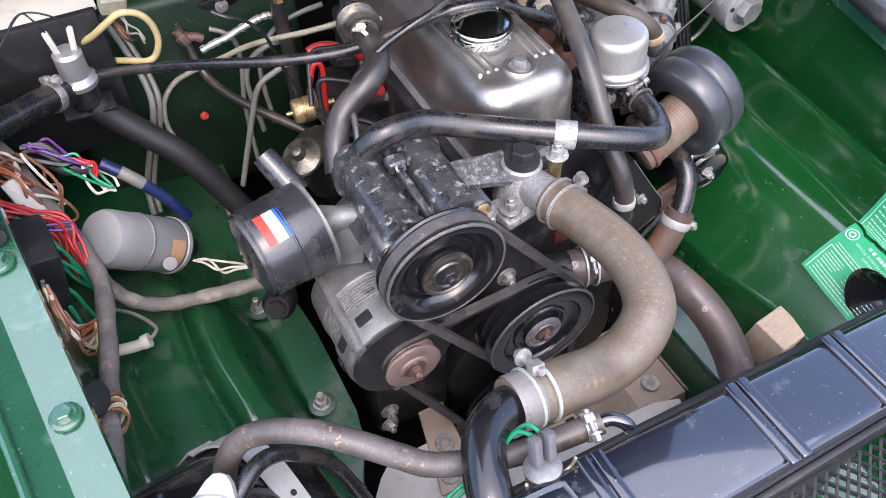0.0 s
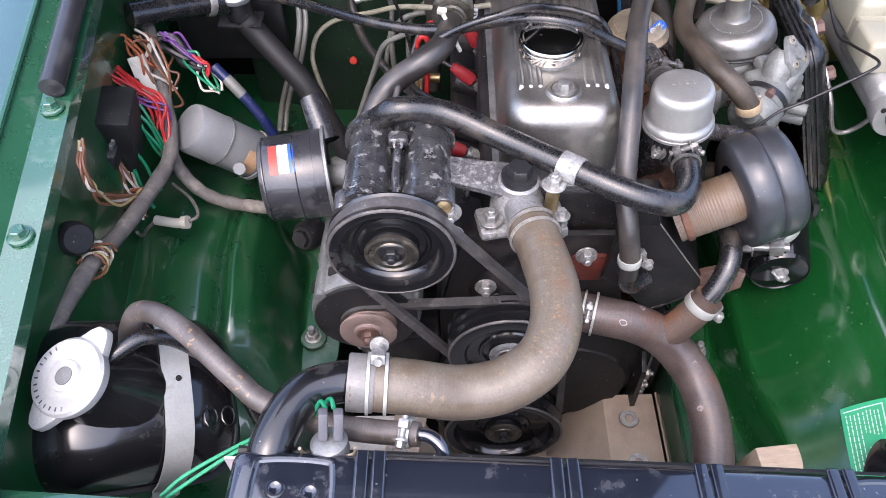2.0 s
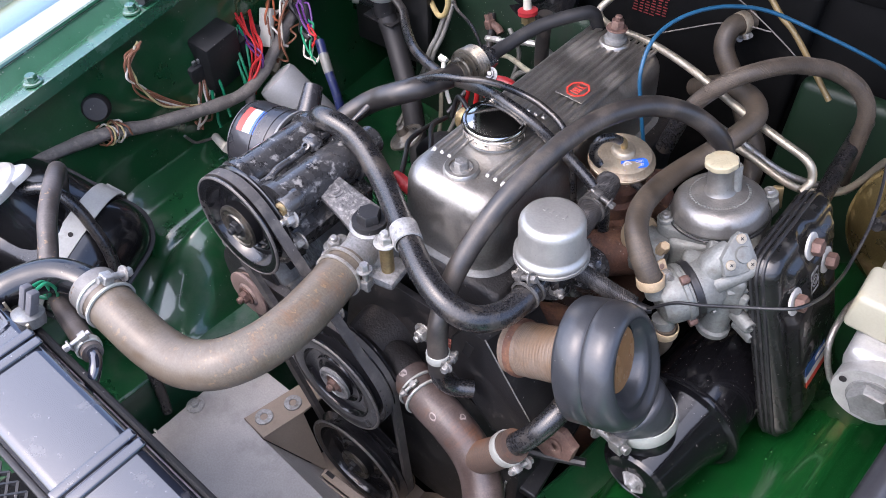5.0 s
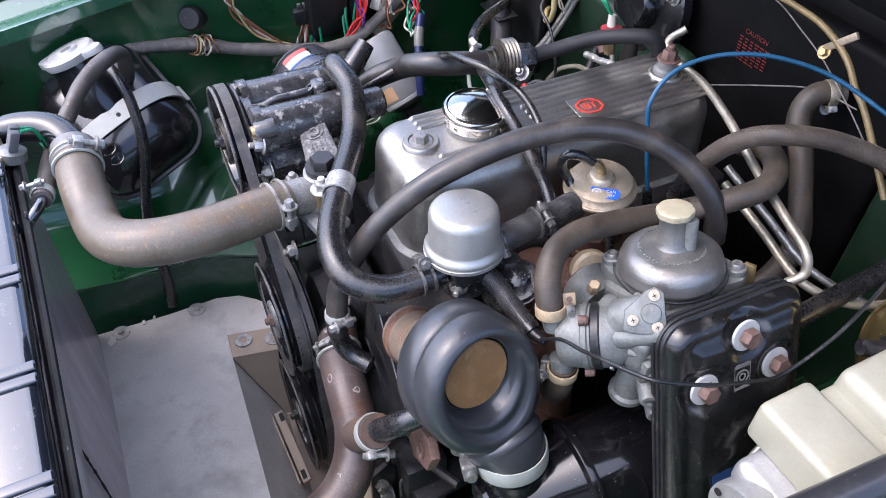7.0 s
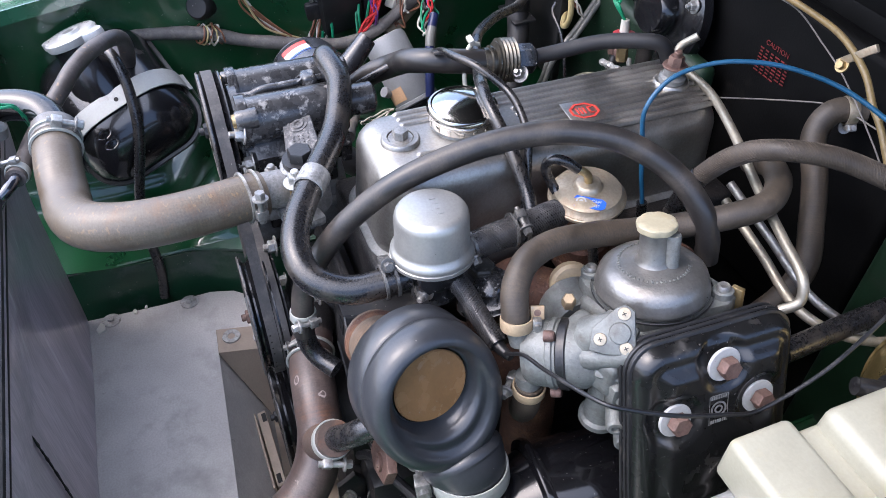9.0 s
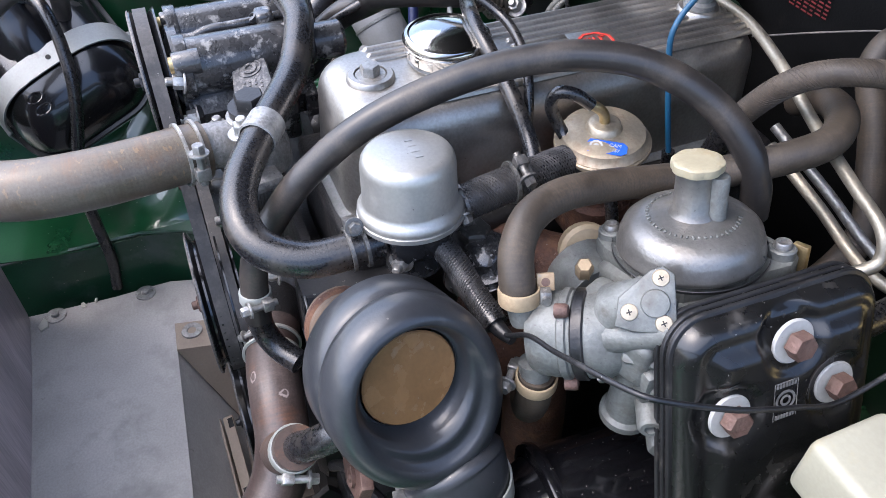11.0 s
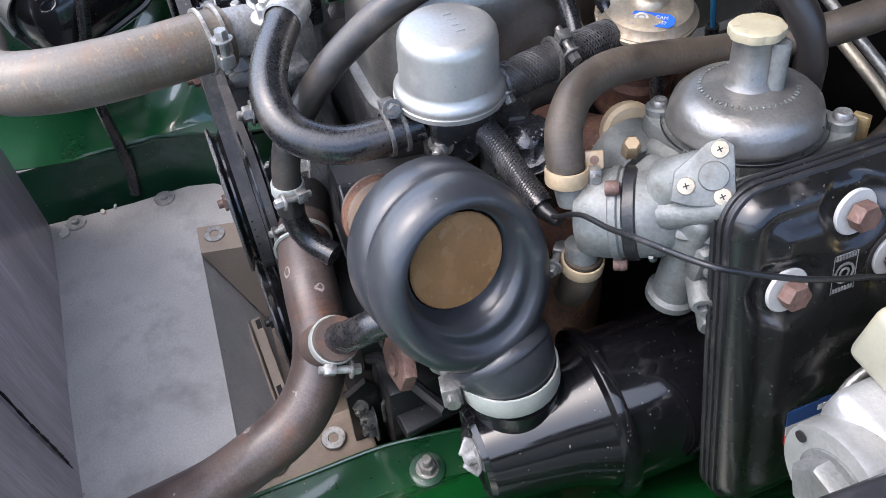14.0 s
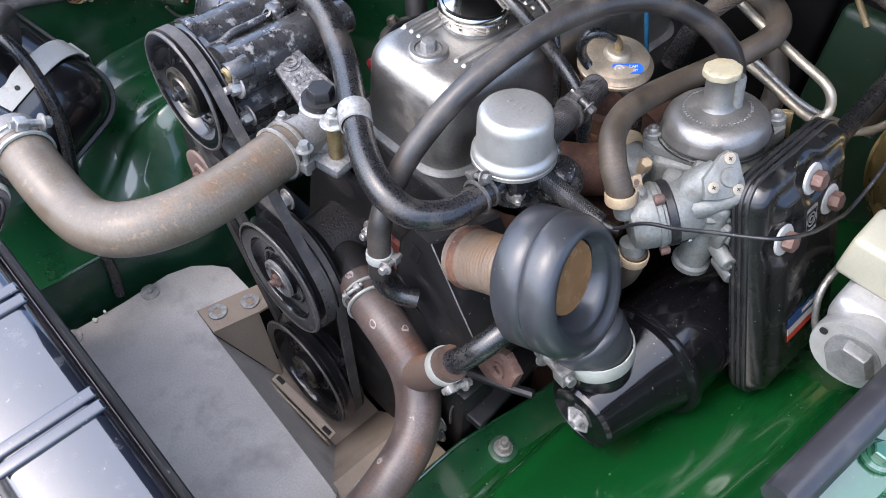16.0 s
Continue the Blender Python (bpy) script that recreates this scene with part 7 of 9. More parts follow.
def bell():
    """A teardrop bell: hole, dished inner face with ripples, rounded crest, grooved side, drawn out towards the neck."""
    bm = bmesh.new()
    n = 72
    rings = []
    steps = [("in", -0.020), ("in", 0.004)] + [("dish", k / 9) for k in range(10)] + [("round", k / 7) for k in range(1, 8)] + [("side", 0.000), ("side", -0.004), ("side", -0.006), ("side", -0.008), ("side", -0.018), ("side", -0.030), ("back", 0.95), ("back", 0.80), ("back", 0.5)]
    for kind, s in steps:
        ring = []
        for i in range(n):
            a = 2 * math.pi * i / n
            k = (0.5 + 0.5 * math.cos(a)) ** 3
            crest = 0.0395 + 0.025 * k
            outer = 0.0510 + 0.034 * k
            lift = 0.021 + 0.005 * k
            if kind == "in":
                r, z = 0.0324, s
            elif kind == "dish":
                r = 0.0324 + (crest - 0.0324) * s
                z = 0.010 - 0.003 * k + (lift - 0.010 + 0.003 * k) * smooth(0, 1, s) - 0.0085 * k * math.sin(1.6 * 2 * math.pi * s) * (1 - 0.8 * s)
            elif kind == "round":
                b = s * math.pi / 2
                r, z = crest + (outer - crest) * math.sin(b), 0.004 + (lift - 0.004) * math.cos(b)
            elif kind == "side":
                r, z = outer - (0.0022 if abs(s + 0.006) < 0.0005 else 0.0), s
            else:
                r, z = outer * s, -0.033 - 0.004 * (s < 0.9)
            ring.append(bm.verts.new((r * math.cos(a), r * math.sin(a) * (1 - 0.10 * k), z - 0.006 * k * (kind in ("side", "back")))))
        rings.append(ring)
    for a, b in zip(rings, rings[1:]):
        for i in range(n):
            bm.faces.new((a[i], a[(i + 1) % n], b[(i + 1) % n], b[i]))
    bmesh.ops.recalc_face_normals(bm, faces=bm.faces)
    bm.transform(em4)
    return bm
part("bell", bell(), RUBBER_ELBOW, elb, "moulded rubber bell with rolled lip", 80)
part("neck", tube([(0.5927, 0.490, 0.8395), (0.600, 0.4925, 0.833), (0.607, 0.4945, 0.827), (0.6135, 0.4965, 0.820), (0.618, 0.4975, 0.804)], 0.0330, 36, 7, lambda u: 0.70 + 0.40 * smooth(0, 0.45, u) - 0.16 * smooth(0.5, 0.9, u)), RUBBER_ELBOW, elb, "", 80)
clamp(elb, (0.6155, 0.497, 0.8165), Vector((0.24, 0.06, -1)), 0.0322, 0.016, CLAMP_PALE, (-0.25, -1, 0), 1.6)
wh = thing("warm_air_hose", (0.46, 0.455, 0.85), "brown corrugated warm air hose from the heat shroud", "hose")
part("tube", tube([(0.490, 0.456, 0.864), (0.502, 0.4565, 0.870), (0.515, 0.457, 0.877), (0.545, 0.459, 0.892), (0.568, 0.461, 0.902)], 0.0262, 28, 70, lambda u: 1 + 0.006 * math.sin(u * 270) + 0.006 * math.sin(u * 41)), CARD_HOSE, wh, "", 80)
part("inner_flap", lathe([(0.0308, 0), (0.0298, 0.001), (0, 0.0012)], at(e0 + ex * 0.009, ex), 36), FLAP, wh, "brown card flap inside the port")
hs = thing("heat_shroud", (0.48, 0.47, 0.75), "black folded sheet heat shroud on the manifold", "heat shroud")
hs_m = Matrix(((1, 0.17, 0, 0), (0, 1, 0, 0.437), (0, -0.12, 1, 0), (0, 0, 0, 1)))
def hood():
    bm = plate([(0.444, 0.877), (0.469, 0.876), (0.531, 0.786), (0.538, 0.760), (0.502, 0.735), (0.484, 0.726), (0.449, 0.770), (0.422, 0.789), (0.430, 0.850)], 0.072, Matrix(((1, 0, 0, 0), (0, 0, 1, 0), (0, 1, 0, 0), (0, 0, 0, 1))))
    bmesh.ops.bevel(bm, geom=bm.edges[:], offset=0.0016, segments=2, affect="EDGES", profile=0.5)
    bm.transform(hs_m)
    bmesh.ops.recalc_face_normals(bm, faces=bm.faces)
    return bm
part("hood", hood(), BLACK_SATIN, hs, "folded black sheet hood with bright worn edges")
part("fold_edge", tube([(0.4695, 0.4362, 0.877), (0.500, 0.4362, 0.832), (0.5315, 0.4362, 0.7865)], 0.0008, 6), ZINC, hs, "bare worn fold")
part("slot", rbox(0.010, 0.0006, 0.022, at((0.446, 0.4366, 0.832), (0.25, 0, 1), (1, 0, -0.25)), 0), HOLE, hs)
part("hose_ring", lathe([(0.0262, 0), (0.0285, 0.001), (0.0285, 0.006), (0.0265, 0.008)], at((0.496, 0.4565, 0.867), (0.91, 0.03, 0.42)), 36, False), RUST, hs, "rust-stained outlet ring")
mf = thing("exhaust_manifold", (0.50, 0.6, 0.75), "rusty cast iron exhaust and inlet manifold", "manifold")
part("casting", join(tube([(0.44, 0.50, 0.83), (0.48, 0.52, 0.82), (0.505, 0.57, 0.80), (0.51, 0.65, 0.79), (0.50, 0.75, 0.79), (0.45, 0.80, 0.82)], 0.028, 18), tube([(0.505, 0.60, 0.80), (0.515, 0.61, 0.72), (0.52, 0.61, 0.60), (0.52, 0.62, 0.45)], 0.028, 16),
                     tube([(0.44, 0.60, 0.85), (0.48, 0.61, 0.86), (0.53, 0.64, 0.875), (0.56, 0.65, 0.88)], 0.026, 18), tube([(0.44, 0.72, 0.85), (0.48, 0.70, 0.86), (0.53, 0.67, 0.875)], 0.024, 18)), RUST, mf, "", 60)
part("manifold_nut", join(lathe([(0.014, 0), (0.014, 0.012), (0.011, 0.014), (0, 0.014)], at((0.502, 0.560, 0.900), (0.3, -0.3, 1)), 6), lathe([(0.021, -0.006), (0.021, 0), (0, 0)], at((0.502, 0.560, 0.900), (0.3, -0.3, 1)), 20), lathe([(0.03, -0.07), (0.024, -0.02), (0.024, -0.006)], at((0.502, 0.560, 0.900), (0.3, -0.3, 1)), 20)), BLACK_CAST, mf, "big oily hexagon nut")
fl = at((0.558, 0.444, 0.774), (-0.1, -1, 0.25), (1, 0, 0.3))
part("heat_flange", join(plate([(-0.026, -0.008), (-0.010, -0.017), (0.020, -0.010), (0.027, 0.008), (0.012, 0.022), (-0.020, 0.020)], 0.009, fl, 0.0015), lathe([(0.0085, 0.008), (0.0085, 0.0115), (0.0050, 0.0115), (0.0045, 0.009), (0, 0.009)], fl @ Matrix.Translation((0.004, 0.002, 0)), 20)), RUST_BOLT, mf, "pinkish rusted flange with a bolt hole")
em = thing("engine_mount", (0.50, 0.47, 0.56), "black folded steel engine mount bracket with bright bolts", "engine mount")
part("web", plate([(0.404, 0.520), (0.404, 0.640), (0.424, 0.655), (0.434, 0.640), (0.434, 0.520)], 0.006, Matrix(((0, 0, 1, 0.489), (1, 0, 0, 0), (0, 1, 0, 0), (0, 0, 0, 1))), 0.001), BLACK_SATIN, em, "upright bolted web")
part("arm", rbox(0.034, 0.150, 0.012, at((0.520, 0.515, 0.622), (0.1, 0.0, 1), (1, 0.1, 0)), 0.003, 3), BLACK_SATIN, em, "folded arm")
part("arm_edge", tube([(0.5085, 0.4330, 0.600), (0.5085, 0.4335, 0.632), (0.510, 0.4395, 0.6405), (0.510, 0.4480, 0.6395), (0.510, 0.4718, 0.6335), (0.510, 0.4993, 0.6325)], 0.0017, 8), ZINC, em, "bare rubbed edge")
for q in ((0.497, 0.4148, 0.6221), (0.497, 0.4185, 0.5884), (0.515, 0.4533, 0.6123), (0.510, 0.4486, 0.6529)):
    part("bolt", hexbolt(at(q, (0.9, -0.5, 0.3)), 0.0055, 0.006, True, 0.003), ZINC, em)
part("stay", tube([(0.50, 0.43, 0.70), (0.515, 0.44, 0.715), (0.55, 0.452, 0.722), (0.585, 0.465, 0.73)], 0.005, 8), BLACK_SATIN, mf)

# ---------------------------------------------------------------- brakes
bs = thing("brake_servo", (0.73, 0.86, 0.75), "golden passivated round brake servo", "brake servo")
part("shell", lathe([(0.030, 0), (0.055, 0.004), (0.085, 0.018), (0.100, 0.040), (0.105, 0.046), (0.105, 0.056), (0.100, 0.060), (0.094, 0.10), (0.05, 0.13), (0, 0.135)], at((0.780, 0.785, 0.888), (0, 1, 0)), 56), SERVO_GOLD, bs, "yellow passivated pressed shell", 50)
part("crimp_ring", lathe([(0.1045, 0.045), (0.1075, 0.0465), (0.1075, 0.0555), (0.1045, 0.057)], at((0.780, 0.785, 0.888), (0, 1, 0)), 64, False), SERVO_GOLD, bs)
part("vacuum_port", lathe([(0.013, 0.004), (0.013, 0.012), (0.008, 0.014), (0.007, 0.036), (0, 0.036)], at((0.722, 0.800, 0.915), (-0.5, -1, 0.2)), 18), BLACK_PLASTIC, bs, "black plastic vacuum port")
mc = thing("brake_master_cylinder", (0.765, 0.64, 0.82), "bare alloy brake master cylinder with end plug", "brake cylinder")
part("body", join(tube([(0.772, 0.598, 0.882), (0.771, 0.65, 0.882), (0.769, 0.72, 0.884), (0.767, 0.80, 0.886)], 0.0285, 32), rbox(0.056, 0.12, 0.032, Matrix.Translation((0.766, 0.668, 0.882)), 0.010, 3),
                  lathe([(0.0315, 0), (0.0325, 0.004), (0.0310, 0.022), (0.0280, 0.030)], at((0.772, 0.595, 0.882), (0, 1, 0)), 32),
                  lathe([(0.012, 0), (0.012, 0.03), (0, 0.03)], at((0.785, 0.62, 0.878), (0.9, -0.1, 0.1)), 16)), MC_ALU, mc, "bright cast alloy body", 50)
part("end_plug", join(lathe([(0.0185, 0), (0.0185, 0.010), (0.0165, 0.0125), (0, 0.0125)], at((0.774, 0.595, 0.883), (0, -1, 0)), 6), lathe([(0.021, 0), (0.021, 0.003), (0, 0.003)], at((0.774, 0.596, 0.883), (0, -1, 0)), 28)), ALU_DULL, mc, "dull hexagon end plug")
part("drilling", lathe([(0.0032, 0), (0.0032, 0.0012), (0, 0.0012)], at((0.747, 0.5945, 0.890), (0, -1, 0)), 12), HOLE, mc)
part("brake_pipe", tube([(0.778, 0.645, 0.858), (0.775, 0.655, 0.820), (0.759, 0.660, 0.800), (0.741, 0.660, 0.808), (0.724, 0.662, 0.850), (0.722, 0.70, 0.862), (0.728, 0.78, 0.82), (0.74, 0.9, 0.79)], 0.0033, 10), ZINC, mc, "thin steel brake pipe")
rs = thing("brake_fluid_reservoir", (0.765, 0.70, 0.905), "cream translucent plastic brake fluid reservoir", "reservoir")
for bm_ in (rbox(0.074, 0.052, 0.040, at((0.7598, 0.657, 0.9115), (0, 0, 1), (1, 0.01, 0)), 0.006, 4, (1.0, 0.97)), rbox(0.066, 0.040, 0.034, at((0.764, 0.692, 0.9115), (0, 0, 1), (1, 0.01, 0)), 0.006, 4),
            rbox(0.074, 0.080, 0.052, at((0.766, 0.736, 0.9120), (0, 0, 1), (1, 0.01, 0)), 0.010, 5, (0.97, 0.95))):
    part("chamber", bm_, CREAM, rs, "", 50)
part("cap", lathe([(0.026, 0), (0.027, 0.004), (0.027, 0.014), (0.024, 0.017), (0, 0.017)], at((0.775, 0.745, 0.963)), 32), BLACK_PLASTIC, rs, "black screw cap")

# ---------------------------------------------------------------- rear hoses, pipes and tubes
h = hose("braided_breather_hose", [(0.476, 0.764, 0.905), (0.480, 0.766, 0.925), (0.485, 0.769, 0.948), (0.496, 0.777, 0.973), (0.510, 0.781, 0.993), (0.523, 0.790, 1.006), (0.543, 0.808, 1.015), (0.560, 0.838, 1.012), (0.578, 0.862, 1.005), (0.597, 0.882, 0.996), (0.622, 0.898, 0.978), (0.640, 0.905, 0.950), (0.645, 0.905, 0.905), (0.648, 0.905, 0.85)], 0.0092, RUBBER_RUST, "brown and black braided breather hose", 18, 8)
braid(h, [(0.476, 0.764, 0.905), (0.480, 0.766, 0.925), (0.485, 0.769, 0.948), (0.496, 0.777, 0.973), (0.510, 0.781, 0.993), (0.523, 0.790, 1.006), (0.543, 0.808, 1.015), (0.560, 0.838, 1.012), (0.578, 0.862, 1.005), (0.597, 0.882, 0.996), (0.622, 0.898, 0.978), (0.640, 0.905, 0.950), (0.645, 0.905, 0.905), (0.648, 0.905, 0.85)], 0.0091, 14, 0.034, BRAID_TAN, 0.0003)
part("braid_end", tube([(0.476, 0.764, 0.905), (0.480, 0.766, 0.925), (0.485, 0.769, 0.948), (0.489, 0.772, 0.960)], 0.0098, 18, 14, lambda u: 1 + 0.02 * math.sin(u * 150)), RUBBER, h, "black braided sleeve")
hh = hose("heater_hose", [(0.47, 0.975, 0.971), (0.456, 0.950, 0.967), (0.460, 0.932, 0.945), (0.49, 0.920, 0.915), (0.515, 0.908, 0.885), (0.55, 0.880, 0.855), (0.56, 0.83, 0.82), (0.55, 0.76, 0.78)], 0.0125, RUBBER_RUST, "thick brown heater hose from the bulkhead", 18, 8)
clamp(hh, (0.463, 0.962, 0.970), (0.4, 0.9, 0.1), 0.0129, 0.010, GOLD, (0.5, -0.2, -0.8), 0.9)
hp = thing("metal_transfer_pipe", (0.369, 0.83, 0.98), "yellow plated steel pipe across the engine rear", "pipe")
part("pipe", tube([(0.330, 0.868, 1.000), (0.323, 0.853, 0.985), (0.345, 0.845, 0.977), (0.40, 0.840, 0.978), (0.463, 0.820, 0.978), (0.529, 0.800, 0.968), (0.584, 0.785, 0.961), (0.622, 0.775, 0.956), (0.634, 0.770, 0.940), (0.630, 0.757, 0.930)], 0.0045, 12, 8), GOLD_PIPE, hp)
part("pipe", tube([(0.50, 0.80, 0.93), (0.56, 0.80, 0.915), (0.62, 0.80, 0.90), (0.66, 0.84, 0.89), (0.68, 0.92, 0.89)], 0.0045, 10, 8), GOLD_PIPE, hp)
part("pipe", tube([(0.48, 0.82, 0.93), (0.54, 0.83, 0.905), (0.60, 0.84, 0.88), (0.66, 0.88, 0.86)], 0.0042, 10, 8), ZINC, hp)
hose("blue_vacuum_tube", [(0.466, 0.738, 0.890), (0.465, 0.735, 0.9138), (0.458, 0.7305, 0.9498), (0.451, 0.729, 0.979), (0.445, 0.728, 1.0103), (0.440, 0.7467, 1.0316), (0.442, 0.7723, 1.0428), (0.455, 0.8031, 1.0506), (0.478, 0.8408, 1.050), (0.510, 0.8821, 1.0372), (0.560, 0.912, 1.016), (0.62, 0.95, 0.985), (0.65, 0.99, 0.95)], 0.0022, WIRE["tube_blue"], "thin blue vacuum tube arching over the cover", 10, 8)
part("tube_end", tube([(0.466, 0.738, 0.885), (0.4655, 0.7365, 0.900), (0.464, 0.7345, 0.918)], 0.0052, 10), RUBBER, thing("tube_connector", (0.467, 0.74, 0.885), "black rubber connector on the blue tube", "connector"))
hose("servo_hose", [(0.650, 0.755, 0.90), (0.648, 0.785, 0.90), (0.645, 0.83, 0.90), (0.642, 0.886, 0.90), (0.640, 0.95, 0.91)], 0.0098, RUBBER, "black rubber servo vacuum hose")

# bulkhead fittings
bl = thing("heater_blower", (0.16, 0.965, 0.89), "black round heater blower motor on the bulkhead", "blower")
bmx = at((0.165, 0.965, 0.935), (0, -1, 0.15))
part("case", lathe([(0.072, 0), (0.070, 0.012), (0.060, 0.018), (0.034, 0.020), (0.032, 0.034), (0.026, 0.040), (0, 0.041)], bmx, 40), BLACK_GLOSS, bl)
for a in range(3):
    part("bolt", hexbolt(bmx @ Matrix.Rotation(radians(30 + 120 * a), 4, "Z") @ Matrix.Translation((0.058, 0, 0.017)), 0.006, 0.006, True, 0.004), ZINC, bl)
sd = thing("temperature_sender", (0.222, 0.855, 0.915), "brass temperature sender with red ring", "sender")
sdm = at((0.222, 0.857, 0.915), (-0.15, 0, 1))
part("body", join(lathe([(0.007, 0), (0.007, 0.016), (0.010, 0.017), (0.010, 0.026), (0.007, 0.028)], sdm, 6)), BRASS, sd)
part("ring", lathe([(0.009, 0.027), (0.0135, 0.029), (0.0135, 0.034), (0.008, 0.036)], sdm, 24), RED_RUBBER, sd, "red sealing ring")
part("terminal", lathe([(0.006, 0.034), (0.005, 0.05), (0, 0.05)], sdm, 14), WHITE, sd)
for k in range(3):
    part("wire", tube([sdm @ Vector((0, 0, 0.048)), sdm @ Vector((-0.012 + 0.004 * k, -0.01, 0.07)), sdm @ Vector((-0.03 - 0.006 * k, 0.01, 0.06)), sdm @ Vector((-0.05, 0.03 - 0.01 * k, 0.09)), sdm @ Vector((-0.06 + 0.03 * k, 0.05, 0.12))], 0.0016, 6), WIRE["green"], sd)
tp = thing("washer_tube", (0.06, 0.87, 0.86), "yellowed plastic tube looping by the bulkhead", "tube")
part("tube", tube([(-0.030, 0.905, 0.900), (-0.005, 0.885, 0.918), (0.018, 0.872, 0.938), (0.034, 0.868, 0.948), (0.053, 0.868, 0.943), (0.065, 0.870, 0.926), (0.068, 0.872, 0.901), (0.060, 0.873, 0.880), (0.047, 0.875, 0.873), (0.024, 0.890, 0.872), (0.000, 0.912, 0.862), (-0.03, 0.93, 0.83)], 0.0042, 12), WIRE["yellow"], tp)
fp = thing("fuel_pipe", (0.42, 0.985, 1.0), "tan plastic fuel pipe clipped along the bulkhead", "pipe")
part("pipe", tube([(0.262, 0.972, 1.010), (0.292, 0.955, 1.034), (0.325, 0.950, 1.038), (0.395, 0.940, 1.045), (0.448, 0.930, 1.047), (0.491, 0.920, 1.037), (0.517, 0.915, 1.018), (0.541, 0.910, 1.004), (0.60, 0.90, 0.95)], 0.0033, 10), TUBE_FUEL, fp)
part("wire", tube([(0.30, 0.965, 1.022), (0.36, 0.957, 1.030), (0.41, 0.950, 1.020), (0.46, 0.94, 1.008), (0.53, 0.92, 0.985), (0.57, 0.91, 0.965)], 0.0008, 8), TAPE, fp)
part("clip", rbox(0.046, 0.004, 0.0075, at((0.477, 0.924, 1.0409), (-1, 0, 1), (1, 0, 1)), 0.001), GOLD, fp, "plated pipe clip")
part("clip_bolt", hexbolt(at((0.4655, 0.922, 1.0295), (0, -1, 0.4)), 0.0045, 0.004, True), BRASS, fp)
part("cable", tube([(0.324, 0.93, 0.908), (0.400, 0.945, 0.947), (0.451, 0.955, 0.969), (0.50, 0.96, 0.972)], 0.0009, 8), TAPE, fp, "thin grey cable")

# check valve and air injection hose
hose("air_injection_hose", [(0.166, 0.536, 0.912), (0.175, 0.556, 0.931), (0.188, 0.573, 0.944), (0.203, 0.580, 0.955), (0.218, 0.582, 0.965), (0.234, 0.589, 0.973), (0.247, 0.604, 0.977), (0.254, 0.630, 0.975), (0.258, 0.660, 0.971)], 0.0130, RUBBER_GREY, "dull brown-black air injection hose to the check valve", 18, 8)
cv = thing("check_valve", (0.295, 0.68, 0.96), "stepped metal check valve beside the rocker cover", "valve")
vm = at((0.2575, 0.655, 0.9715), (0.08, 1, -0.07))
part("body", lathe([(0.0145, 0), (0.0145, 0.006), (0.0168, 0.007), (0.0168, 0.0095), (0.0150, 0.0105), (0.0150, 0.0125), (0.0205, 0.0135), (0.0205, 0.0150), (0.0190, 0.0155), (0.0225, 0.0160), *[(0.0238 - 0.0018 * (k % 2), 0.0165 + 0.0021 * k) for k in range(9)], (0.0195, 0.036), (0.0130, 0.036), (0.0130, 0.050), (0, 0.050)], vm, 36), VALVE_DARK, cv)
part("hex", lathe([(0.0150, 0.034), (0.0160, 0.036), (0.0160, 0.056), (0.0140, 0.058), (0, 0.058)], vm, 6), BLACK_CAST, cv, "flaking black hexagon")
part("outlet", tube([(0.262, 0.705, 0.968), (0.268, 0.735, 0.973), (0.288, 0.775, 0.988), (0.318, 0.808, 0.999), (0.330, 0.826, 0.996), (0.333, 0.838, 0.97)], 0.0082, 14), RUBBER_MATT, cv, "dusty hose to the manifold rail")
part("clip", hexbolt(at((0.2796, 0.6896, 0.9620), (0.4, -0.6, 0.6)), 0.006, 0.008, True, 0.004), ZINC, cv)

hose("accelerator_vacuum_hose", [(-0.012, 0.843, 0.895), (0.045, 0.800, 0.912), (0.105, 0.740, 0.935), (0.165, 0.690, 0.950), (0.220, 0.664, 0.957), (0.256, 0.650, 0.966), (0.285, 0.638, 0.979), (0.313, 0.626, 0.992), (0.340, 0.616, 1.001), (0.366, 0.609, 1.003), (0.391, 0.608, 0.997), (0.417, 0.612, 0.981), (0.442, 0.613, 0.967), (0.467, 0.611, 0.953), (0.487, 0.606, 0.935), (0.492, 0.603, 0.91)], 0.0062, RUBBER, "long thin black hose across the engine", 14, 8)
hose("ignition_sleeve", [(0.190, 0.535, 0.930), (0.198, 0.556, 0.945), (0.206, 0.585, 0.961), (0.226, 0.599, 0.975), (0.252, 0.604, 0.990), (0.280, 0.601, 1.006), (0.307, 0.603, 1.014), (0.335, 0.614, 1.016), (0.362, 0.632, 1.004), (0.392, 0.633, 0.998), (0.420, 0.628, 0.986), (0.438, 0.622, 0.95), (0.45, 0.615, 0.90)], 0.0038, RUBBER, "thin black sleeve over the rocker cover", 12, 8)
tie = thing("cable_tie", (0.248, 0.644, 0.99), "white plastic cable tie round the hoses", "cable tie")
part("strap", tube([(0.244, 0.655, 0.985), (0.2483, 0.645, 0.989), (0.254, 0.637, 0.982), (0.2585, 0.634, 0.972), (0.263, 0.632, 0.961), (0.2673, 0.632, 0.950)], 0.0024, 10), WHITE, tie)
part("head", rbox(0.010, 0.006, 0.007, at((0.2465, 0.6455, 0.990), (0.3, -0.4, 1)), 0.001), WHITE, tie, "ratchet head")

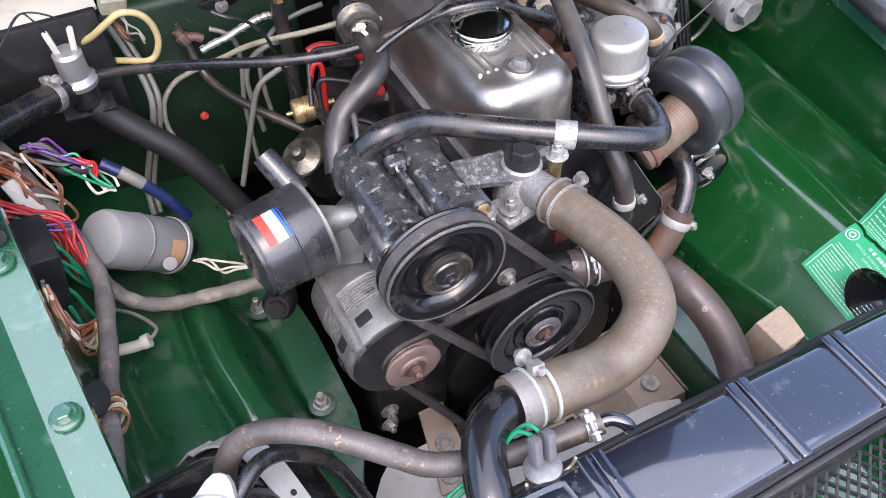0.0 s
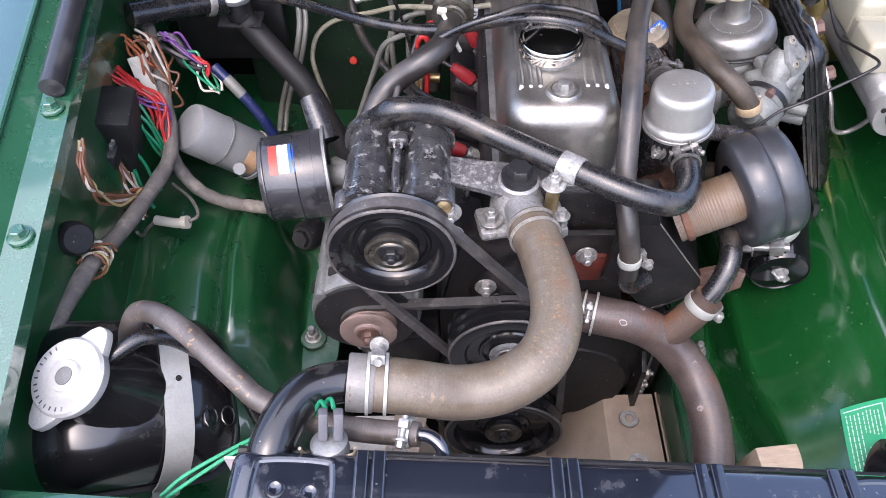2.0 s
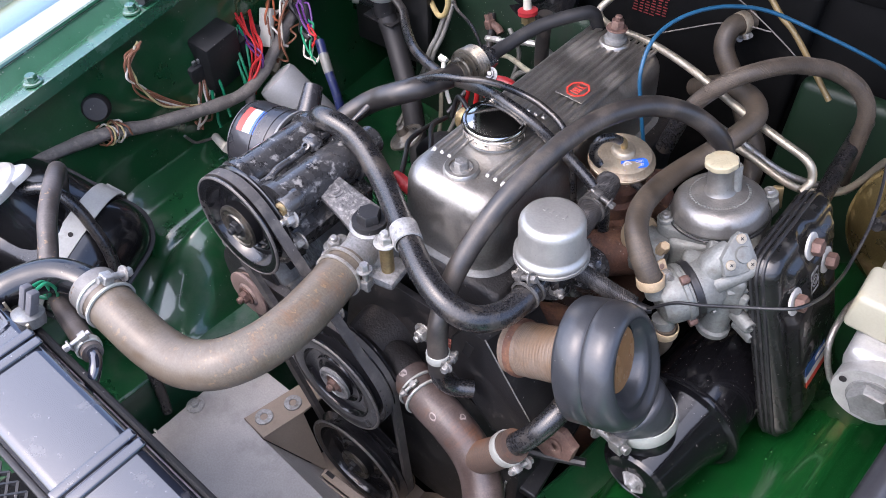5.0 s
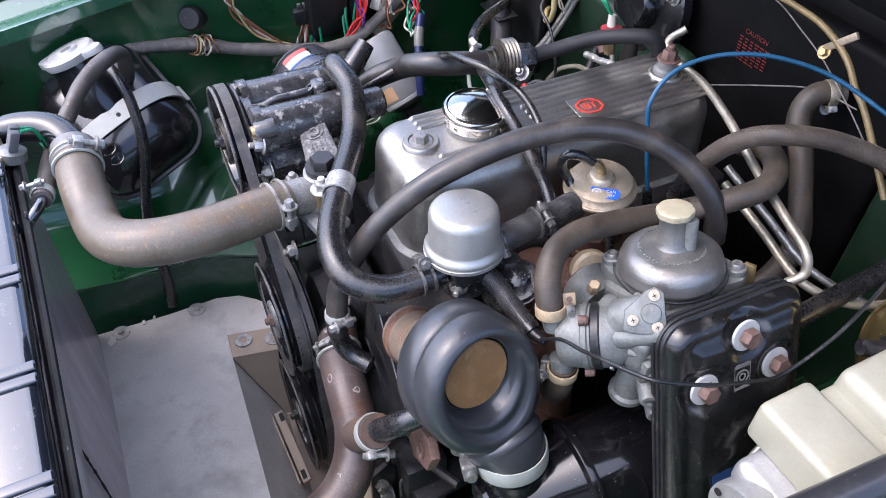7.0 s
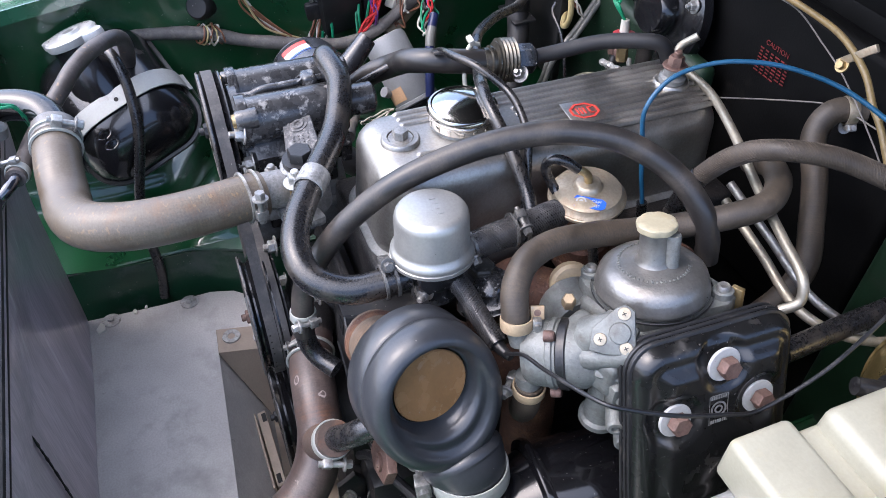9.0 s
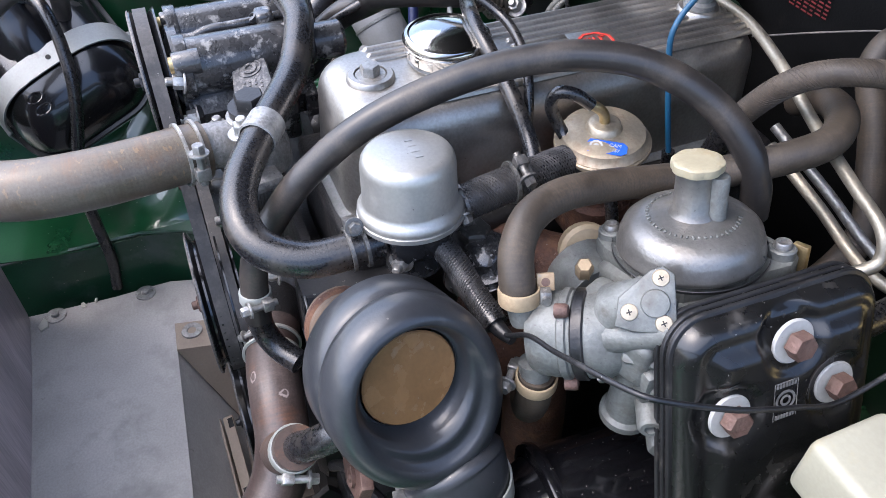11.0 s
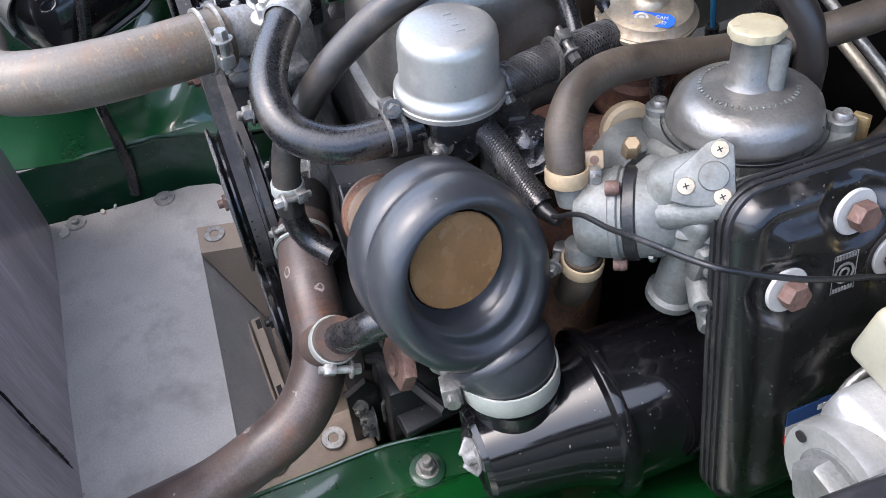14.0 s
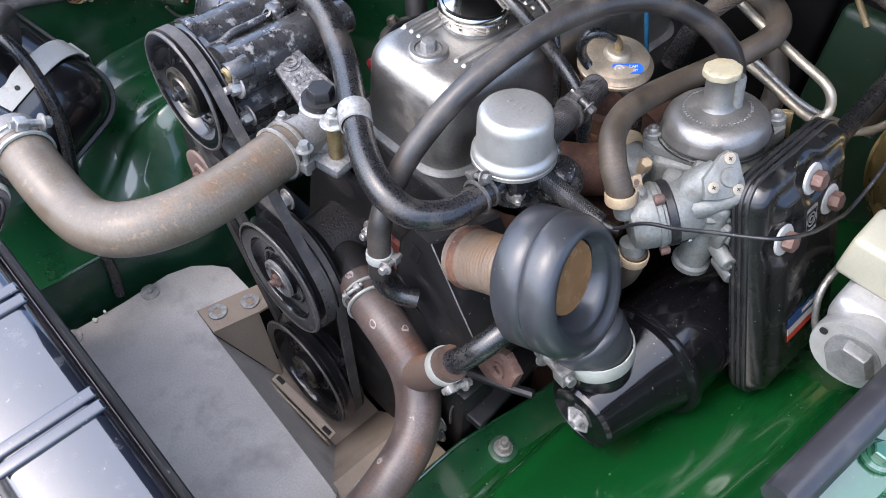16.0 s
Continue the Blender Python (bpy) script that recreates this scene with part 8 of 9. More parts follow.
# ---------------------------------------------------------------- ignition side
coil = thing("ignition_coil", (-0.035, 0.65, 0.78), "silver painted ignition coil on the inner wing", "ignition coil")
ka = Vector((0.062, 0.030, -0.078)).normalized()
km = at((-0.074, 0.645, 0.834), ka)
part("can", lathe([(0.024, 0), (0.030, 0.002), (0.0325, 0.008), (0.0325, 0.098), (0.0305, 0.102), (0.0290, 0.104)], km, 44), COIL_GREY, coil)
part("crimp_ring", lathe([(0.0325, 0.100), (0.0345, 0.101), (0.0345, 0.106), (0.0325, 0.108)], km, 44, False), COIL_GREY, coil)
part("strap", lathe([(0.0325, 0.046), (0.0336, 0.0465), (0.0336, 0.0495), (0.0325, 0.050)], km, 44, False), ALU_DULL, coil)
part("tower", lathe([(0.028, 0.104), (0.027, 0.112), (0.016, 0.120), (0.013, 0.140), (0, 0.141)], km, 30), BLACK_PLASTIC, coil, "black insulated tower")
kl = at((-0.074, 0.645, 0.834), ka, (0, -0.8, 0.5))
part("label", wrap(-0.5, 0.5, 0.075, 0.096, 0.0329, kl), PAPER_TAN, coil, "small tan paper label")
part("bracket", join(rbox(0.02, 0.012, 0.05, at((-0.03, 0.65, 0.755)), 0.003), lathe([(0.008, 0), (0.008, 0.01), (0, 0.01)], at((-0.02, 0.635, 0.772), (0.2, -0.8, 0.5)), 14)), COIL_GREY, coil)

dz = thing("distributor", (0.20, 0.72, 0.75), "black distributor with brass vacuum capsule", "distributor")
part("body", lathe([(0.02, -0.10), (0.024, -0.03), (0.035, -0.02), (0.037, 0.02), (0.033, 0.045), (0.02, 0.055), (0, 0.056)], at((0.205, 0.70, 0.765), (-0.3, 0, 1)), 32), BLACK_DULL, dz)
part("vacuum_capsule", lathe([(0.0030, -0.008), (0.0034, 0), (0.0145, 0.001), (0.0165, 0.004), (0.0165, 0.013), (0.0152, 0.0135), (0.0152, 0.0155), (0.0165, 0.016), (0.0165, 0.026), (0.0130, 0.030), (0.0060, 0.031), (0.0060, 0.055)], at((0.1865, 0.755, 0.822), (1, -0.08, 0.02)), 32), BRASS, dz, "brass vacuum capsule")
part("capsule_bracket", plate([(-0.018, -0.020), (0.018, -0.020), (0.024, 0.018), (-0.020, 0.014)], 0.003, at((0.217, 0.745, 0.826), (1, -0.08, 0.02), (0, 1, 0)), 0.0008), GOLD, dz, "plated bracket")
part("terminal_lug", lathe([(0.0018, 0), (0.0042, 0), (0.0042, 0.0015), (0.0018, 0.0015)], at((0.2061, 0.7248, 0.8112), (-0.3, -1, 0.4)), 18, False), ZINC, dz, "ring terminal")
part("dish", lathe([(0, 0.004), (0.012, 0.002), (0.024, 0.000), (0.0255, 0.0015), (0.024, 0.004), (0.016, 0.0065), (0.009, 0.011), (0.006, 0.020), (0, 0.022)], at((0.166, 0.665, 0.828), (-0.3, -0.2, 0.7)), 30), VALVE_DARK, dz, "small tarnished dished cap")
for i, (a, b, c) in enumerate((((0.205, 0.70, 0.86), (0.215, 0.66, 0.875), (0.262, 0.60, 0.878)), ((0.21, 0.705, 0.86), (0.215, 0.712, 0.89), (0.266, 0.69, 0.880)), ((0.20, 0.71, 0.86), (0.22, 0.75, 0.90), (0.28, 0.76, 0.89)), ((0.20, 0.69, 0.86), (0.215, 0.62, 0.88), (0.25, 0.56, 0.875)))):
    ld = thing("spark_plug_lead", a, "spark plug lead with red rubber boot", "plug lead", "spark plug leads")
    part("wire", tube([a, b, ((Vector(b) + Vector(c)) / 2 + Vector((0, 0, 0.004))), c], 0.0032, 10), WIRE["black"], ld)
    d = (Vector((0.30, c[1], 0.85)) - Vector(c)).normalized()
    part("boot", lathe([(0.005, -0.010), (0.0075, 0), (0.0085, 0.010), (0.0078, 0.022), (0.006, 0.024)], at(c, d), 16), RED_RUBBER, ld)
    part("plug", join(lathe([(0.0095, 0.030), (0.0095, 0.038), (0, 0.038)], at(c, d), 6), lathe([(0.006, 0.026), (0.006, 0.05)], at(c, d), 12)), ZINC, ld)
plugb = thing("red_connector_boot", (0.235, 0.80, 0.90), "red rubber connector boot on a loop", "connector")
part("boot", tube([(0.226, 0.780, 0.884), (0.238, 0.780, 0.885), (0.252, 0.780, 0.883), (0.266, 0.780, 0.879)], 0.0078, 14, 6, lambda u: 0.8 + 0.3 * math.sin(math.pi * u)), RED_RUBBER, plugb)
part("loop", tube([(0.2074, 0.735, 0.860), (0.2148, 0.735, 0.8907), (0.2218, 0.735, 0.8989), (0.2277, 0.735, 0.8887), (0.2257, 0.733, 0.857), (0.2235, 0.731, 0.813), (0.2215, 0.728, 0.764)], 0.0034, 10), WIRE["red"], plugb)

# heater valve
hv = thing("heater_valve", (-0.035, 0.845, 0.86), "silver solenoid heater valve on a bracket", "valve")
vm = at((-0.036, 0.843, 0.872), (0.02, -0.05, 1))
part("solenoid", lathe([(0.014, 0.030), (0.0165, 0.032), (0.0165, 0.062), (0.013, 0.066), (0, 0.066)], vm, 30), SILVER_PAINT, hv, "silver solenoid can")
part("flange", lathe([(0.022, 0.020), (0.023, 0.022), (0.023, 0.027), (0.018, 0.031), (0.016, 0.034)], vm, 30), SILVER_PAINT, hv)
part("base", lathe([(0.014, -0.012), (0.018, -0.008), (0.018, 0.018), (0.016, 0.021)], vm, 28), BLACK_PLASTIC, hv, "black plastic valve base")
part("bracket", rbox(0.06, 0.035, 0.004, vm @ Matrix.Translation((0, 0, -0.018)), 0.001), BLACK_SATIN, hv)
for dx in (-0.009, 0.009):
    part("terminal", rbox(0.007, 0.006, 0.030, vm @ Matrix.Translation((dx, 0, 0.064)) @ Matrix.Rotation(radians(8 * (1 if dx > 0 else -1)), 4, "Y"), 0.0015), WHITE, hv, "white push-on terminal")
    part("wire", tube([vm @ Vector((dx * 1.3, 0, 0.092)), vm @ Vector((dx - 0.01, 0, 0.112)), vm @ Vector((-0.03, 0.01, 0.115)), vm @ Vector((-0.06, 0.0, 0.09)), vm @ Vector((-0.10, -0.02, 0.07))], 0.0012, 6), WIRE["black"], hv)
h = hose("heater_feed_hose", [(-0.145, 0.750, 0.925), (-0.105, 0.785, 0.912), (-0.072, 0.815, 0.900), (-0.045, 0.838, 0.886)], 0.0155, RUBBER, "thick black heater hose into the valve", 20, 7)
clamp(h, (-0.066, 0.820, 0.897), (0.75, 0.6, -0.3), 0.0158, 0.010, CLAMP, (-0.5, -0.2, 1), 1.0)
hose("heater_outlet_hose", [(-0.032, 0.843, 0.858), (-0.015, 0.838, 0.835), (0.015, 0.820, 0.805), (0.048, 0.800, 0.770), (0.085, 0.775, 0.70), (0.12, 0.75, 0.62), (0.15, 0.72, 0.56)], 0.0165, RUBBER_MATT, "thick black heater hose down to the engine", 20, 7)

# wiring harness
hn = thing("wiring_harness", (-0.10, 0.60, 0.78), "grey taped wiring harness along the inner wing", "wiring harness")
part("trunk", tube([(-0.150, 0.80, 0.90), (-0.130, 0.754, 0.885), (-0.112, 0.700, 0.862), (-0.094, 0.640, 0.836), (-0.086, 0.595, 0.828), (-0.090, 0.537, 0.834), (-0.100, 0.453, 0.850), (-0.106, 0.400, 0.867), (-0.112, 0.330, 0.876), (-0.118, 0.230, 0.885), (-0.12, 0.10, 0.89)], 0.0090, 14, 8, lambda u: 1 + 0.06 * math.sin(u * 70)), TAPE, hn, "", 60)
part("branch", tube([(-0.088, 0.605, 0.825), (-0.080, 0.600, 0.795), (-0.062, 0.594, 0.770), (-0.034, 0.588, 0.757), (0.010, 0.572, 0.764), (0.050, 0.556, 0.775), (0.085, 0.545, 0.785)], 0.0082, 12, 8, lambda u: 1 + 0.06 * math.sin(u * 50)), TAPE, hn, "", 60)
part("tan_sleeve", tube([(-0.126, 0.712, 0.853), (-0.117, 0.688, 0.838), (-0.107, 0.662, 0.820)], 0.0118, 14), TAPE_TAN, hn, "tan cloth sleeve")
part("white_block", rbox(0.020, 0.012, 0.055, at((-0.117, 0.672, 0.855), (-0.25, 0.45, 0.85), (1, 0.3, 0)), 0.002), WHITE, hn, "cream connector block")
part("bullet_connector", join(tube([(-0.108, 0.545, 0.770), (-0.082, 0.538, 0.772), (-0.068, 0.535, 0.776)], 0.0062, 12), lathe([(0.008, 0), (0.008, 0.008), (0, 0.008)], at((-0.072, 0.536, 0.775), (0.95, -0.1, 0.2)), 14)), WHITE, hn, "white bullet connector")
part("wire", tube([(-0.098, 0.60, 0.778), (-0.070, 0.575, 0.776), (-0.055, 0.548, 0.776), (-0.064, 0.536, 0.776)], 0.0022, 8), TAPE, hn)
part("wire", tube([(-0.110, 0.500, 0.798), (-0.115, 0.515, 0.775), (-0.118, 0.535, 0.765), (-0.108, 0.545, 0.770)], 0.0022, 8), TAPE, hn)
rng = random.Random(4)
def loose(n, col, a, b, mid, spread, r=0.0017):
    for _ in range(n):
        j = lambda s: Vector((rng.uniform(-s, s), rng.uniform(-s, s), rng.uniform(-s, s)))
        p0, p1, pm = Vector(a) + j(spread * 0.4), Vector(b) + j(spread * 0.4), Vector(mid) + j(spread)
        part("wire", tube([p0, (p0 + pm) / 2 + j(spread * 0.5), pm, (pm + p1) / 2 + j(spread * 0.5), p1], r, 6, 6), WIRE[col], hn)
loose(4, "red", (-0.145, 0.655, 0.905), (-0.105, 0.625, 0.805), (-0.110, 0.640, 0.865), 0.012)
loose(4, "green", (-0.135, 0.640, 0.895), (-0.100, 0.615, 0.795), (-0.108, 0.625, 0.850), 0.010, 0.002)
loose(2, "purple", (-0.135, 0.645, 0.890), (-0.105, 0.635, 0.815), (-0.092, 0.640, 0.865), 0.006)
loose(7, "brown", (-0.125, 0.735, 0.900), (-0.110, 0.670, 0.845), (-0.112, 0.700, 0.885), 0.030)
loose(3, "orange", (-0.150, 0.72, 0.905), (-0.120, 0.70, 0.87), (-0.125, 0.70, 0.90), 0.022)
loose(3, "white", (-0.130, 0.73, 0.90), (-0.10, 0.69, 0.86), (-0.105, 0.705, 0.895), 0.028)
loose(5, "orange", (-0.140, 0.590, 0.850), (-0.095, 0.535, 0.832), (-0.140, 0.545, 0.800), 0.008, 0.0019)
loose(3, "white", (-0.140, 0.590, 0.850), (-0.092, 0.540, 0.834), (-0.130, 0.555, 0.805), 0.010, 0.0017)
loose(3, "red", (-0.150, 0.680, 0.900), (-0.092, 0.610, 0.832), (-0.098, 0.645, 0.875), 0.008, 0.0019)
loose(1, "green", (-0.118, 0.565, 0.835), (-0.112, 0.560, 0.775), (-0.116, 0.563, 0.800), 0.003, 0.0024)
loose(4, "brown", (-0.135, 0.565, 0.855), (-0.108, 0.53, 0.795), (-0.122, 0.545, 0.80), 0.010)
loose(2, "white", (-0.135, 0.565, 0.855), (-0.106, 0.525, 0.797), (-0.120, 0.545, 0.815), 0.010)
loose(1, "green", (-0.115, 0.58, 0.85), (-0.102, 0.575, 0.79), (-0.106, 0.578, 0.815), 0.004, 0.0022)
loose(4, "purple", (-0.105, 0.735, 0.905), (-0.060, 0.715, 0.878), (-0.085, 0.73, 0.900), 0.010)
loose(3, "green", (-0.090, 0.735, 0.895), (-0.045, 0.700, 0.845), (-0.070, 0.715, 0.870), 0.018)
loose(2, "red", (-0.065, 0.720, 0.885), (-0.055, 0.705, 0.860), (-0.058, 0.715, 0.880), 0.008)
loose(3, "white", (-0.065, 0.715, 0.878), (-0.040, 0.700, 0.845), (-0.055, 0.705, 0.855), 0.010)
loose(4, "black", (-0.115, 0.735, 0.900), (-0.060, 0.71, 0.870), (-0.085, 0.725, 0.890), 0.012, 0.0035)
for k in range(7):
    c, ph = Vector((-0.1045, 0.392 + 0.004 * k, 0.868 - 0.0008 * k)), rng.uniform(0, 6)
    part("wire", tube([c + Vector((0.0125 * math.cos(ph + 0.45 * i), 0.006 * math.sin(1.3 * ph + 0.45 * i), 0.0125 * math.sin(ph + 0.45 * i))) * rng.uniform(0.95, 1.15) for i in range(13)], 0.0013, 6, 3), WIRE[("brown", "yellow", "white")[k % 3]], hn)
for k in range(6):
    j = [Vector((rng.uniform(-0.002, 0.003), rng.uniform(-0.006, 0.006), rng.uniform(-0.006, 0.006))) for _ in range(6)]
    part("wire", tube([Vector(p) + q for p, q in zip(((-0.108, 0.478, 0.955), (-0.106, 0.457, 0.945), (-0.104, 0.452, 0.926), (-0.104, 0.460, 0.900), (-0.104, 0.487, 0.868), (-0.100, 0.526, 0.836)), j)], 0.0016, 6, 6), WIRE[("brown", "brown", "white", "brown", "yellow", "brown")[k]], hn)
loose(3, "white", (0.010, 0.632, 0.765), (0.060, 0.570, 0.785), (0.035, 0.600, 0.765), 0.010, 0.0014)
part("bulkhead_plug", rbox(0.030, 0.018, 0.022, at((0.030, 0.880, 0.948), (0.2, -0.3, 1)), 0.003, 3), TUBE_CREAM, hn, "cream moulded wiring plug")
loose(3, "brown", (0.026, 0.880, 0.938), (0.040, 0.902, 0.886), (0.030, 0.885, 0.912), 0.008, 0.0014)
loose(2, "white", (0.036, 0.880, 0.938), (0.052, 0.905, 0.884), (0.045, 0.885, 0.915), 0.010, 0.0013)
part("blue_sleeve", tube([(-0.045, 0.715, 0.872), (-0.020, 0.700, 0.850), (0.005, 0.690, 0.815), (0.02, 0.685, 0.78)], 0.0068, 12), WIRE["blue"], hn, "blue sleeved cable")
part("grey_sleeve", tube([(-0.030, 0.706, 0.8602), (-0.020, 0.700, 0.8505), (-0.012, 0.6965, 0.841)], 0.0074, 12), WIRE["grey"], hn, "grey sleeve end")
rl = thing("relay_box", (-0.135, 0.60, 0.83), "black plastic relay block on the inner wing", "relay")
part("case", rbox(0.040, 0.062, 0.085, at((-0.140, 0.600, 0.830), (0.20, -0.1, 1), (1, 0.1, 0)), 0.005), BLACK_DULL, rl)
part("fuse_block", rbox(0.034, 0.046, 0.050, at((-0.147, 0.655, 0.838), (0.2, -0.1, 1), (1, 0.15, 0)), 0.004), BLACK_DULL, rl)
part("terminal_block", rbox(0.030, 0.036, 0.030, at((-0.145, 0.565, 0.850), (0.25, -0.1, 1)), 0.004), BLACK_SATIN, rl)
for k in range(3):
    part("terminal", rbox(0.004, 0.006, 0.008, at((-0.128, 0.556 + 0.008 * k, 0.878), (0.25, -0.1, 1)), 0.001), ZINC, rl)
sk2 = thing("bulb_socket", (-0.122, 0.405, 0.90), "black rubber bulb socket on the inner wing", "socket")
part("socket", lathe([(0.012, -0.03), (0.014, 0), (0.017, 0.004), (0.017, 0.016), (0.014, 0.02), (0, 0.02)], at((-0.118, 0.405, 0.900), (0.75, -0.5, 0.4)), 22), BLACK_DULL, sk2)

# pipes on the far inner wing
bp = thing("brake_pipes", (0.06, 0.90, 0.70), "grey and cream cables looping down by the footwell", "pipes")
part("pipe", tube([(0.310, 0.800, 0.902), (0.282, 0.810, 0.892), (0.242, 0.830, 0.879), (0.196, 0.860, 0.863), (0.169, 0.885, 0.845), (0.146, 0.897, 0.832), (0.107, 0.914, 0.814), (0.075, 0.920, 0.800), (0.053, 0.908, 0.786), (0.044, 0.893, 0.763), (0.047, 0.879, 0.741), (0.060, 0.860, 0.705), (0.072, 0.840, 0.677), (0.079, 0.820, 0.643), (0.082, 0.800, 0.600)], 0.0038, 10), TUBE_CREAM, bp, "cream sheathed cable")
for dx, r in ((-0.004, 0.0044), (0.005, 0.0038)):
    part("pipe", tube([(0.020 + dx, 0.955, 0.905), (0.034 + dx, 0.915, 0.862), (0.040 + dx, 0.886, 0.833), (0.038 + dx, 0.868, 0.812), (0.026 + dx, 0.866, 0.772), (0.009 + dx, 0.862, 0.735), (-0.008 + dx, 0.858, 0.688), (-0.013 + dx, 0.835, 0.660)], r, 10), WIRE["grey"], bp)
part("hose", tube([(0.100, 0.938, 0.868), (0.106, 0.930, 0.843), (0.114, 0.912, 0.808), (0.128, 0.880, 0.793), (0.153, 0.840, 0.784), (0.179, 0.810, 0.775), (0.210, 0.780, 0.761), (0.24, 0.76, 0.74)], 0.0064, 12), RUBBER_GREY, bp, "greyed rubber hose")
part("union", join(lathe([(0.0085, 0), (0.0095, 0.002), (0.0095, 0.012), (0.0070, 0.014), (0.0070, 0.022), (0, 0.022)], at((0.107, 0.928, 0.848), (-0.45, 0.2, 0.9)), 6), tube([(0.107, 0.930, 0.855), (0.120, 0.928, 0.853), (0.127, 0.926, 0.848)], 0.0062, 12)), RUST_BOLT, bp, "tarnished pipe union")
part("pipe", tube([(0.262, 0.785, 0.872), (0.240, 0.790, 0.868), (0.208, 0.800, 0.862), (0.188, 0.806, 0.852), (0.163, 0.810, 0.834), (0.146, 0.810, 0.792), (0.125, 0.805, 0.736), (0.108, 0.800, 0.69)], 0.0040, 10), WIRE["grey"], bp)
part("pipe", tube([(0.316, 0.910, 0.816), (0.291, 0.910, 0.823), (0.222, 0.910, 0.822), (0.186, 0.905, 0.815), (0.169, 0.900, 0.794), (0.166, 0.895, 0.764), (0.172, 0.885, 0.70)], 0.0042, 10), WIRE["grey"], bp)
part("pipe", tube([(0.140, 0.930, 0.858), (0.158, 0.920, 0.850), (0.168, 0.918, 0.830), (0.166, 0.910, 0.798), (0.157, 0.900, 0.754), (0.153, 0.890, 0.715), (0.15, 0.87, 0.64)], 0.0036, 10), WIRE["grey"], bp)
part("pipe", tube([(0.300, 0.925, 0.850), (0.262, 0.922, 0.848), (0.225, 0.918, 0.838), (0.196, 0.914, 0.806), (0.190, 0.908, 0.765), (0.192, 0.895, 0.70)], 0.0038, 10), WIRE["grey"], bp)
part("drop_hose", tube([(0.228, 0.885, 0.935), (0.227, 0.885, 0.900), (0.228, 0.885, 0.857), (0.231, 0.885, 0.818), (0.231, 0.890, 0.768), (0.23, 0.885, 0.70)], 0.0102, 16), RUBBER_GREY, bp, "thick brown-black hose")
part("sleeve", tube([(0.118, 0.902, 0.848), (0.136, 0.901, 0.853), (0.153, 0.900, 0.857), (0.170, 0.900, 0.863), (0.187, 0.900, 0.868), (0.203, 0.900, 0.872), (0.218, 0.900, 0.872), (0.236, 0.902, 0.863)], 0.0048, 9, 12, lambda u: 1 + 0.18 * math.sin(u * 61) * math.sin(u * 23)), FOIL, bp, "crumpled foil heat sleeve", 20)
part("thin_cable", tube([(0.130, 0.81, 0.954), (0.1427, 0.80, 0.949), (0.1669, 0.80, 0.934), (0.1833, 0.80, 0.909), (0.1921, 0.80, 0.878), (0.1999, 0.795, 0.846), (0.204, 0.785, 0.825)], 0.0022, 8), RUBBER, bp, "thin black cable")

# ---------------------------------------------------------------- loose things on the brake side wing
wd = thing("wood_block", (0.585, 0.262, 0.665), "small pale offcut wood block on the wing", "wood block")
part("block", rbox(0.052, 0.048, 0.056, at((0.607, 0.270, 0.624), (0.05, -0.10, 1), (1, 0.12, 0)), 0.002, 2, (0.92, 0.95)), WOOD, wd)
st = thing("green_sticker", (0.70, 0.30, 0.73), "bright green torn printed stickers on the wing", "sticker")
hnm = thing("horn", (0.68, 0.22, 0.74), "black moulded horn trumpet by the radiator", "horn")
part("trumpet", lathe([(0.010, 0), (0.012, 0.03), (0.020, 0.06), (0.038, 0.082), (0.042, 0.086), (0.036, 0.084), (0.016, 0.06), (0, 0.05)], at((0.752, 0.200, 0.746), (-1, 0.2, 0.02)), 40), BLACK_GLOSS, hnm)
SHEETS = ((0.4405, 0.2225), (0.6720, 0.225))


def on_wing(k, a, b, h=0.003):
    """A place on label k on the inner wing: a across its lines, b along them, h above the paint."""
    u, v = SHEETS[k][0] + SHEETS[k][1] * a - 0.02 * b, 0.2925 - 0.112 * b
    p, q, r = (right_wing(x, y) for x, y in ((u, v), (u + 0.01, v), (u, v + 0.01)))
    n = (q - p).cross(r - p).normalized()
    return p + n * (h if n.z - n.x > 0 else -h)


def tear(b):
    """The torn edge between the two labels."""
    return 1.0 + 0.012 * math.sin(31 * b) - 0.045 * smooth(0.14, 0.17, b) * smooth(0.30, 0.26, b)


def pasted(k, a0, a1, b0, b1):
    return surface(lambda u, v: on_wing(k, a0 + (a1 - a0) * u, b0 + (b1 - b0) * v, 0.0046), 2, 6, 0.0002)


def pasted_words(k, body, size, a, b):
    bm = lettering(body, size, Matrix.Identity(4), 0.0001)
    for v in bm.verts:
        v.co = on_wing(k, a + v.co.y / 0.082, b + v.co.x / 0.112, 0.0046)
    return bm


def small_print(k, rows, b0, b1):
    """Lines of print too small to read, broken into words."""
    out = []
    for a in rows:
        b, stop = b0 + rng.uniform(0, 0.02), b1 - rng.uniform(0, 0.25) * (b1 - b0)
        while b < stop:
            w = rng.uniform(0.02, 0.065)
            out.append(pasted(k, a, a + 0.012, b, min(b + w, stop)))
            b += w + 0.012
    return out


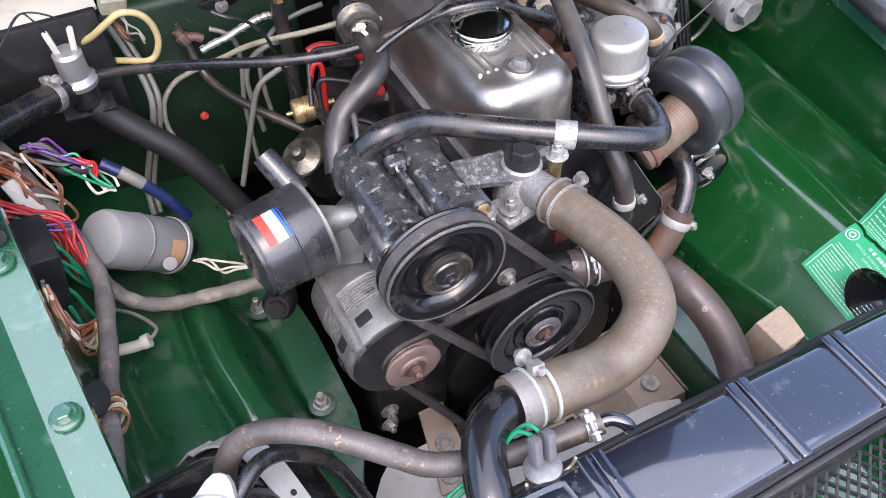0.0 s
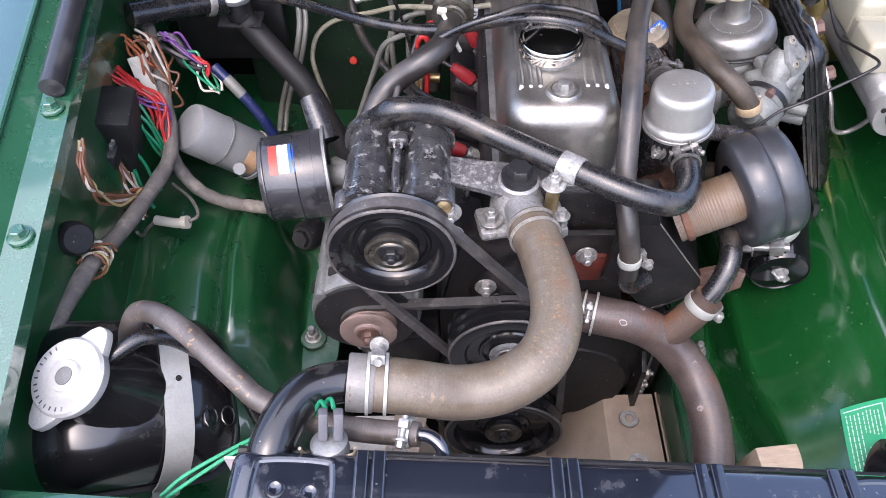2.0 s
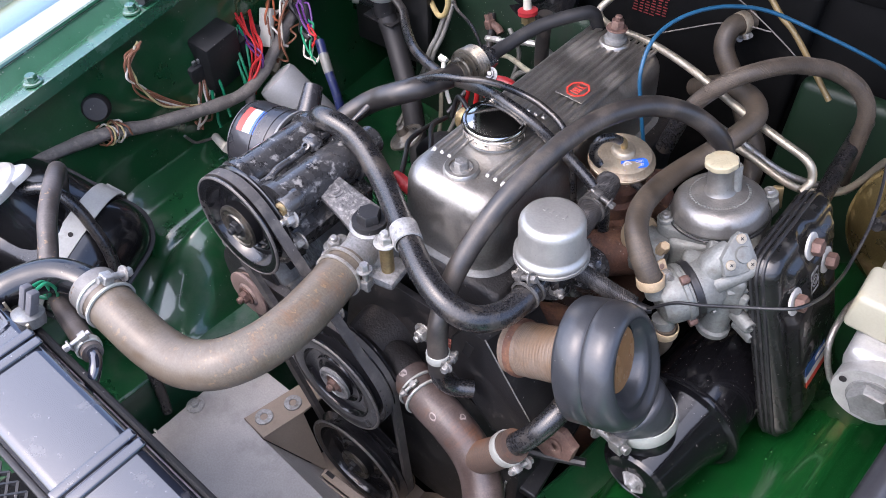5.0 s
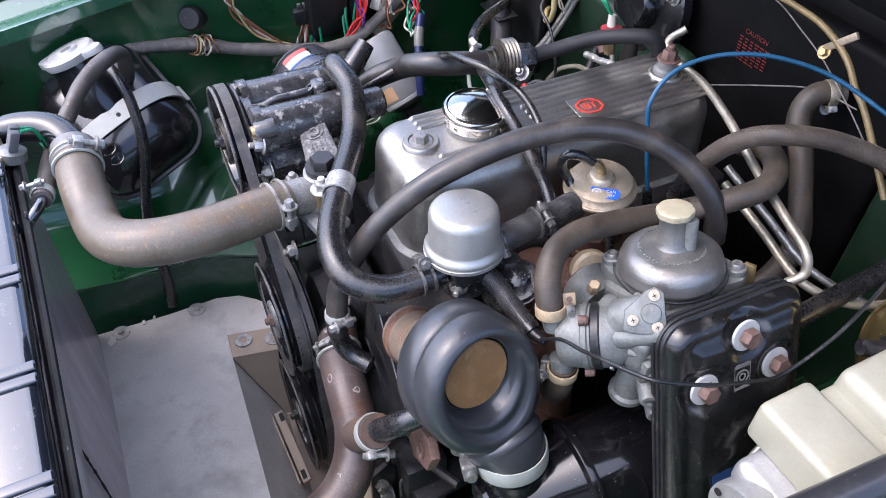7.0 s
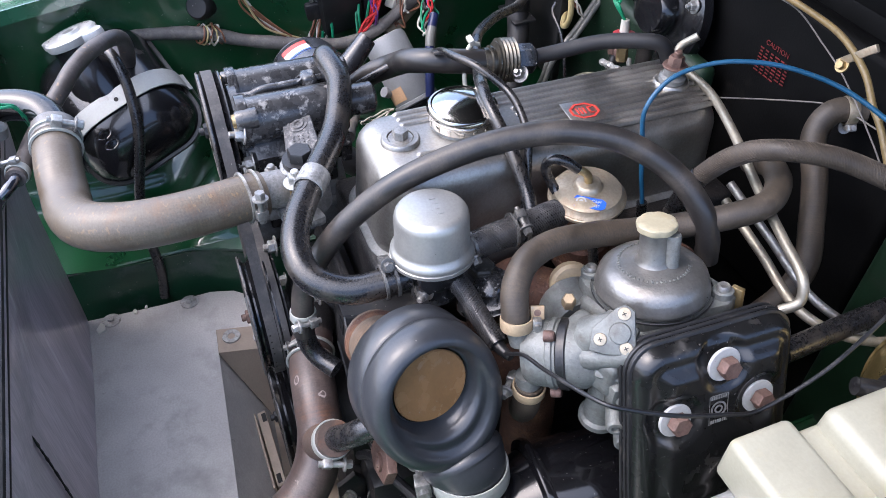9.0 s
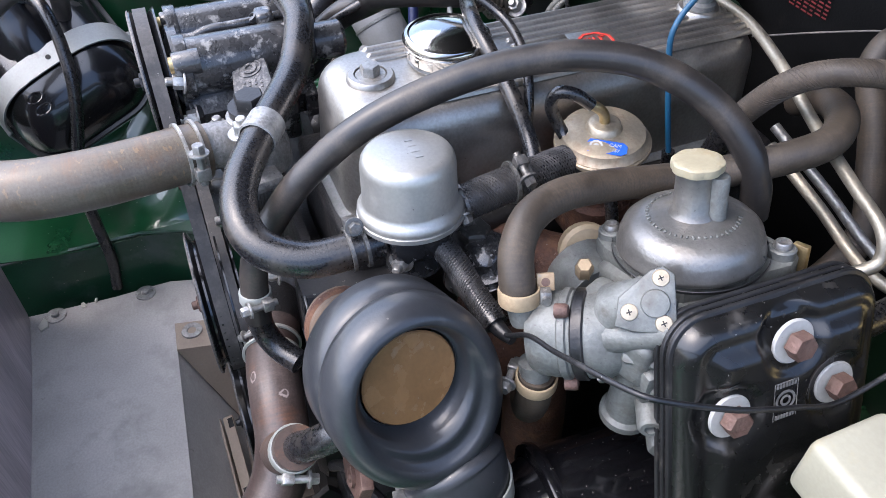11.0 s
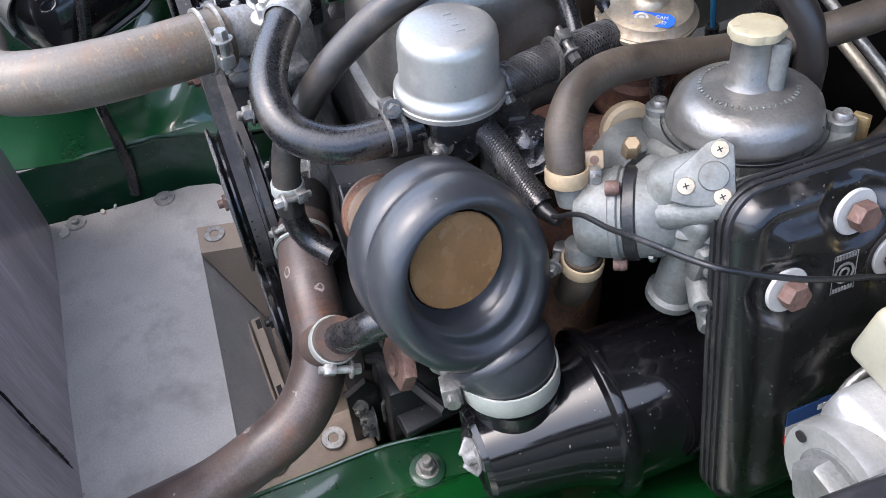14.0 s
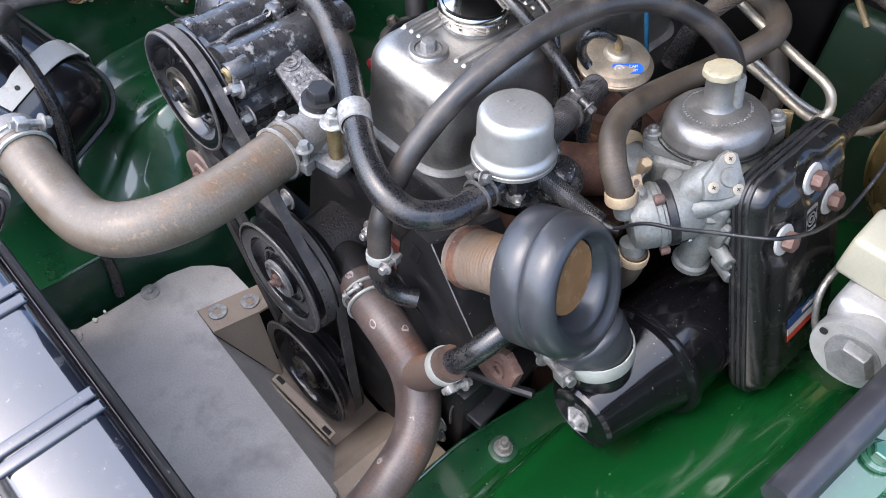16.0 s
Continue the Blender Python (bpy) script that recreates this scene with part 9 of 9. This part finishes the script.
for k in (0, 1):
    part("sheet", surface(lambda u, v: on_wing(k, u * tear(v) if k == 0 else 0.02 + 0.98 * u + (1 - u) * (tear(v) - 1), v, 0.003 + 0.0007 * math.sin(9 * u + 5 * v)), 24, 40, 0.0005), LABEL_GREEN, st)
    rule = 0.46 if k == 0 else 0.36
    part("print_rule", join(pasted(k, 0.03, rule, 0.045, 0.055), pasted(k, rule, rule + 0.014, 0.045, 0.94)), PRINT_PALE, st, "white printed rule")
    part("small_print", join(*small_print(k, (0.05, 0.095, 0.14, 0.185), 0.08, 0.96), *small_print(k, [0.235 + 0.042 * i for i in range(5 if k == 0 else 3)], 0.08, 0.34), *small_print(k, (0.25, 0.30, 0.35), 0.42, 0.92),
                             *small_print(k, (0.51, 0.555) if k == 0 else (0.42, 0.47, 0.54, 0.60), 0.07, 0.80)), PRINT_PALE, st, "white lines of tiny print")
part("heading", join(pasted_words(0, "VEHICLE EMISSION CONTROL", 0.0050, 0.735, 0.50), pasted_words(0, "INFORMATION", 0.0050, 0.655, 0.52)), PRINT_PALE, st, "white printed heading")
part("name_bar", join(*[pasted(0, 0.835, 0.89, b, b + 0.035) for b in (0.33, 0.385, 0.455, 0.50, 0.545, 0.59, 0.655, 0.70)]), PRINT_PALE, st, "white printed bars")
ring_p = on_wing(0, 0.80, 0.10, 0.0048)
ring_n = (on_wing(0, 0.80, 0.10, 0.012) - ring_p).normalized()
part("print_mark", join(lathe([(0.0068, 0), (0.0084, 0), (0.0084, 0.0002), (0.0068, 0.0002)], at(ring_p, ring_n), 28, False), lathe([(0.0026, 0), (0.0044, 0), (0.0044, 0.0002), (0.0026, 0.0002)], at(ring_p, ring_n), 20, False)), PRINT_PALE, st, "white double ring mark")

# caution label on the heater box
cl = thing("caution_label", (0.325, 0.984, 0.95), "red printed caution label on the bulkhead", "label")
lmx = at((0.331, 0.9835, 0.961), (0, -1, 0), (1, 0, 0)) @ Matrix.Scale(0.80, 4)
part("heading", lettering("CAUTION", 0.0105, lmx), RED_PRINT, cl)
part("print_bar", join(*[rbox(0.0098 * rng.uniform(0.45, 1), 0.0020, 0.0003, lmx @ Matrix.Translation((-0.027 + 0.0108 * j, -0.008 - 0.0050 * k, 0)), 0) for k in range(8) for j in range(6 if k < 7 else 4)]), RED_PRINT, cl, "unreadable red printed lines")
